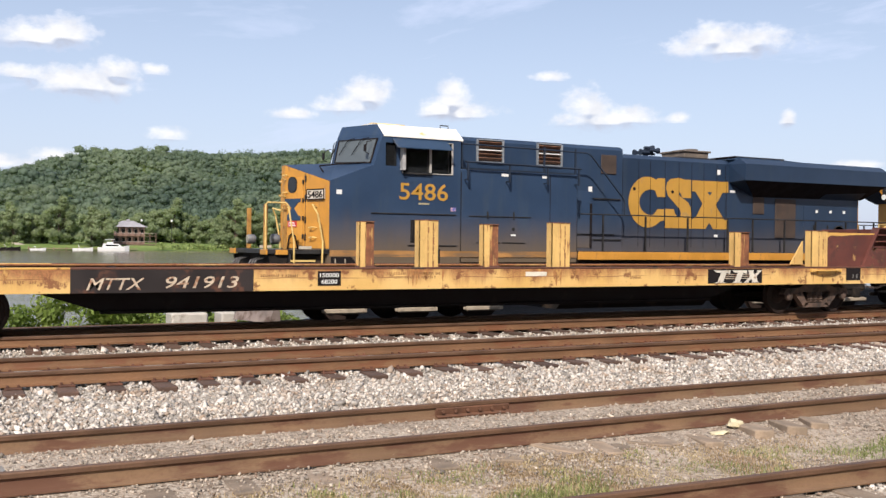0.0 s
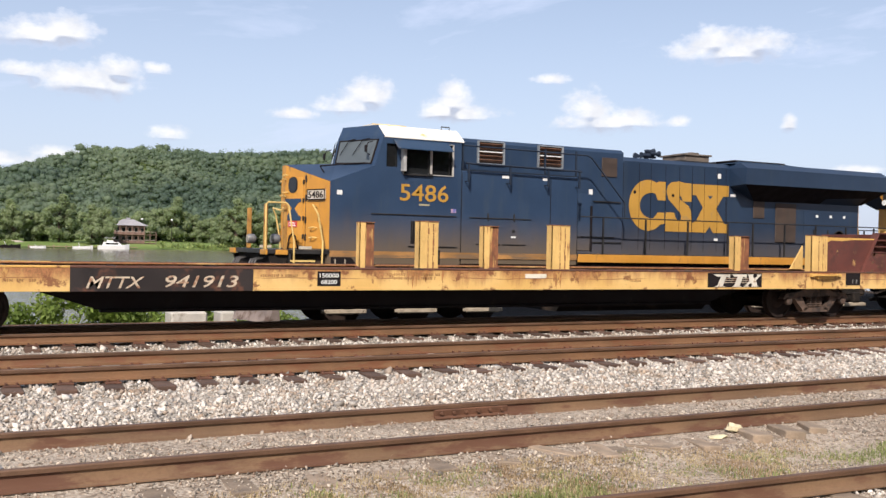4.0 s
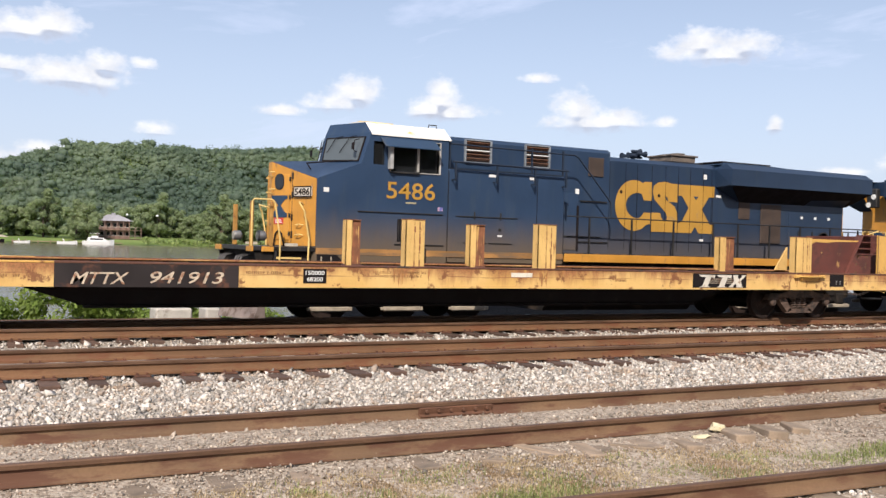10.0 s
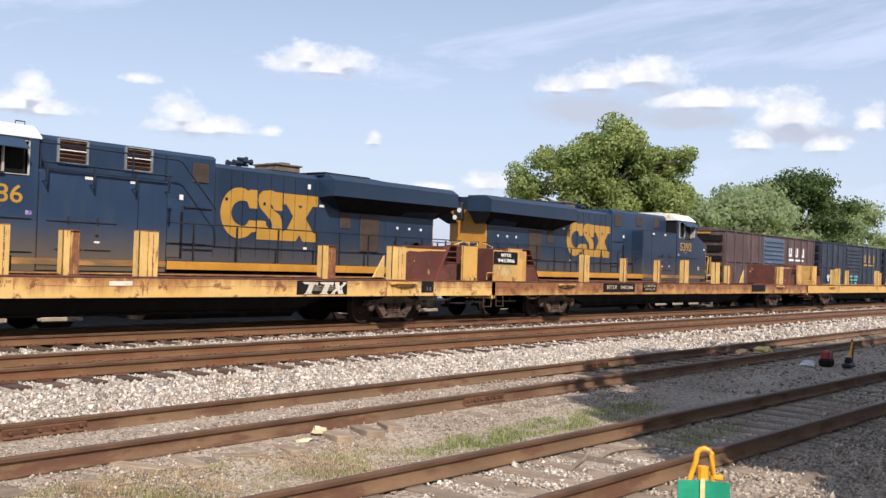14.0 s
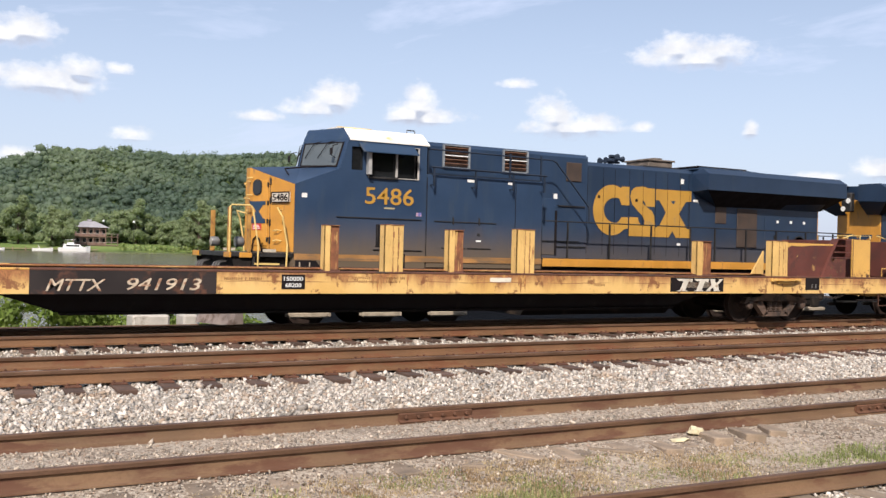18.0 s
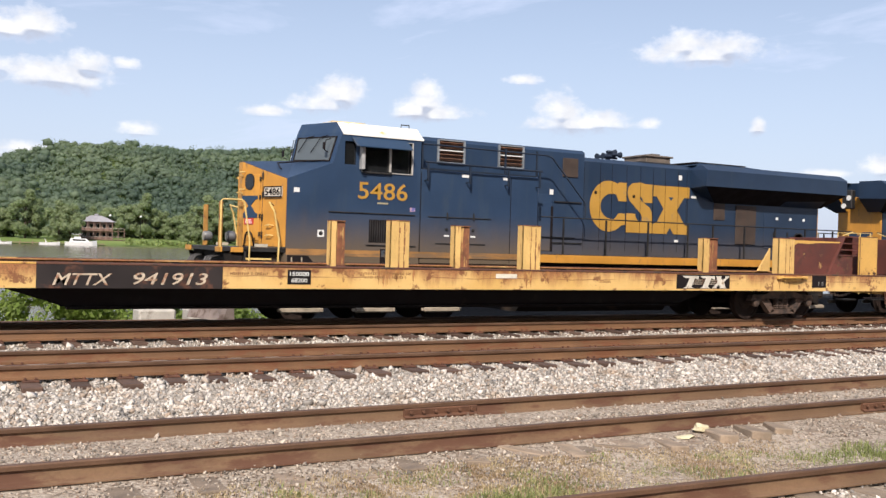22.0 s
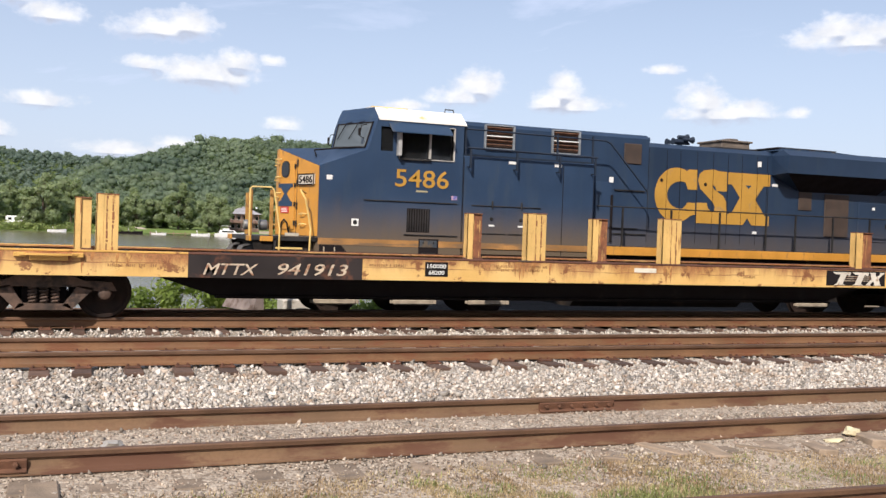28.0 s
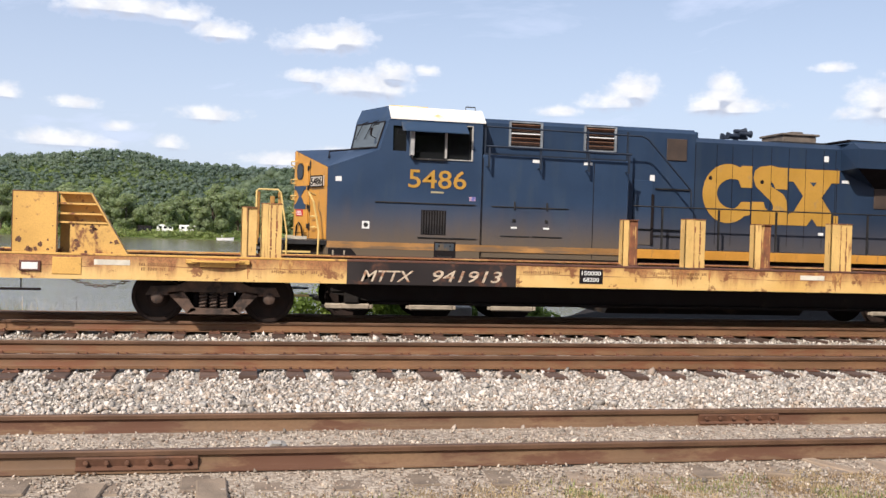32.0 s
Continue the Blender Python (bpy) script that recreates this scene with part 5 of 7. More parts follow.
loco_second.matrix_world = pose(49.0, Y_E, RZ_E, 0, 0, 180)
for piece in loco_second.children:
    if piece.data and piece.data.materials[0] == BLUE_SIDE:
        piece.data.materials[0] = BLUE_HOOD  # the second engine's BLUE_SIDE pieces take the darker BLUE_HOOD

# ---- flat cars ----
STENCIL = material("stencil_white", (0.52, 0.43, 0.32), 0.6, vary=0.15, scale=6, bump=0, stain=(0.27, 0.13, 0.07), stain_amount=0.46, stain_scale=9.0)

def freight_truck(car, c, mats=(WHEEL, TRUCK)):
    """A two-axle truck under a car, with its middle at c."""
    tr = thing("truck", pose(c, 0, 0), "", "")
    tr.parent = car
    for s in (-1, 1):
        for k in (-0.91, 0.91):
            wheel(tr, k, s * 0.76, 0.42, mats[0])
            cap = Shape().disc((k, s * 1.08, 0.42), "y", [(0, 0.105), (s * 0.06, 0.095), (s * 0.09, 0.05)], 12)
            part("bearing_cap", cap, mats[1], tr, smooth=True)
        fr = Shape()
        for o in ([(-1.1, 0.46), (-1.02, 0.60), (-0.6, 0.62), (-0.35, 0.72), (0.35, 0.72), (0.6, 0.62), (1.02, 0.60), (1.1, 0.46), (0.75, 0.46), (0.5, 0.52), (-0.5, 0.52), (-0.75, 0.46)],
                  [(-0.75, 0.50), (-0.5, 0.54), (-0.28, 0.22), (-0.42, 0.16)], [(0.75, 0.50), (0.5, 0.54), (0.28, 0.22), (0.42, 0.16)], [(-0.44, 0.15), (0.44, 0.15), (0.36, 0.25), (-0.36, 0.25)]):
            fr.prism(o, s * 0.97, s * 1.12, "y")
        part("side_frame", fr, mats[1], tr, "cast side frame, dusty brown")
        for k in (-0.17, 0.0, 0.17):
            coil = Shape()
            coil.tube([(k + 0.06 * math.cos(a * 1.3), s * 1.05 + 0.06 * math.sin(a * 1.3), 0.25 + 0.27 * a / 24) for a in range(25)], 0.019, 5)
            part("spring", coil, mats[1], tr)
    part("bolster", Shape().box(-0.2, 0.2, -1.1, 1.1, 0.5, 0.68, 0.03), mats[1], tr)
    part("spring_plank", Shape().box(-0.34, 0.34, -0.9, 0.9, 0.18, 0.5, 0.02), BLACK, tr)
    for k in (-0.42, 0.42):
        part("brake_beam", Shape().box(k - 0.05, k + 0.05, -0.72, 0.72, 0.28, 0.52, 0.02), BLACK, tr)
    for k in (-0.91, 0.91):
        part("axle", Shape().tube([(k, -1.05, 0.42), (k, 1.05, 0.42)], 0.08, 10), mats[0], tr)
    return tr


RUST_FILM = material("rust_film", (0.34, 0.155, 0.055), 0.8, vary=0.35, scale=9.0, bump=0.05, stain=(0.5, 0.29, 0.09), stain_amount=0.4, stain_scale=14.0, stain_stretch=(1, 1, 0.3))


def stencil_row(x0, x1, z, h, y, seed):
    """A row of small letter-sized bars."""
    rng = random.Random(seed)
    sh, x = Shape(), x0
    while x < x1 - 0.02:
        w = h * rng.uniform(0.45, 0.65)
        if rng.random() > 0.18:
            for p, q in ((0.0, 0.28), (0.38, 0.62), (0.72, 1.0)):
                sh.box(x, x + w * rng.uniform(0.5, 1.0), y, y + 0.02, z + p * h, z + q * h)
        x += w + h * 0.22
    return sh


def sill_paint(name, paint, faded, rust, amount):
    """Sill paint that rusts from the deck edge downwards in runs."""
    m = bpy.data.materials.new(name)
    m.use_nodes = True
    n = Nodes(m.node_tree)
    at = n.add("TexCoord").outputs["Object"]
    z = n.add("SeparateXYZ", Vector=at).outputs[2]
    broad, grain = n.noise(at, 0.7, 4), n.noise(at, 30.0, 4, 0.6)
    c = n.mix(n.remap(broad, 0.35, 0.65), paint, faded)
    run = n.noise(n.scaled(at, 2.2, 1.0, 0.45), 1.0, 6, 0.7)
    spread = n.noise(at, 0.45, 3)
    drop = n.math("SUBTRACT", 1.13, z)
    reach = n.math("ADD", n.math("MULTIPLY", run, 0.9), n.math("MULTIPLY", spread, 0.45))
    bare = n.math("SUBTRACT", n.math("ADD", reach, amount), n.math("MULTIPLY", drop, 0.95))
    c = n.mix(n.remap(bare, 0.60, 0.95, 0.0, 0.9), c, n.mix(n.remap(grain, 0.35, 0.65), rust, tuple(v * 1.9 for v in rust)))
    chip = n.noise(at, 3.0, 6, 0.7)
    c = n.mix(n.remap(n.math("ADD", chip, n.math("MULTIPLY", amount, 0.4)), 0.66, 0.72, 0.0, 0.9), c, rust)
    seam = n.math("ABSOLUTE", n.math("SUBTRACT", n.math("ADD", z, n.math("MULTIPLY", n.noise(n.scaled(at, 0.8, 0.1, 0.1), 1.0, 3), 0.10)), 0.99))
    c = n.mix(n.math("MULTIPLY", n.remap(seam, 0.012, 0.004), n.remap(n.noise(at, 0.9, 3), 0.42, 0.58, 0.0, 0.8)), c, rust)
    c = n.mix(n.math("MULTIPLY", n.remap(grain, 0.5, 0.8), 0.25), c, tuple(v * 0.6 for v in paint))
    s = n.add("BsdfPrincipled", Base_Color=c, Roughness=0.6)
    b = n.add("Bump", Strength=0.10, Distance=0.02, Height=n.math("ADD", grain, broad))
    n.tree.links.new(b.outputs[0], s.inputs["Normal"])
    o = n.add("OutputMaterial")
    n.tree.links.new(s.outputs[0], o.inputs[0])
    return m


SILL_YELLOW = sill_paint("sill_yellow", (0.60, 0.37, 0.115), (0.68, 0.45, 0.17), (0.18, 0.066, 0.027), 0.235)
SILL_RUSTY = sill_paint("sill_rusty", (0.42, 0.21, 0.065), (0.50, 0.29, 0.09), (0.15, 0.055, 0.024), 0.34)


def flatcar(label, sill_mat, post_mat, panel_mat, deck_mat, marked):
    car = thing("flat_car", pose(0, 0, 0), label, "flat car", "bulkhead flat cars")
    L, W = 27.0, 1.41

    def P(name, sh, mat, lab="", par=None, smooth=False):
        return part(name, sh, mat, par or car, lab, smooth)

    camber = lambda x: 0.006 * (1 - ((x - L / 2) / (L / 2)) ** 2)
    # deck and side sills bow up a touch towards the middle
    for s in (-1, 1):
        sh = Shape()
        n = 18
        sec = [(s * W, 0.715), (s * W, 1.10), (s * (W - 0.012), 1.115), (s * (W - 0.12), 1.115), (s * (W - 0.12), 1.09), (s * (W - 0.02), 1.09), (s * (W - 0.02), 0.745), (s * (W - 0.12), 0.745), (s * (W - 0.12), 0.715)]
        rows = [[(L * i / n, y, z + camber(L * i / n)) for y, z in sec] for i in range(n + 1)]
        m = len(sec)
        sh.add([p for r in rows for p in r], [(i * m + k, i * m + (k + 1) % m, (i + 1) * m + (k + 1) % m, (i + 1) * m + k) for i in range(n) for k in range(m)] + [tuple(range(m)), tuple(range(n * m, n * m + m))[::-1]])
        P("side_sill", sh, sill_mat, "channel-section side sill, rust streaked")
        first = 6.1 if marked else 0.06
        P("top_lip", Shape().box(first, L - 0.05, s * (W - 0.02), s * (W + 0.012), 1.095, 1.132, 0.006), deck_mat, "rusty deck edge")
        if marked:
            P("top_lip", Shape().box(0.05, first, s * (W - 0.02), s * (W + 0.010), 1.095, 1.130, 0.006), post_mat, "yellow deck edge")
        fb = Shape().prism([(5.45, 0.75), (6.75, 0.33), (L - 6.75, 0.33), (L - 5.45, 0.75)], s * 0.36, s * 0.42, "y")
        fb.box(6.7, L - 6.7, s * 0.28, s * 0.5, 0.31, 0.35)
        P("belly_sill", fb, BLACK, "deep black belly sill")
    n = 54
    for i in range(n):
        a, b = 0.1 + (L - 0.2) * i / n, 0.1 + (L - 0.2) * (i + 1) / n
        z = 1.055 + camber((a + b) / 2)
        P("deck_plank", Shape().box(a + 0.006, b - 0.006, -W + 0.1, W - 0.1, z - 0.05, z + random.uniform(0, 0.006)), deck_mat)
    P("center_sill", Shape().box(6.9, L - 6.9, -0.3, 0.3, 0.36, 1.05), BLACK)
    P("draft_sill", Shape().box(0.15, L - 0.15, -0.28, 0.28, 0.74, 1.06), BLACK)
    for i in range(14):
        x = 1.6 + i * 1.83
        P("cross_bearer", Shape().box(x - 0.05, x + 0.05, -W + 0.1, W - 0.1, 0.75, 1.08), BLACK)
    # upright stakes in pairs across the deck: a flat flange beside a notched rack, the far ones open to a rusty web
    near_at, far_at = ((4.66, 5.00), (12.26, 12.66), (15.24, 15.68), (22.60, 23.14)), ((4.36, 4.65), (12.11, 12.45), (15.11, 15.51), (22.63, 23.17))
    wear, along_deck = random.Random(len(label)), 0.0 if marked else 0.45
    for s, spans in ((-1, near_at), (1, far_at)):
        for x0, x1 in [(a + along_deck, b + along_deck) for a, b in spans]:
            top = (1.97 if x0 > 20 else 2.03) + wear.uniform(-0.015, 0.015)
            face = s * (1.38 if s < 0 else 1.16)
            deep = face - s * 0.2 if s < 0 else face + 0.2
            mid = x0 + (x1 - x0) * (0.34 if s < 0 else 0.40)
            st = Shape().box(x0, mid, face, face + (0.03 if s < 0 else 0.03), 1.04, top, 0.004)
            st.box(x0, x0 + 0.02, face, deep, 1.04, top, 0.004)
            stake = P("stake", st, STAKE, "yellow steel deck stake with a notched rack")
            back = face + (0.008 if s < 0 else 0.035)
            P("stake_web", Shape().box(mid - 0.012, x1, back, back + 0.02, 1.04, top - 0.01), STAKE if s < 0 or x0 < 5 else STAKE_RUST, "" if s < 0 else "rust-brown inner web", stake)
            if s < 0:
                for k in range(2):
                    a, z = mid + (x1 - mid) * (0.16 + 0.40 * k), 1.13
                    while z < top - 0.06:
                        d, w = wear.uniform(0.03, 0.15), wear.uniform(0.008, 0.034)
                        P("rack_notch", Shape().box(a, a + w, face + 0.0055, back + 0.004, z, min(z + d, top - 0.03)), STAKE_RUST, "rust-filled rack notch", stake)
                        z += d + wear.uniform(0.005, 0.03)
            P("rust_cap", Shape().box(x0 - 0.003, x1 + 0.003, min(face, deep) - 0.003, max(face, deep) + 0.003, top - 0.012, top + 0.004), STAKE_RUST, "rusted upper edge", stake)
            if s < 0:
                for k in range(7):
                    a, w, d = x0 + wear.uniform(-0.35, 0.65), wear.uniform(0.015, 0.06), wear.uniform(0.06, 0.36)
                    ring = [(a, 1.10), (a - w * 0.5, 1.08 - d * 0.3), (a - w * 0.3, 1.08 - d * 0.7), (a + w * 0.2, 1.08 - d), (a + w * 0.6, 1.08 - d * 0.6), (a + w * 1.2, 1.08 - d * 0.25), (a + w * 1.4, 1.10)]
                    P("rust_streak", Shape().prism(ring, -W - 0.0016 - 0.0004 * k, -W + 0.01, "y"), RUST_FILM, "rust run below a stake", stake)
            P("stake_foot", Shape().box(x0 - 0.04, x1 + 0.04, face + 0.005, face + 0.16, 1.04, 1.09, 0.006), deck_mat, "", stake)
    # bulkheads with sloped side braces
    for e in (0, 1):
        X = (lambda q: q) if e == 0 else (lambda q: L - q)
        for s in (-1,):
            b = P("bulkhead_brace", Shape().box(X(0.8), X(1.48), s * 1.32, s * 1.38, 1.12, 2.10, 0.01), post_mat, "flat yellow corner plate")
            mat2 = (CHIPPED if not marked else BRACE_RUSTY) if e == 0 else panel_mat
            web = Shape().prism([(X(1.66), 1.12), (X(2.52), 1.12), (X(2.26), 1.60), (X(1.66), 1.60)], s * 1.28, s * 1.31, "y")
            web.prism([(X(1.48), 1.60), (X(2.24), 1.60), (X(1.95), 2.07), (X(1.48), 2.07)], s * 1.12, s * 1.15, "y")
            P("brace_web", web, mat2, "rust-edged brace plate", b)
            fl = Shape().prism([(X(2.52), 1.12), (X(2.55), 1.12), (X(1.98), 2.10), (X(1.95), 2.10)], s * 1.12, s * 1.33, "y")
            fl.box(X(1.48), X(1.97), s * 1.12, s * 1.33, 2.07, 2.10)
            P("brace_flange", fl, mat2, "", b)
            back = Shape().prism([(X(1.48), 1.12), (X(2.45), 1.12), (X(1.93), 2.06), (X(1.48), 2.06)], s * 1.05, s * 1.09, "y")
            P("brace_back", back, mat2, "rusty back plate of the brace", b)
            for z, w in ((1.60, 2.24), (1.74, 2.16), (1.90, 2.06)):
                P("rib", Shape().box(X(1.48), X(w), s * 1.14, s * 1.33, z, z + 0.03), mat2, "", b)
            spots = random.Random(17 + e + len(label))
            for k in range(26):
                q, z = ((spots.uniform(0.85, 1.45), 1.14 + spots.random() ** 2 * 0.22) if k < 7 else (spots.uniform(1.68, 2.4), 1.14 + spots.random() ** 2 * 0.3) if k < 16
                        else (spots.uniform(1.7, 2.2), 1.585 - spots.random() ** 2 * 0.12))
                y0 = s * (1.381 if k < 7 else 1.311)
                if k >= 7 and q > 2.5 - (z - 1.12) * 0.6:
                    continue
                r = spots.uniform(0.012, 0.05)
                ring = [(X(q) + r * spots.uniform(0.5, 1.5) * math.cos(a * math.tau / 9), max(1.122, z + r * spots.uniform(0.5, 1.3) * math.sin(a * math.tau / 9))) for a in range(9)]
                P("rust_spot", Shape().prism(ring, y0, y0 + s * 0.002, "y"), JOINT, "dark rust blister", b)
            P("rust_edge", Shape().box(X(0.8), X(0.812), s * 1.379, s * 1.383, 1.12, 2.1).box(X(0.8), X(1.48), s * 1.379, s * 1.383, 2.085, 2.102).box(X(1.462), X(1.482), s * 1.379, s * 1.383, 1.12, 2.1), JOINT, "rusted edge", b)
            for z in (1.3, 1.65, 2.0):
                P("bolt_hole", Shape().disc((X(0.87), s * 1.381, z), "y", [(0, 0.012), (s * 0.002, 0.012)], 8).disc((X(1.41), s * 1.381, z - 0.1), "y", [(0, 0.01), (s * 0.002, 0.01)], 8), JOINT, "", b)
            if e == 1 and s < 0:
                P("side_plate", Shape().prism([(X(3.95), 1.12), (X(2.3), 1.12), (X(1.98), 1.93), (X(3.95), 1.93)], s * 1.20, s * 1.25, "y"), panel_mat, "maroon rust-primed side plate with chipped yellow paint")
                P("side_plate_edge", Shape().prism([(X(3.95), 1.95), (X(2.0), 1.95), (X(2.0), 1.92), (X(2.9), 1.90), (X(3.2), 1.87), (X(3.6), 1.88), (X(3.8), 1.80), (X(3.95), 1.84)], s * 1.19, s * 1.254, "y"), post_mat, "chipped yellow band")
            if e == 1:
                P("gusset", Shape().prism([(X(2.35), 1.12), (X(1.9), 1.12), (X(1.9), 1.75)], 1.15, 1.2, "y"), STAKE)
        P("bulkhead", Shape().box(X(0.85), X(1.0), -1.33, 1.33, 1.12, 2.08, 0.01), panel_mat, "transverse bulkhead wall")
        P("end_sill", Shape().box(X(0.0), X(0.12), -W, W, 0.62, 1.12, 0.01), sill_mat)
        P("coupler", Shape().box(X(0.1), X(-0.35), -0.12, 0.12, 0.72, 0.96, 0.03).box(X(-0.25), X(-0.5), -0.18, 0.15, 0.70, 0.98, 0.05), TRUCK, "rusty knuckle coupler")
        P("uncoupling_bar", Shape().tube([(X(-0.08), -1.38, 0.62), (X(-0.12), -1.2, 0.72), (X(-0.12), -0.3, 0.75), (X(-0.25), -0.15, 0.8)], 0.016, 5), TRUCK)
        P("corner_rail", Shape().tube([(X(0.06), -W - 0.02, 1.16), (X(0.06), -W - 0.02, 1.36), (X(0.4), -W - 0.02, 1.36), (X(0.4), -W - 0.02, 1.16)], 0.014, 5), post_mat)
        P("stirrup", Shape().tube([(X(0.15), -W, 0.72), (X(0.15), -W - 0.02, 0.40), (X(0.5), -W - 0.02, 0.40), (X(0.5), -W, 0.72)], 0.013, 5), DECK, "rusty step stirrup")
        P("hand_lever", Shape().box(X(0.3), X(1.25), -W + 0.05, -W + 0.09, 0.52, 0.56, 0.01).tube([(X(0.95), -W + 0.07, 0.55), (X(0.95), -W + 0.07, 0.75)], 0.012, 5), BLACK, "dark uncoupling lever")
        ch = Shape()
        for k in range(13):
            t = k / 12
            x, z = X(1.75 + 0.80 * t), 0.70 - 0.09 * math.sin(math.pi * t) - 0.01 * t
            ring = [(0.042 * math.cos(a * math.tau / 8), 0.022 * math.sin(a * math.tau / 8)) for a in range(9)]
            ch.tube([(x + p, -W + 0.05, z + q) if k % 2 else (x + p, -W + 0.05 + q, z) for p, q in ring], 0.0085, 5)
        P("chain", ch, TRUCK)
        half = [(X(3.98) + 0.50 * math.cos(math.pi * k / 10), -W - 0.15 * math.sin(math.pi * k / 10)) for k in range(11)]
        wb = P("winch_bracket", Shape().prism(half, 1.030, 1.060, "z").box(X(3.70), X(4.26), -W - 0.06, -W - 0.004, 0.95, 1.04, 0.01), post_mat, "yellow half-round tie-down ledge")
        for k in (3.56, 4.40):
            P("lug", Shape().box(X(k - 0.09), X(k + 0.09), -W - 0.07, -W - 0.005, 1.0, 1.075, 0.01), post_mat, "", wb)
        freight_truck(car, X(3.92))
    y = -W - 0.003
    if marked:
        P("marking_panel", Shape().box(6.10, 9.07, y - 0.003, y + 0.02, 0.718, 1.094), material("panel_black", (0.018, 0.012, 0.011), 0.6, vary=0.3, scale=1.5, bump=0.1, stain=(0.10, 0.04, 0.022), stain_amount=0.36, stain_scale=2.0), "black panel for the car's number")
        sign_text("marking", "MTTX", 6.34, y - 0.004, 0.768, 0.91, 0.19, STENCIL, car, -1, 0.002, "faded white stencilled letters", 0.32)
        sign_text("marking", "941913", 7.58, y - 0.004, 0.78, 1.23, 0.20, STENCIL, car, -1, 0.002, "faded white stencilled numerals", 0.25)
        P("load_panel", Shape().box(10.24, 10.68, y - 0.003, y + 0.02, 0.80, 1.06), BLACK)
        sign_text("load_figure", "150000", 10.28, y - 0.004, 0.95, 0.36, 0.075, LABEL_WHITE, car, -1, 0.001, "white stencilled figures")
        sign_text("load_figure", "68200", 10.31, y - 0.004, 0.835, 0.30, 0.075, LABEL_WHITE, car, -1, 0.001, "white stencilled figures")
        dull = material("dull_stencil", (0.26, 0.13, 0.05), 0.7, bump=0, vary=0.4, fine=50)
        for x0, x1, z in ((2.74, 3.3, 0.95), (2.74, 3.3, 0.875), (4.85, 5.6, 0.875), (11.6, 12.7, 0.99), (11.7, 12.6, 0.92), (9.2, 9.9, 0.96), (17.2, 17.5, 0.88)):
            P("text_line", stencil_row(x0, x1, z, 0.045, y - 0.001, int(x0 * 10 + z * 100)), dull, "unreadable faded stencil line")
        lamp_box = P("reflector_box", Shape().box(0.93, 1.25, y - 0.03, y + 0.02, 0.83, 1.0, 0.01), MAROON, "dark bracket with a white reflector")
        P("reflector", Shape().box(0.97, 1.21, y - 0.036, y - 0.028, 0.86, 0.97, 0.004), LABEL_WHITE, "", lamp_box)
        P("hatch_plate", Shape().box(1.42, 1.86, y - 0.012, y + 0.02, 0.79, 1.06, 0.006), post_mat, "raised square plate with rust marks")
        for x0, x1, z in ((2.05, 2.6, 0.95), (14.6, 15.1, 0.95)):
            P("pale_patch", Shape().box(x0, x1, y - 0.002, y + 0.02, z, z + 0.085), material("pale_paint", (0.62, 0.58, 0.48), 0.6, bump=0, vary=0.2), "pale painted patch")
        P("emblem_panel", Shape().box(19.36, 20.98, y - 0.003, y + 0.02, 0.76, 1.08), BLACK, "black panel with white slanted emblem")
        em = Shape()
        for o in ([(19.52, 1.05), (20.02, 1.05), (20.00, 0.97), (19.90, 1.00), (19.80, 0.80), (19.88, 0.77), (19.54, 0.77), (19.64, 0.80), (19.74, 1.00), (19.62, 1.00)],
                  [(20.06, 1.05), (20.52, 1.05), (20.50, 0.97), (20.40, 1.00), (20.30, 0.80), (20.38, 0.77), (20.06, 0.77), (20.14, 0.80), (20.24, 1.00), (20.14, 1.00)],
                  [(20.55, 1.05), (20.72, 1.05), (20.70, 1.01), (20.74, 0.96), (20.84, 1.01), (20.82, 1.05), (20.97, 1.05), (20.80, 0.92), (20.84, 0.80), (20.88, 0.77), (20.66, 0.77), (20.68, 0.80), (20.65, 0.86), (20.56, 0.80), (20.58, 0.77), (20.42, 0.77), (20.60, 0.91), (20.57, 1.01)]):
            em.prism(o, y - 0.004, y - 0.008, "y")
        for k in range(3):
            P("speed_line", Shape().box(19.72, 20.62, y - 0.0045, y - 0.003, 0.86 + 0.045 * k, 0.873 + 0.045 * k), STENCIL, "thin pale emblem line")
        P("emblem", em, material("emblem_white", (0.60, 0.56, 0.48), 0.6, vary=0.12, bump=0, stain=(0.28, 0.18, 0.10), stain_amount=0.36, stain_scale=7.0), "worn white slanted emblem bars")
        P("inspection_panel", Shape().box(23.75, 24.25, y - 0.003, y + 0.02, 0.80, 1.12), BLACK, "black inspection stencil panel")
        for x in (23.82, 24.02):
            P("text_line", stencil_row(x, x + 0.17, 0.85, 0.09, y - 0.004, int(x * 10)), material("dim_grey", (0.2, 0.19, 0.18)), "unreadable stencil")
    return car


car_first = flatcar("yellow bulkhead flat car, rust-streaked, with black number panel", SILL_YELLOW, CAR_CLEAN, CHIPPED, DECK, True)
car_first.matrix_world = pose(-4.2, Y_A, RZ_A)
car_second = flatcar("heavily rusted orange-yellow bulkhead flat car", SILL_RUSTY, CAR_YELLOW, CHIPPED, DECK, False)
car_second.matrix_world = pose(-4.2 + 26.95, Y_A, RZ_A)
car_third = flatcar("bright yellow bulkhead flat car further down the train", CAR_CLEAN, CAR_CLEAN, CAR_YELLOW, DECK, False)
car_third.matrix_world = pose(-4.2 + 53.9, Y_A, RZ_A)
# number plate board on the second car's bulkhead
part("marking_panel", Shape().box(-0.05, 1.12, -1.46, -1.44, 1.62, 1.98), BLACK, car_second, "black panel with white numerals")
sign_text("marking", "MTTX", 0.28, -1.465, 1.83, 0.5, 0.10, LABEL_WHITE, car_second, -1, 0.004)
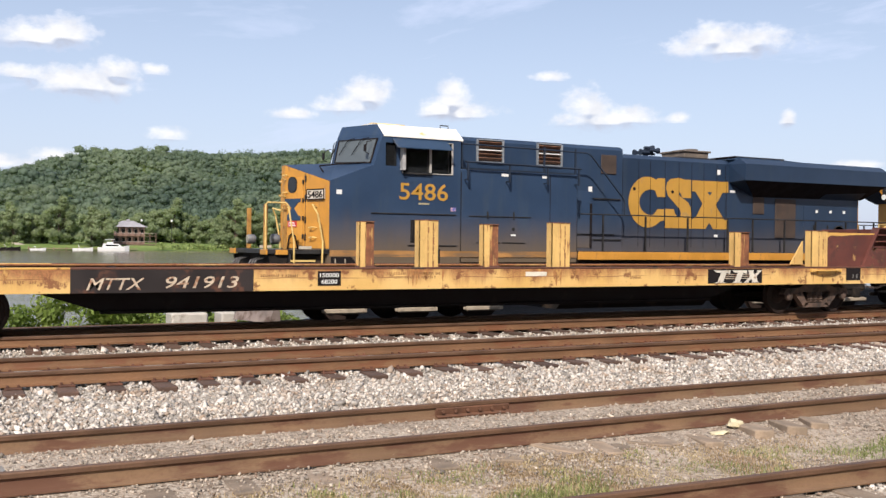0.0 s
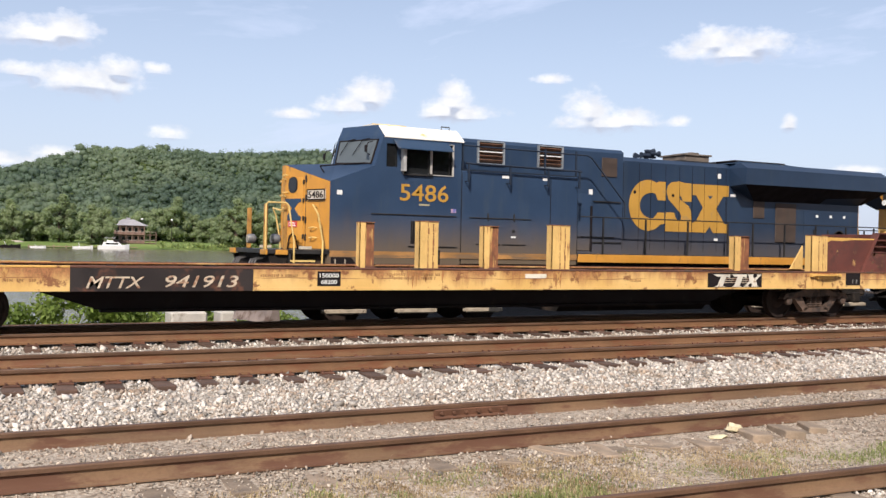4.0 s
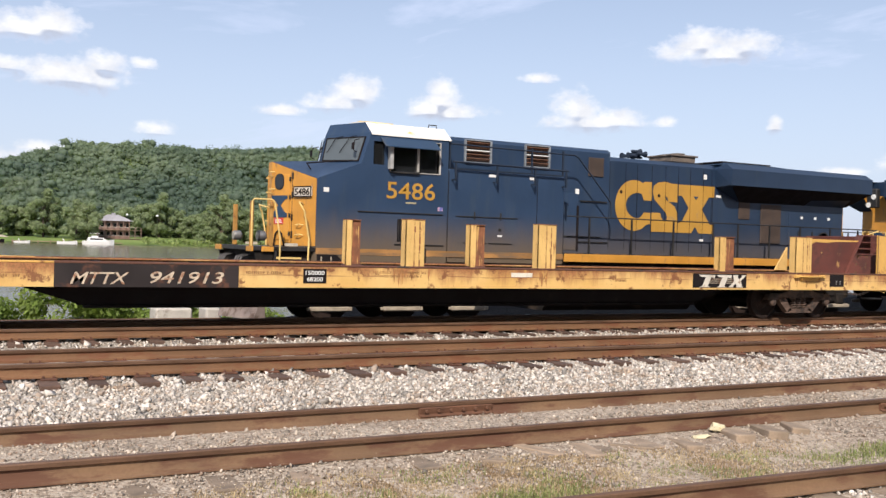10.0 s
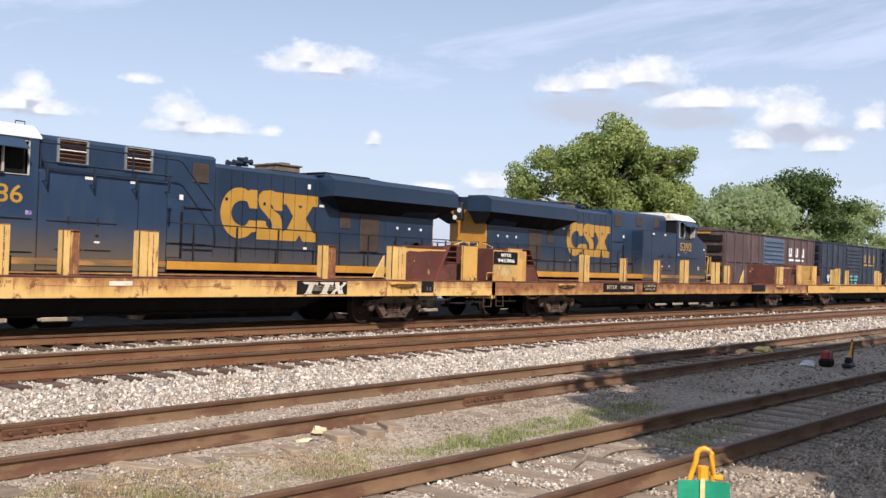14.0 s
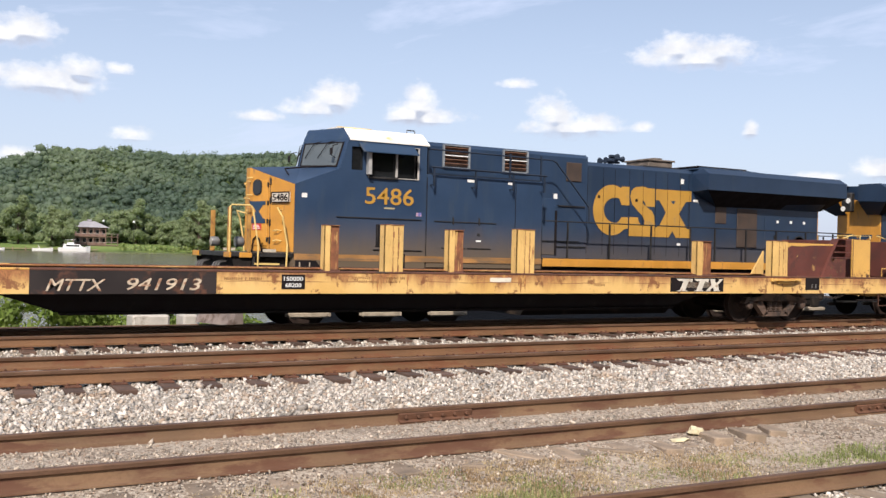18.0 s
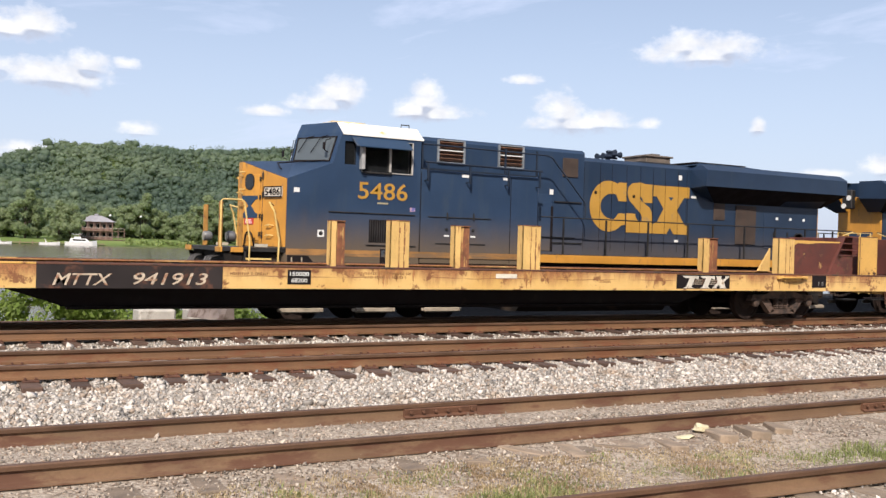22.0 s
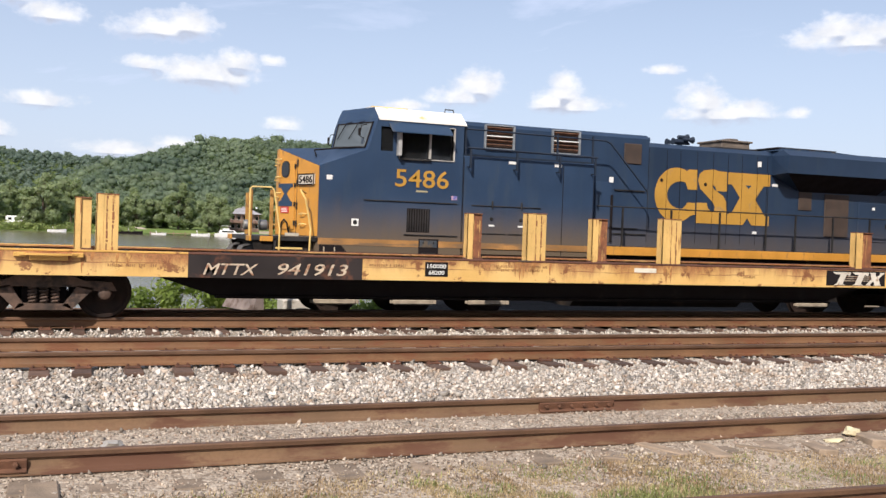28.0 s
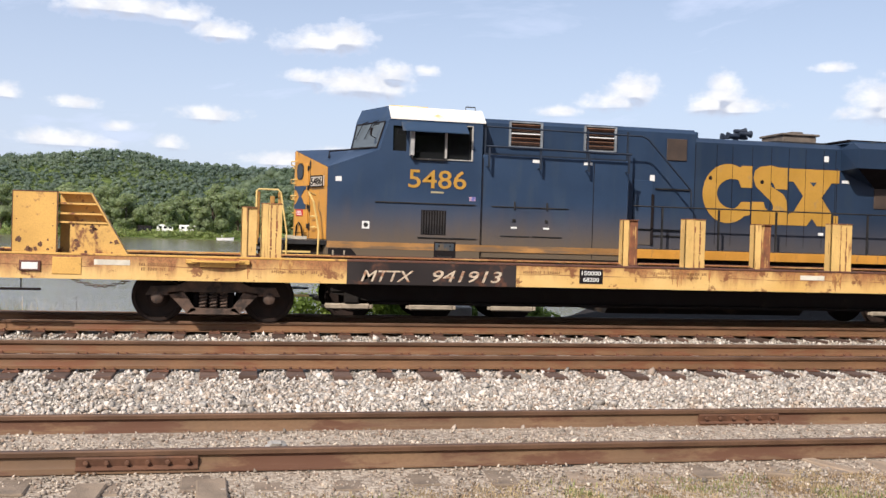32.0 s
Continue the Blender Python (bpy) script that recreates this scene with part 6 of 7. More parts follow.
sign_text("marking", "941366", 0.11, -1.465, 1.67, 0.85, 0.11, LABEL_WHITE, car_second, -1, 0.004)
part("end_panel", Shape().box(-0.02, 1.62, -1.44, -1.38, 1.12, 2.02, 0.01), CAR_YELLOW, car_second, "yellow corner plate with peeling graffiti")

for x0, x1 in ((6.35, 8.6), (9.2, 10.3), (19.6, 21.2)):
    part("marking_panel", Shape().box(x0, x1, -1.42, -1.40, 0.80, 1.12), BLACK, car_second, "worn black panel on the rusty sill")
sign_text("marking", "MTTX", 6.6, -1.424, 0.90, 0.7, 0.13, STENCIL, car_second, -1, 0.003)
sign_text("marking", "941366", 7.55, -1.424, 0.90, 0.9, 0.13, STENCIL, car_second, -1, 0.003)
part("text_line", stencil_row(9.3, 10.2, 0.98, 0.08, -1.424, 3), STENCIL, car_second, "unreadable stencil figures")
part("text_line", stencil_row(9.3, 10.2, 0.86, 0.08, -1.424, 4), STENCIL, car_second, "unreadable stencil figures")
scrawl = Shape()
rng_scrawl = random.Random(12)
for k in range(9):
    x, z = 0.02 + k * 0.09, 1.25 + rng_scrawl.uniform(0, 0.3)
    scrawl.prism([(x, z), (x + 0.04, z), (x + rng_scrawl.uniform(0.02, 0.2), z + rng_scrawl.uniform(0.12, 0.3)), (x + rng_scrawl.uniform(-0.1, 0.05), z + 0.15)], -1.443, -1.446 - 0.0004 * k, "y")
part("graffiti", scrawl, material("spray_pale", (0.44, 0.36, 0.19), 0.6, bump=0), car_second, "faded pale sprayed strokes")

# ---- box cars ----
BROWN_BOX = material("boxcar_brown", (0.085, 0.055, 0.055), 0.7, vary=0.2, scale=0.8, bump=0.05, stain=(0.13, 0.09, 0.08), stain_amount=0.4, stain_scale=1.0, stain_stretch=(2, 2, 0.4))
NAVY_BOX = material("boxcar_navy", (0.022, 0.03, 0.05), 0.6, vary=0.2, scale=0.8, bump=0.05, stain=(0.04, 0.05, 0.07), stain_amount=0.4)
DOOR_BLUE = material("door_blue", (0.07, 0.11, 0.17), 0.6, vary=0.15, scale=2, bump=0.05, stain=(0.2, 0.22, 0.25), stain_amount=0.3)


def boxcar(label, wall, door, mark, graffiti):
    car = thing("box_car", pose(0, 0, 0), label, "box car", "box cars")
    L, W = 14.2, 1.45

    def P(name, sh, mat, lab="", par=None):
        return part(name, sh, mat, par or car, lab)

    P("body", Shape().box(0, L, -W, W, 1.05, 4.2, 0.02), wall)
    P("roof", Shape().prism([(-1.52, 4.18), (1.52, 4.18), (1.52, 4.22), (0.0, 4.40), (-1.52, 4.22)], -0.05, L + 0.05, "x"), wall)
    for s in (-1, 1):
        for k in range(13):
            x = 0.1 + k * (L - 0.2) / 12
            if 5.2 < x < 9.0:
                continue
            P("side_post", Shape().box(x - 0.06, x + 0.06, s * W, s * (W + 0.07), 1.05, 4.15, 0.01), wall)
        P("side_rail", Shape().box(0, L, s * W, s * (W + 0.05), 2.55, 2.62), wall)
        P("side_rail", Shape().box(0, L, s * W, s * (W + 0.08), 1.02, 1.18), wall)
        d = P("door", Shape().box(5.4, 8.6, s * W, s * (W + 0.06), 1.2, 4.05, 0.01), door, "ribbed sliding door")
        for k in range(11):
            z = 1.35 + k * 0.245
            P("rib", Shape().box(5.5, 8.5, s * (W + 0.06), s * (W + 0.12), z, z + 0.09, 0.015), door, "", d)
    for e, x in ((0, 0.0), (1, L)):
        d = -1 if e == 0 else 1
        for k in range(5):
            z = 1.45 + k * 0.55
            P("end_rib", Shape().prism([(-1.3, z), (1.3, z), (1.3, z + 0.3), (-1.3, z + 0.3)], x, x + d * 0.09, "x"), BLACK if e == 0 else wall)
        P("coupler", Shape().box(x, x + d * 0.8, -0.13, 0.13, 0.8, 1.02, 0.03), TRUCK)
        tr = freight_truck(car, 2.0 if e == 0 else L - 2.0)
    P("underframe", Shape().box(0.2, L - 0.2, -0.4, 0.4, 0.7, 1.05), UNDER)
    tick = 9.6
    for k in range(3):
        P("mark_bar", Shape().prism([(tick + k * 1.1, 3.05), (tick + k * 1.1 + 0.55, 3.05), (tick + k * 1.1 + 0.55, 3.6), (tick + k * 1.1 + 0.35, 3.6), (tick + k * 1.1 + 0.35, 3.2), (tick + k * 1.1 + 0.2, 3.2), (tick + k * 1.1 + 0.2, 3.6), (tick + k * 1.1, 3.6)], -W - 0.012, -W - 0.004, "y"), mark, "large unreadable mark")
    P("mark_bar", Shape().box(tick, tick + 2.7, -W - 0.012, -W - 0.004, 2.8, 2.92), mark, "unreadable line of lettering")
    P("end_mark", Shape().box(-0.012, -0.1, -0.6, 0.7, 4.02, 4.12), LOGO, "short line of yellow lettering")
    rng = random.Random(len(label))
    for x, w in graffiti:
        sh = Shape()
        for k in range(16):
            a, z = x + rng.uniform(0, w), 1.35 + rng.uniform(0, 0.5)
            sh.prism([(a, z), (a + 0.07, z), (a + rng.uniform(-0.2, 0.3), z + rng.uniform(0.35, 0.7)), (a + rng.uniform(-0.3, 0.1), z + 0.3)], -W - 0.084, -W - 0.09 - 0.001 * k, "y")
        P("graffiti", sh, material("spray_" + ("white" if w > 2 else "teal"), (0.6, 0.62, 0.66) if w > 2 else (0.15, 0.42, 0.42), 0.5, bump=0), "loose sprayed graffiti strokes")
    return car


box_brown = boxcar("brown box car with a blue-grey ribbed door", BROWN_BOX, DOOR_BLUE, LABEL_WHITE, [(3.0, 2.4)])
box_brown.matrix_world = pose(49.7, Y_E, RZ_E)
box_navy = boxcar("dark navy box car with yellow marks and sprayed graffiti", NAVY_BOX, NAVY_BOX, LOGO, [(1.2, 2.2), (6.0, 1.8)])
box_navy.matrix_world = pose(65.4, Y_E, RZ_E)
box_third = boxcar("dark navy box car with yellow marks and sprayed graffiti", NAVY_BOX, NAVY_BOX, LOGO, [(2.0, 1.9)])
box_third.matrix_world = pose(81.1, Y_E, RZ_E)

# ---- trees, far bank, hills ----
def quick_mesh(name, v, tri, mat):
    me = bpy.data.meshes.new(name)
    me.vertices.add(len(v))
    me.vertices.foreach_set("co", np.asarray(v, np.float32).reshape(-1))
    sets = tri if isinstance(tri, list) else [tri]
    corner = np.concatenate([t.reshape(-1) for t in sets])
    size = np.concatenate([np.full(len(t), t.shape[1]) for t in sets])
    me.loops.add(len(corner))
    me.loops.foreach_set("vertex_index", corner.astype(np.int32))
    me.polygons.add(len(size))
    me.polygons.foreach_set("loop_start", (np.cumsum(size) - size).astype(np.int32))
    me.update(calc_edges=True)
    me.materials.append(mat)
    return me


def leaf_cloud(centers, radii, count, size, rng, stray=1.3):
    """Leaf quads strewn through round clumps, thicker towards their skins."""
    pick = rng.choice(len(centers), count, p=radii ** 2 / np.sum(radii ** 2))
    d = rng.normal(size=(count, 3))
    d /= np.linalg.norm(d, axis=1)[:, None]
    pos = centers[pick] + d * (radii[pick] * rng.uniform(0.42, stray, count) ** 0.7)[:, None] * np.array([1, 1, 0.8])
    nrm = d + rng.normal(size=(count, 3)) * 0.5
    nrm /= np.linalg.norm(nrm, axis=1)[:, None]
    a = np.cross(nrm, rng.normal(size=(count, 3)))
    a /= np.linalg.norm(a, axis=1)[:, None]
    b = np.cross(nrm, a)
    s = size * rng.uniform(0.6, 1.35, count)[:, None]
    v = np.stack([pos - a * s, pos - b * s * 0.55, pos + a * s, pos + b * s * 0.55], 1).reshape(-1, 3)
    return v, np.arange(count * 4).reshape(-1, 4)


ICO_G = (1 + 5 ** 0.5) / 2
ICO_V = [(-1, ICO_G, 0), (1, ICO_G, 0), (-1, -ICO_G, 0), (1, -ICO_G, 0), (0, -1, ICO_G), (0, 1, ICO_G), (0, -1, -ICO_G), (0, 1, -ICO_G), (ICO_G, 0, -1), (ICO_G, 0, 1), (-ICO_G, 0, -1), (-ICO_G, 0, 1)]
ICO_F = [(0, 11, 5), (0, 5, 1), (0, 1, 7), (0, 7, 10), (0, 10, 11), (1, 5, 9), (5, 11, 4), (11, 10, 2), (10, 7, 6), (7, 1, 8), (3, 9, 4), (3, 4, 2), (3, 2, 6), (3, 6, 8), (3, 8, 9), (4, 9, 5), (2, 4, 11), (6, 2, 10), (8, 6, 7), (9, 8, 1)]


def cores(centers, radii, rng):
    """Rough leafy masses inside the clumps."""
    n = len(centers)
    v = np.array(ICO_V, float)[None] / 1.9 * (1 + rng.uniform(-0.3, 0.3, (n, 12, 1))) * np.array([1, 1, 0.8]) * radii[:, None, None] + centers[:, None]
    return v.reshape(-1, 3), (np.array(ICO_F)[None] + (np.arange(n) * 12)[:, None, None]).reshape(-1, 3)


def tree(height, spread, seed, leaves, leaf_size, mat, trunk_share=0.35, clumps=34, label="", category="tree", group="", core=0.55, lobes=None):
    rng = np.random.default_rng(seed)
    ob = thing("tree", pose(0, 0, 0), label, category, group)
    tr = Shape()
    top = height * 0.75
    tr.tube([(0, 0, -0.3), (0.02 * height * rng.normal(), 0.02 * height * rng.normal(), height * 0.3), (0.03 * height * rng.normal(), 0, top)], height * 0.026, 8, height * 0.008)
    ca, cz = rng.uniform(0, math.tau, clumps), rng.uniform(0, 1, clumps)
    z = height * (trunk_share + (0.93 - trunk_share) * cz)
    reach = spread * np.sin(np.pi * (0.16 + 0.80 * cz)) ** 0.75 * rng.uniform(0.35, 1.0, clumps)
    centers = np.stack([reach * np.cos(ca), reach * np.sin(ca), z], 1)
    radii = spread * rng.uniform(0.17, 0.33, clumps)
    if lobes:  # crown gathered into a few large lobes: across, height, radius
        share = np.array([r for _, _, r in lobes])
        pick = rng.choice(len(lobes), clumps, p=share ** 2 / np.sum(share ** 2))
        way = rng.normal(size=(clumps, 3))
        way /= np.linalg.norm(way, axis=1)[:, None]
        heart = np.array([(a, 0.0, h) for a, h, _ in lobes])[pick]
        centers = heart + way * (share[pick] * rng.uniform(0.3, 0.8, clumps))[:, None] * np.array([1, 1.2, 0.9])
        radii = share[pick] * rng.uniform(0.22, 0.42, clumps)
    for c in centers[::2]:
        s = Vector((0, 0, max(height * 0.2, c[2] - height * 0.22)))
        tr.tube([s, s.lerp(Vector(c), 0.5) + Vector((0, 0, height * 0.02)), Vector(c)], height * 0.009, 5, height * 0.003)
    part("trunk", tr, BARK, ob)
    v, f = leaf_cloud(centers, radii, leaves, leaf_size, rng)
    cv, cf = cores(centers, radii * core, rng)
    v, f = np.concatenate([v, cv]), [f, cf + len(v)]
    crown = new("crown", quick_mesh("crown", v, f, mat))
    crown.parent = ob
    return ob


RIGHT = "trees behind the yard"
big_tree = tree(16.6, 9.0, 11, 80000, 0.17, LEAF, 0.12, 190, "broad bright green tree with an open airy crown", group=RIGHT, core=0.30,
                lobes=((-6.4, 10.6, 3.3), (-3.8, 12.2, 3.2), (-1.2, 11.6, 4.2), (1.6, 14.4, 3.9), (3.8, 13.2, 3.2), (6.2, 13.2, 2.6), (5.4, 9.4, 3.8), (1.4, 9.0, 4.4), (-2.4, 8.4, 3.8), (-5.4, 7.6, 3.0), (6.4, 6.6, 2.8)))
big_tree.matrix_world = pose(81.0, 46.3, -1.0, 0, 0, math.degrees(math.atan2(-81.0, 46.3)))
dark_tree = tree(20.0, 9.5, 12, 18000, 0.27, LEAF_DARK, 0.2, 46, "dark green dense tree", group=RIGHT)
dark_tree.matrix_world = pose(157.0, 53.0, -1.0)
for k, (x, y, h, r) in enumerate(((118, 48, 13, 8), (129, 52, 15, 7.5), (141, 54, 15, 7), (172, 52, 14, 7), (190, 55, 17, 8), (106, 50, 12, 6))):
    if k == 0:
        bushy = tree(h, r, 13, 11000, 0.26, LEAF_SHORE, 0.1, 44, "rounded light green tree beside the line", group=RIGHT)
        bushy.matrix_world = pose(x, y, -1.0)
    else:
        c = copy_thing(bushy, pose(x, y, -1.0, 0, 0, 70 * k))
        c.scale = (h / 13, h / 13, h / 13)


def wood(name, count, u0, u1, y0, y1, size, mat, label, seed, leaves=26, leaf=1.3):
    """Tree crowns on a hillside, each a ragged heap of leaf sprays."""
    rng = np.random.default_rng(seed)
    y = rng.uniform(y0, y1, count)
    x = rng.uniform(u0, u1, count) * y
    s = size * rng.lognormal(0, 0.25, count)
    base = np.array([(a, b, ground_z(a, b)) for a, b in zip(x, y)])
    k = 2
    off = rng.normal(size=(count, k, 3)) * np.array([0.2, 0.2, 0.14]) * s[:, None, None]
    off[:, :, 2] += s[:, None] * 0.62
    c = (base[:, None] + off).reshape(-1, 3)
    radii = np.repeat(s, k) * rng.uniform(0.32, 0.46, count * k)
    v, f = leaf_cloud(c, radii, count * leaves, leaf, rng, 1.05)
    cv, cf = cores(c[::k], radii[::k] * 0.75, rng)
    v, f = np.concatenate([v, cv]), [f, cf + len(v)]
    tagged(new(name, quick_mesh(name, v, f, mat)), label, "forest", kind="stuff")


# further ridge: more haze painted into the leaf colour, bluer and flatter
FOREST_FAR_HAZED = leaf_material("forest_far_leaf_hazed", (0.135, 0.185, 0.160), (0.200, 0.250, 0.190), 0.5, 0.012, 0.16)
wood("forest", 15000, -0.10, 0.50, 425, 900, 5.6, FOREST_HAZED, "wooded hillside of mixed green crowns across the river", 21, 26, 0.62)
wood("forest", 8000, -0.36, 0.12, 880, 1330, 6.5, FOREST_FAR_HAZED, "more distant wooded ridge", 23, 20, 0.9)
SHORE_TREES = "trees on the far bank"
kinds = [tree(15, 6.2, 31, 6500, 0.40, LEAF_SHORE, 0.10, 46, "full green tree on the far river bank", group=SHORE_TREES, core=0.8), tree(13, 5.6, 32, 6000, 0.40, LEAF_SHORE, 0.08, 42, "rounded green tree on the far river bank", group=SHORE_TREES, core=0.8),
         tree(16, 5.4, 33, 6500, 0.40, LEAF_SHORE, 0.10, 40, "tall green tree on the far river bank", group=SHORE_TREES, core=0.8)]
rng_shore = random.Random(5)
first = [True, True, True]
u = -0.34
while u < 0.62:
    y = 364 + rng_shore.uniform(0, 40)
    if 0.148 < u < 0.262:
        y = rng_shore.uniform(402, 430)
    k = rng_shore.randrange(3)
    m = pose(u * y, y, ground_z(u * y, y) - 0.5, 0, 0, rng_shore.uniform(0, 360))
    if first[k]:
        kinds[k].matrix_world, first[k] = m, False
    else:
        c = copy_thing(kinds[k], m)
        q = rng_shore.uniform(0.75, 1.25)
        c.scale = (q, q, q)
    u += rng_shore.uniform(0.006, 0.02)


def shore_brush(u0, u1, count, seed):
    rng = np.random.default_rng(seed)
    y = rng.uniform(360.5, 366, count)
    x = rng.uniform(u0, u1, count) * y
    c = np.stack([x, y, np.array([ground_z(a, b) for a, b in zip(x, y)]) + rng.uniform(0.2, 1.6, count)], 1)
    v, f = leaf_cloud(c, rng.uniform(0.8, 2.0, count), count * 26, 0.45, rng)
    tagged(new("shore_brush", quick_mesh("shore_brush", v, f, LEAF)), "low green brush along the far water's edge", "brush", kind="stuff")


shore_brush(-0.34, 0.06, 340, 71)
shore_brush(0.20, 0.62, 110, 72)

# ---- far bank: house, boats, vehicles ----
SIDING = material("house_siding", (0.22, 0.14, 0.11), 0.8, vary=0.15, scale=0.5, bump=0.1)
SHINGLE = material("house_roof", (0.30, 0.29, 0.30), 0.9, vary=0.15, scale=0.6, bump=0.1)
BOAT_WHITE = material("boat_white", (0.8, 0.8, 0.78), 0.3, vary=0.05, bump=0.0)
DOCK_WOOD = material("dock_wood", (0.25, 0.17, 0.12), 0.9, vary=0.25, scale=0.8, bump=0.1)


def far_house():
    h = thing("house", pose(65.5, 384, ground_z(65, 384) + 0.3), "two-storey brown house with grey hip roof and long porches", "house")
    part("wall", Shape().box(-6.2, 5.0, -3.5, 4.5, 0, 6.6), SIDING, h)
    r = Shape()
    r.add([(-7.2, -5.2, 6.5), (6.0, -5.2, 6.5), (6.0, 5.4, 6.5), (-7.2, 5.4, 6.5), (-2.4, 0, 8.9), (1.4, 0, 8.9)], [(0, 1, 5, 4), (1, 2, 5), (2, 3, 4, 5), (3, 0, 4), (3, 2, 1, 0)])
    roof = part("roof", r, SHINGLE, h, "grey hip roof")
    part("cupola", Shape().box(-1.2, 0.2, -0.7, 0.7, 8.5, 9.5, 0.1), SHINGLE, roof)
    for k in range(5):
        x = -5.6 + k * 2.3
        for z in (0.9, 4.1):
            w = part("window", Shape().box(x, x + 1.1, -3.56, -3.48, z, z + 1.5), GLASS, h, "dark window")
            part("window_frame", Shape().box(x - 0.12, x + 1.22, -3.53, -3.50, z - 0.12, z + 1.62), material("trim_tan", (0.36, 0.29, 0.24), 0.7, bump=0.05), w)
    for z in (0.05, 3.2):
        part("porch_deck", Shape().box(-6.8, 9.0 if z > 1 else 8.4, -5.6, -3.5, z - 0.15, z), DOCK_WOOD, h)
        part("porch_rail", Shape().box(-6.8, 9.0 if z > 1 else 8.4, -5.6, -5.5, z + 0.9, z + 1.05), material("porch_paint", (0.34, 0.29, 0.25), 0.7, bump=0.05), h)
    for k in range(8):
        x = -6.7 + k * 2.2
        part("porch_post", Shape().box(x, x + 0.22, -5.6, -5.4, -1.2, 6.5 if x < 6 else 4.2), SIDING, h)
    part("porch_skirt", Shape().box(-6.6, 8.6, -5.3, -4.9, -1.4, 0.0), SIDING, h)


far_house()


def motor_boat(x, y, length, label, cabin=True):
    b = thing("boat", pose(x, y, WATER_Z), label, "boat", "boats moored at the far bank")
    s = length / 10
    hull = Shape()
    sec = [(-5, 1.3, 1.2), (0, 1.5, 1.25), (3.4, 1.1, 1.5), (5, 0.05, 1.8)]
    v = []
    for px, w, top in sec:
        v += [(px * s, -w * s, top * s), (px * s, -w * 0.7 * s, -0.3 * s), (px * s, w * 0.7 * s, -0.3 * s), (px * s, w * s, top * s)]
    f = [(4 * i + k, 4 * i + k + 1, 4 * i + k + 5, 4 * i + k + 4) for i in range(3) for k in range(3)] + [(4 * i, 4 * i + 4, 4 * i + 7, 4 * i + 3) for i in range(3)] + [(0, 3, 2, 1), (12, 13, 14, 15)]
    hull.add(v, f)
    part("hull", hull, BOAT_WHITE, b, "white hull")
    if cabin:
        part("cabin", Shape().prism([(-3.6 * s, 1.2 * s), (2.6 * s, 1.3 * s), (1.4 * s, 2.3 * s), (-3.2 * s, 2.4 * s)], -1.05 * s, 1.05 * s, "y"), BOAT_WHITE, b)
        part("window", Shape().box(-2.8 * s, 1.3 * s, -1.09 * s, -1.04 * s, 1.55 * s, 2.05 * s), GLASS, b)
        part("bridge", Shape().box(-2.2 * s, -0.2 * s, -0.8 * s, 0.8 * s, 2.35 * s, 2.9 * s, 0.1 * s), BOAT_WHITE, b)
        part("canopy", Shape().box(-2.8 * s, 0.2 * s, -0.9 * s, 0.9 * s, 3.7 * s, 3.8 * s), BOAT_WHITE, b)
        for a in (-2.5, 0.0):
            part("canopy_post", Shape().box(a * s, (a + 0.08) * s, -0.8 * s, -0.72 * s, 2.4 * s, 3.7 * s), STEEL_DARK, b)
    else:
        part("windscreen", Shape().prism([(0.6 * s, 1.2 * s), (1.6 * s, 1.3 * s), (0.7 * s, 2.0 * s)], -0.9 * s, 0.9 * s, "y"), GLASS, b)
        part("mast_arch", Shape().tube([(-1.5 * s, -1.0 * s, 1.2 * s), (-2.2 * s, -0.9 * s, 2.9 * s), (-2.2 * s, 0.9 * s, 2.9 * s), (-1.5 * s, 1.0 * s, 1.2 * s)], 0.08 * s, 6), BOAT_WHITE, b)
    return b


motor_boat(55.5, 356, 10.5, "white cabin cruiser moored at a dock")
motor_boat(45.4, 357, 6.6, "white runabout moored at a dock", False)
motor_boat(31.0, 357, 5.0, "low white motor boat at the far bank", False)
motor_boat(-2.5, 355, 6.0, "white motor boat lying off the far bank", False)
for x, w in ((22.0, 7), (18.0, 6)):
    b = motor_boat(x, 356, w, "dark covered boat at the far bank", False)
    for o in b.children:
        if o.name.startswith("hull"):
            o.data.materials[0] = BLACK
dock = thing("dock", pose(0, 0, 0), "low brown wooden boat dock along the far bank", "dock")
for k in range(9):
    part("dock_deck", Shape().box(28 + k * 4, 31.9 + k * 4, 358.5, 360.5, WATER_Z + 0.55, WATER_Z + 0.75), DOCK_WOOD, dock)
    part("pile", Shape().tube([(28.2 + k * 4, 358.6, WATER_Z - 0.5), (28.2 + k * 4, 358.6, WATER_Z + 1.3)], 0.14, 6), DOCK_WOOD, dock)
ramp = Shape().prism([(26.0, 361), (28.5, 361), (24.0, 384), (21.5, 384)], 0.35, 0.42, "z")
tagged(solid("boat_ramp", Shape().add([(29.0, 359.5, -2.0), (32.5, 359.5, -2.0), (26.5, 380, 0.35), (23.5, 380, 0.35)], [(0, 1, 2, 3)]), material("ramp_concrete", (0.42, 0.36, 0.28), 0.9, vary=0.2, scale=0.3), "pale dirt boat ramp"), category="ramp", kind="structure")


def camper(x, y, length, label, mat):
    c = thing("camper", pose(x, y, ground_z(x, y)), label, "camper", "vehicles parked among the far trees")
    part("body", Shape().box(0, length, -1.2, 1.2, 0.6, 3.2, 0.25), mat, c)
    for k in range(3):
        part("window", Shape().box(0.8 + k * length / 3.4, 1.9 + k * length / 3.4, -1.23, -1.19, 1.7, 2.5), GLASS, c)
    for k in (0.25, 0.75):
        part("wheel", Shape().disc((length * k, -1.1, 0.42), "y", [(-0.12, 0.2), (-0.12, 0.42), (0.12, 0.42), (0.12, 0.2)], 14), BLACK, c)


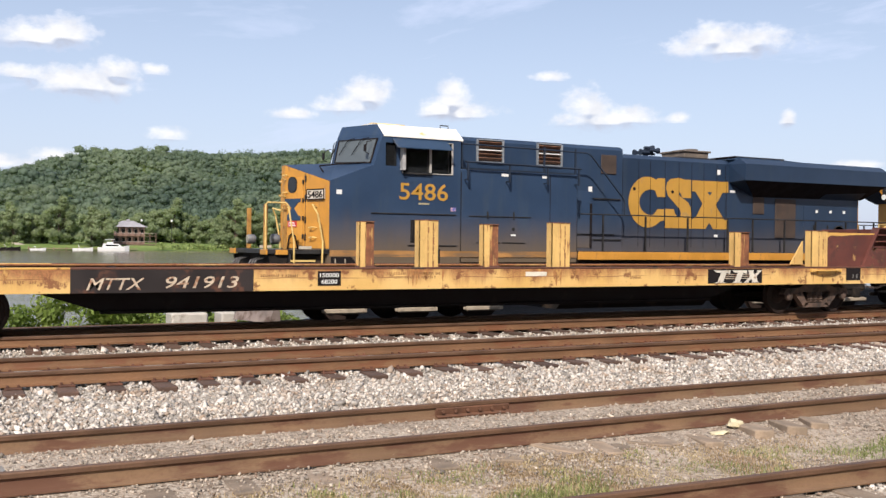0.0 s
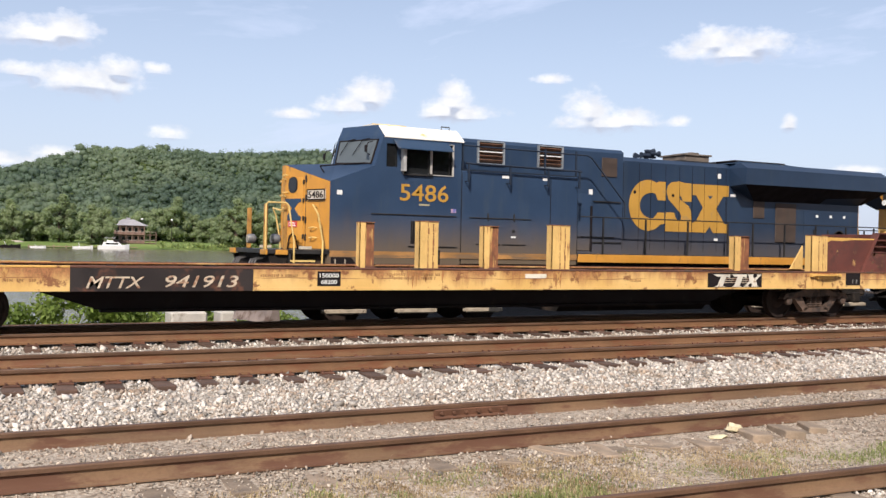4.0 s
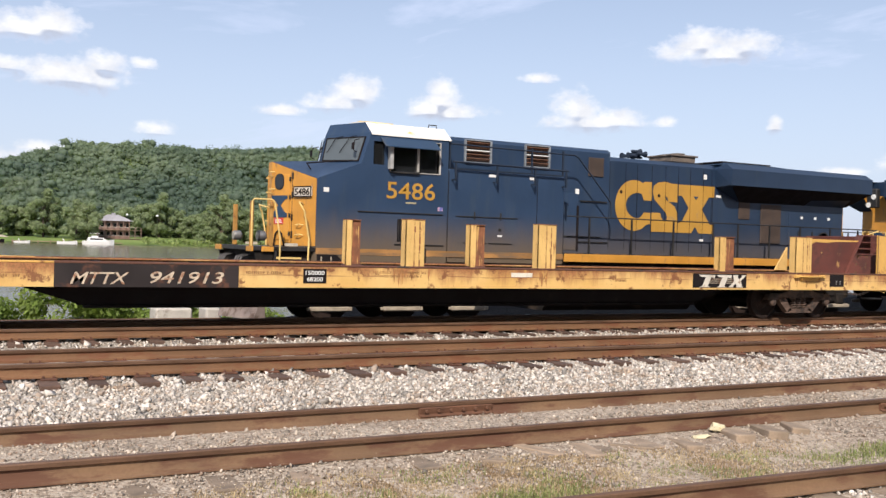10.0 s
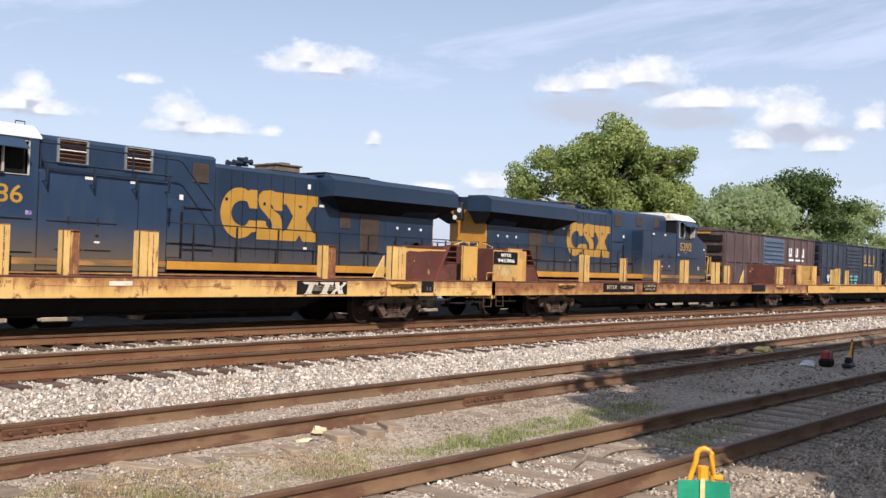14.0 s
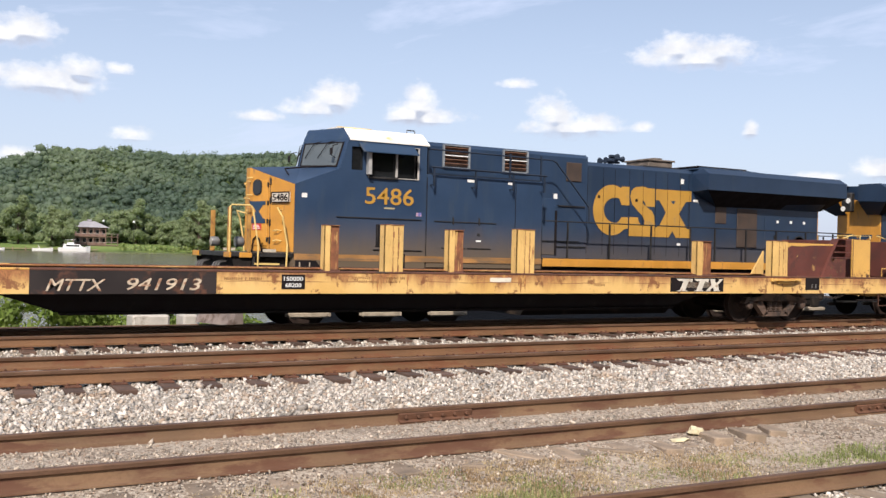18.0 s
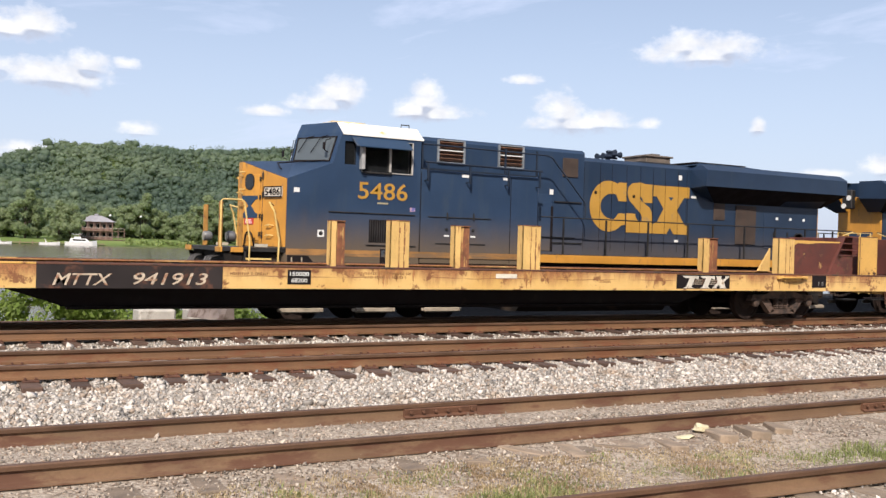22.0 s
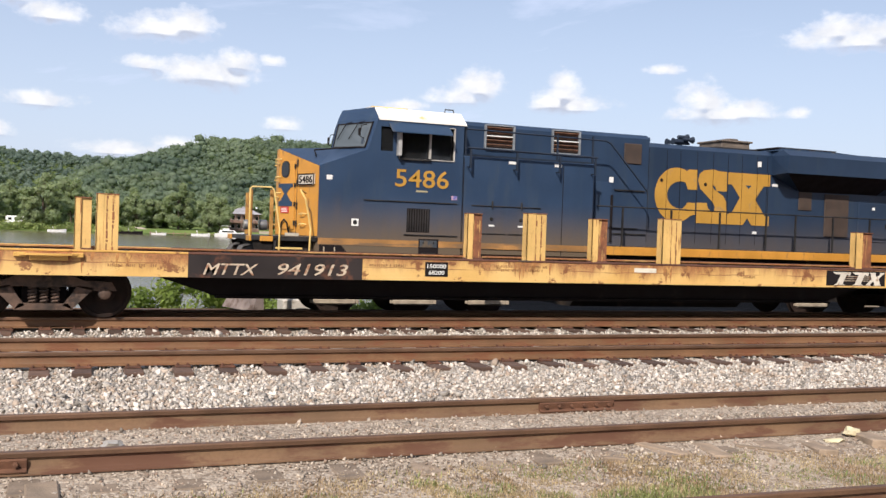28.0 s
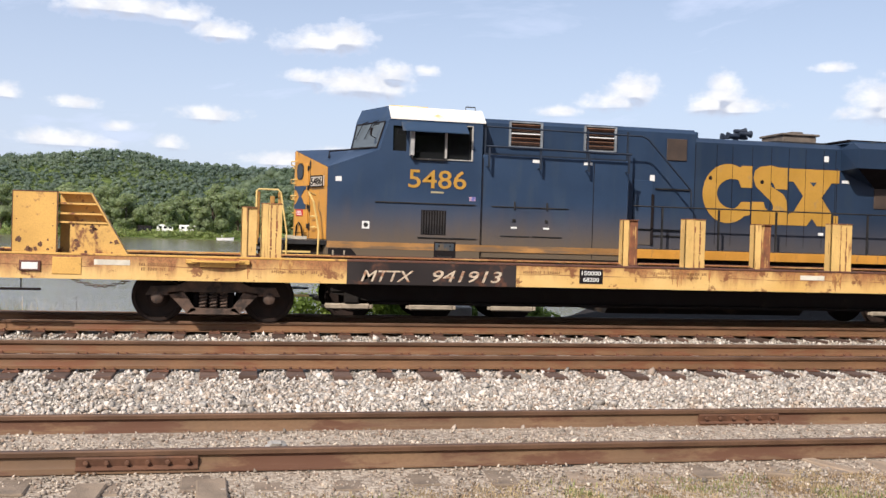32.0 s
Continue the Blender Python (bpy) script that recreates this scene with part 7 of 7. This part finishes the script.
camper(-27.5, 376, 6.0, "white camper parked among trees by the river", BOAT_WHITE)
camper(-19.5, 377, 7.0, "white camper parked among trees by the river", BOAT_WHITE)
camper(-33.5, 368, 5.0, "dark van parked at the water's edge", BLACK)
camper(-12.5, 370, 5.0, "grey van parked among trees by the river", SHINGLE)
for x in (71.5, 83.0):
    lp = thing("street_lamp", pose(x, 392, ground_z(x, 392)), "thin lamp post with a pale globe on the far lawn", "lamp post", "lamp posts on the lawn")
    part("pole", Shape().tube([(0, 0, 0), (0, 0, 9)], 0.09, 6), STEEL_DARK, lp)
    part("globe", Shape().disc((0, 0, 9.0), "z", [(-0.1, 0.15), (0.2, 0.45), (0.5, 0.45), (0.8, 0.15)], 10), BOAT_WHITE, lp)

# ---- near bank: bushes, concrete blocks ----
BUSH_LEAF = leaf_material("bush_leaf", (0.14, 0.20, 0.045), (0.22, 0.28, 0.07), 0.4, 1.5)


def bush(x, y, z, r, h, seed, count=700):
    rng = np.random.default_rng(seed)
    n = 9
    c = np.stack([rng.uniform(-r, r, n), rng.uniform(-r * 0.5, r * 0.5, n), rng.uniform(0.1, h, n)], 1)
    v, f = leaf_cloud(c, np.full(n, r * 0.45), count, 0.07, rng)
    b = thing("bush", pose(x, y, z), "light green leafy bush on the river bank", "bush", "bushes on the near bank")
    cr = new("foliage", quick_mesh("foliage", v, f, BUSH_LEAF))
    cr.parent = b
    st = Shape()
    for p in c[:5]:
        st.tube([(0, 0, -0.4), tuple(p * np.array([0.5, 0.5, 0.6])), tuple(p)], 0.018, 4, 0.006)
    part("stems", st, BARK, b)


for k, (x, r, h) in enumerate(((2.0, 0.6, 0.75), (2.8, 0.8, 1.1), (3.7, 0.8, 1.0), (4.7, 0.7, 0.7), (5.5, 0.6, 0.75), (7.0, 0.5, 0.8), (8.6, 0.7, 0.6))):
    bush(x, 27.2, -0.8, r * 1.15, h * 1.2, 60 + k, 1900)
for k, (x, r, h) in enumerate(((-6.2, 0.5, 0.45), (-4.6, 0.45, 0.5), (-2.8, 0.4, 0.3), (-0.5, 0.5, 0.4), (-9.0, 0.6, 0.4))):
    bush(x, 27.9, -1.15, r, h, 80 + k, 260)
CONCRETE = material("old_concrete", (0.45, 0.42, 0.37), 0.9, vary=0.2, scale=2.0, bump=0.3, stain=(0.25, 0.22, 0.18), stain_amount=0.35)
for x0, x1 in ((5.45, 6.4), (6.75, 7.15)):
    solid("concrete_block", Shape().box(x0, x1, 25.6, 26.4, -0.75, 0.14, 0.05), CONCRETE, "weathered pale concrete block by the track", "concrete block", "blocks on the bank")

# ---- yard: switch target, litter, timber, grass ----
FLAG_GREEN = material("target_green", (0.01, 0.26, 0.15), 0.45, vary=0.12, scale=6, bump=0.02)
TARGET_YELLOW = material("target_yellow", (0.72, 0.36, 0.02), 0.5, vary=0.15, scale=8, bump=0.05, stain=(0.3, 0.12, 0.04), stain_amount=0.25, stain_scale=9)


def switch_target():
    t = thing("switch_stand", pose(5.75, 2.5, 0.0, 0, 0, -66), "yellow switch stand with folded green target plates", "switch stand")
    part("stem", Shape().tube([(0, 0, 0), (0, 0, 0.85)], 0.035, 10), TARGET_YELLOW, t)
    part("base", Shape().box(-0.22, 0.22, -0.12, 0.12, -0.02, 0.12, 0.02), STEEL_DARK, t)
    loop = [(-0.17, 0.0, 0.40), (-0.10, 0, 0.70), (-0.045, 0, 0.88)] + [(0.005 + 0.048 * math.cos(a), 0, 0.91 + 0.05 * math.sin(a)) for a in (2.7, 2.2, 1.6, 1.0, 0.4)] + [(0.06, 0, 0.80), (0.065, 0.0, 0.45)]
    part("lever_loop", Shape().tube(loop, 0.017, 8), TARGET_YELLOW, t, "bent yellow bar with worn paint", smooth=True)
    for s, a in ((-1, 24), (1, -8)):
        p = part("target_plate", Shape().box(0.012 * s, 0.162 * s, -0.003, 0.003, 0.36, 0.775), FLAG_GREEN, t, "green enamelled plate")
        p.rotation_euler, p.location = (0, 0, radians(a)), (0.0, -0.05, 0)
    part("plate_edge", Shape().box(-0.014, 0.014, -0.075, -0.045, 0.36, 0.785), material("edge_cream", (0.6, 0.5, 0.25), 0.6, bump=0.0), t)
    part("clip", Shape().box(0.06, 0.12, -0.02, 0.02, 0.775, 0.805, 0.005), TARGET_YELLOW, t)


switch_target()


def far_stand():
    t = thing("switch_stand", pose(22.75, 6.55, 0.03), "low switch stand with a yellow throw lever", "switch stand")
    part("base", Shape().box(-0.2, 0.2, -0.1, 0.1, 0, 0.1, 0.03), STEEL_DARK, t)
    part("lever", Shape().tube([(0.0, 0, 0.1), (0.26, 0, 0.56)], 0.032, 8, 0.022), TARGET_YELLOW, t)
    part("weight", Shape().disc((-0.02, 0, 0.13), "y", [(-0.06, 0.06), (-0.05, 0.1), (0.05, 0.1), (0.06, 0.06)], 14), BLACK, t)
    part("bent_bar", Shape().tube([(0.26, 0.03, 0.52), (0.32, 0.03, 0.62), (0.38, 0.03, 0.52), (0.42, 0.03, 0.06)], 0.018, 6), MAROON, t)
    m = thing("switch_machine", pose(22.5, 6.95, 0.03), "dark squat track machine with a red cap", "track machine")
    part("case", Shape().box(-0.2, 0.2, -0.12, 0.12, 0.0, 0.18, 0.04), BLACK, m)
    part("cap", Shape().box(-0.16, 0.18, -0.1, 0.1, 0.15, 0.36, 0.04), material("cap_red", (0.28, 0.04, 0.03), 0.6, bump=0.05), m)


far_stand()


def crumpled(name, x, y, z, size, mat, label, category, seed, flat=0.5):
    rng = random.Random(seed)
    bm = bmesh.new()
    bmesh.ops.create_icosphere(bm, subdivisions=2, radius=1.0)
    for v in bm.verts:
        k = 1 + rng.uniform(-0.35, 0.25)
        v.co = (v.co.x * k * size[0], v.co.y * k * size[1], max(-0.2 * size[2], v.co.z * k * size[2]))
    solid(name, Shape().take(bm), mat, label, category, m=pose(x, y, z))


PAPER = material("paper_bag", (0.62, 0.55, 0.36), 0.9, vary=0.2, scale=6, bump=0.2)
crumpled("paper_bag", 7.6, 8.12 - 0.35, 0.14, (0.09, 0.07, 0.07), PAPER, "crumpled pale paper bag beside the rail", "litter", 3)
crumpled("paper_scrap", 7.25, 7.65, 0.10, (0.13, 0.06, 0.03), PAPER, "flattened pale paper scrap", "litter", 4)
crumpled("foam_pad", 23.7, 8.84, 0.16, (0.42, 0.2, 0.12), material("pad_yellow", (0.7, 0.55, 0.22), 0.8, vary=0.1), "pale yellow oval pad lying between the rails", "pad", 5)
crumpled("foam_scrap", 22.6, 8.95, 0.15, (0.25, 0.15, 0.1), material("pad_orange", (0.6, 0.36, 0.18), 0.8, vary=0.1), "orange scrap between the rails", "litter", 6)
crumpled("plastic_sheet", 22.0, 7.2, 0.08, (0.30, 0.2, 0.13), material("sheet_white", (0.62, 0.62, 0.64), 0.5, vary=0.1), "crumpled white plastic sheet", "litter", 7)
crumpled("rusty_scrap", 21.4, 9.0, 0.18, (0.35, 0.12, 0.09), MAROON, "rusty red-brown scrap between the rails", "scrap", 8)
crumpled("plastic_bag", 0.42, 8.72, 0.14, (0.10, 0.07, 0.055), material("bag_grey", (0.34, 0.32, 0.29), 0.4, vary=0.2), "dirty translucent plastic bag between the rails", "litter", 9)
crumpled("paper_scrap", 2.05, 8.3, 0.14, (0.07, 0.03, 0.012), BOAT_WHITE, "small white scrap between the rails", "litter", 10)
crumpled("can", 2.86, 7.9, 0.09, (0.09, 0.04, 0.03), STEEL_DARK, "crushed dark can with a bright end", "litter", 12)
OLD_WOOD = material("old_timber", (0.27, 0.205, 0.145), 0.95, vary=0.25, scale=4, fine=35, bump=0.5, per_object=0.2)
for x, y, l, w, a, up in ((7.66, 7.56, 0.46, 0.22, 72, 0.055), (8.14, 7.56, 0.46, 0.23, 70, 0.06), (8.60, 7.62, 0.40, 0.20, 62, 0.055), (6.9, 7.5, 0.5, 0.2, 75, 0.02), (5.25, 7.72, 0.55, 0.12, 118, 0.022), (5.75, 7.6, 0.5, 0.2, 80, 0.012),
                          (6.25, 7.55, 0.45, 0.07, 140, 0.02), (-1.0, 7.35, 0.6, 0.23, 86, 0.03), (-0.1, 7.4, 0.6, 0.23, 92, 0.03), (9.9, 3.2, 0.5, 0.12, 10, 0.03), (4.6, 7.45, 0.22, 0.06, 150, 0.03)):
    solid("timber_piece", Shape().box(-l / 2, l / 2, -w / 2, w / 2, -0.09, up, 0.012), OLD_WOOD, "broken weathered grey tie timber half buried in dirt", "timber", "loose old timbers", m=pose(x, y, ground_z(x, y) + 0.005, random.uniform(-4, 4), random.uniform(-4, 4), a))
STICK = material("driftwood", (0.24, 0.185, 0.14), 0.95, vary=0.3, scale=5, bump=0.4)
for x, y, a, bend in ((9.75, 5.15, -8, 0.10), (8.9, 5.25, 20, -0.05), (8.05, 3.25, 35, 0.08), (8.35, 3.1, 5, 0.04)):
    solid("branch", Shape().tube([(-0.45, 0, 0.01), (-0.2, bend * 0.7, 0.035), (0.1, bend, 0.03), (0.4, bend * 0.3, 0.02), (0.55, -bend * 0.4, 0.015)], 0.026, 6, 0.012), STICK, "bent grey dead branch lying between the rails", "branch", "dead branches", m=pose(x, y, ground_z(x, y) + 0.02, 0, 0, a), smooth=True)


def grass(name, count, x0, x1, y0, y1, height, mat, label, seed, dense):
    rng = np.random.default_rng(seed)
    px, py = rng.uniform(x0, x1, count), rng.uniform(y0, y1, count)
    keep = rng.uniform(0, 1, count) < np.array([dense(a, b) for a, b in zip(px, py)])
    px, py = px[keep], py[keep]
    n = len(px)
    h = height * rng.uniform(0.4, 1.3, n)
    a = rng.uniform(0, math.tau, n)
    lean = rng.uniform(0.1, 0.8, n) * h
    pz = np.array([ground_z(s, t) for s, t in zip(px, py)])
    w = 0.0022 + 0.0030 * rng.uniform(0, 1, n)
    p = np.stack([px, py, pz - 0.01], 1)
    side = np.stack([np.cos(a + 1.57) * w, np.sin(a + 1.57) * w, np.zeros(n)], 1)
    mid = p + np.stack([np.cos(a) * lean * 0.35, np.sin(a) * lean * 0.35, h * 0.65], 1)
    tip = p + np.stack([np.cos(a) * lean, np.sin(a) * lean, h], 1)
    v = np.stack([p - side, p + side, mid + side * 0.7, mid - side * 0.7, tip], 1).reshape(-1, 3)
    k = np.arange(n)[:, None] * 5
    f = np.concatenate([k + np.array([0, 1, 2]), k + np.array([0, 2, 3]), k + np.array([3, 2, 4])])
    return tagged(new(name, quick_mesh(name, v, f, mat)), label, "grass", kind="stuff")


def patch(cx, cy, rx, ry, s=1.0):
    return lambda a, b: max(0.0, 1 - ((a - cx) / rx) ** 2 - ((b - cy) / ry) ** 2) * (0.25 + 0.75 * (noise.noise((a * 2.2, b * 2.2, 7)) > -0.1)) * s


grass("dry_grass", 20000, -2, 4, 6.4, 7.5, 0.035, GRASS_DRY, "thin dry grass at the tie ends", 47, patch(0.8, 7.0, 2.6, 0.45, 0.6))
grass("dry_grass", 110000, 0, 9.5, 6.1, 7.65, 0.030, GRASS_DRY, "low reddish-brown dry grass between the tracks", 41, patch(4.6, 6.95, 4.6, 0.72))
grass("green_grass", 42000, 0, 9.5, 6.1, 7.6, 0.042, GRASS, "thin green grass among the dry blades", 42, lambda a, b: patch(4.4, 6.9, 4.6, 0.66)(a, b) * (noise.noise((a * 1.6, b * 2.1, 4)) > 0.02))
grass("green_grass", 40000, 7.3, 14.0, 5.9, 7.4, 0.055, GRASS, "bright green grass patch between the tracks", 43, lambda a, b: max(patch(8.8, 6.65, 1.3, 0.4)(a, b), 0.8 * patch(11.4, 6.7, 2.6, 0.45)(a, b)))
grass("weeds", 6000, 9.5, 13.5, 4.6, 5.6, 0.08, GRASS, "sparse weeds between the rails", 44, patch(11.5, 5.1, 1.6, 0.4, 0.5))
grass("green_grass", 9000, 3.0, 5.5, 6.2, 7.0, 0.065, GRASS, "green tuft in the dry grass", 45, patch(4.4, 6.55, 0.7, 0.25))
grass("bank_grass", 2600, -9, 1.5, 25.4, 27.4, 0.55, GRASS_DRY, "tall thin dry grass on the river bank", 48, lambda a, b: 0.25 + 0.75 * (noise.noise((a * 0.7, b * 0.7, 11)) > 0.1))
grass("bank_grass", 2200, -9, 1.5, 25.4, 27.0, 0.5, GRASS, "tall green weeds on the river bank", 49, lambda a, b: 1.0 * (noise.noise((a * 0.6, b * 0.6, 17)) > 0.12))

# ---- trees behind the viewer that shade the yard ----
YARD_TREES = "shade trees beside the yard"
shade_tree = tree(14.0, 4.8, 51, 7000, 0.30, LEAF_DARK, 0.5, 44, "leafy green tree out of view, shading the yard tracks", group=YARD_TREES, core=0.95)
shade_tree.matrix_world = pose(10.8, -4.2, 0.0)
# rows past y -7 are unseen extras that block sky light from the shade
for k, (x, y, q) in enumerate(((15.5, -4.6, 1.0), (20.5, -3.8, 0.88), (26.0, -3.4, 0.85), (32.0, -3.0, 0.85), (7.2, -7.6, 1.0), (13.5, -9.5, 1.05), (18.0, -8.5, 1.0), (23.5, -8.0, 1.0), (29.0, -7.5, 1.0), (37.0, -4.0, 1.0), (5.0, -18.0, 1.35), (12.0, -17.5, 1.4), (19.0, -17.0, 1.4), (26.0, -17.5, 1.35), (33.0, -16.0, 1.4), (41.0, -14.0, 1.4), (22.0, -12.5, 1.1), (9.0, -13.0, 1.05), (16.0, -13.5, 1.1), (7.4, -4.0, 0.66))):
    c = copy_thing(shade_tree, pose(x, y, 0.0, 0, 0, 60 * k + 40))
    c.scale = (q, q, q)


# ---- what moves ----
ROLL = [(0, 0.0), (19.0, 0.0), (19.5, -0.01), (20.0, -0.037), (20.5, -0.085), (21.0, -0.155), (21.5, -0.238), (22.0, -0.335), (22.5, -0.450), (23.0, -0.583), (23.5, -0.727), (24.0, -0.885), (24.5, -1.063), (25.0, -1.256), (25.5, -1.464),
        (26.5, -1.945), (27.5, -2.482), (28.0, -2.778), (28.5, -3.099), (29.0, -3.443), (29.5, -3.806), (30.0, -4.190), (30.5, -4.605), (31.0, -5.039), (31.5, -5.484), (32.0, -5.948)]


def motions():
    # the train on the locomotive track starts and rolls away, gathering speed
    for ob, x, turn in ((loco_lead, 6.0, 0), (loco_second, 49.0, 180), (box_brown, 49.7, 0), (box_navy, 65.4, 0), (box_third, 81.1, 0)):
        walk(ob, [(t, pose(x + d, Y_E, RZ_E, 0, 0, turn)) for t, d in ROLL])
        for piece in ob.children_recursive:
            if piece.name.startswith("wheel") and piece.type == "MESH" and piece.data.users == 1:
                spots = [v.co.copy() for v in piece.data.vertices]
                mid = [(min(p[i] for p in spots) + max(p[i] for p in spots)) / 2 for i in range(3)]
                r = max(p[2] for p in spots) - mid[2]
                for v in piece.data.vertices:
                    v.co -= Vector(mid)
                walk(piece, [(t, pose(*mid, 0, math.degrees(d / r) * (-1 if turn else 1), 0)) for t, d in ROLL])


motions()
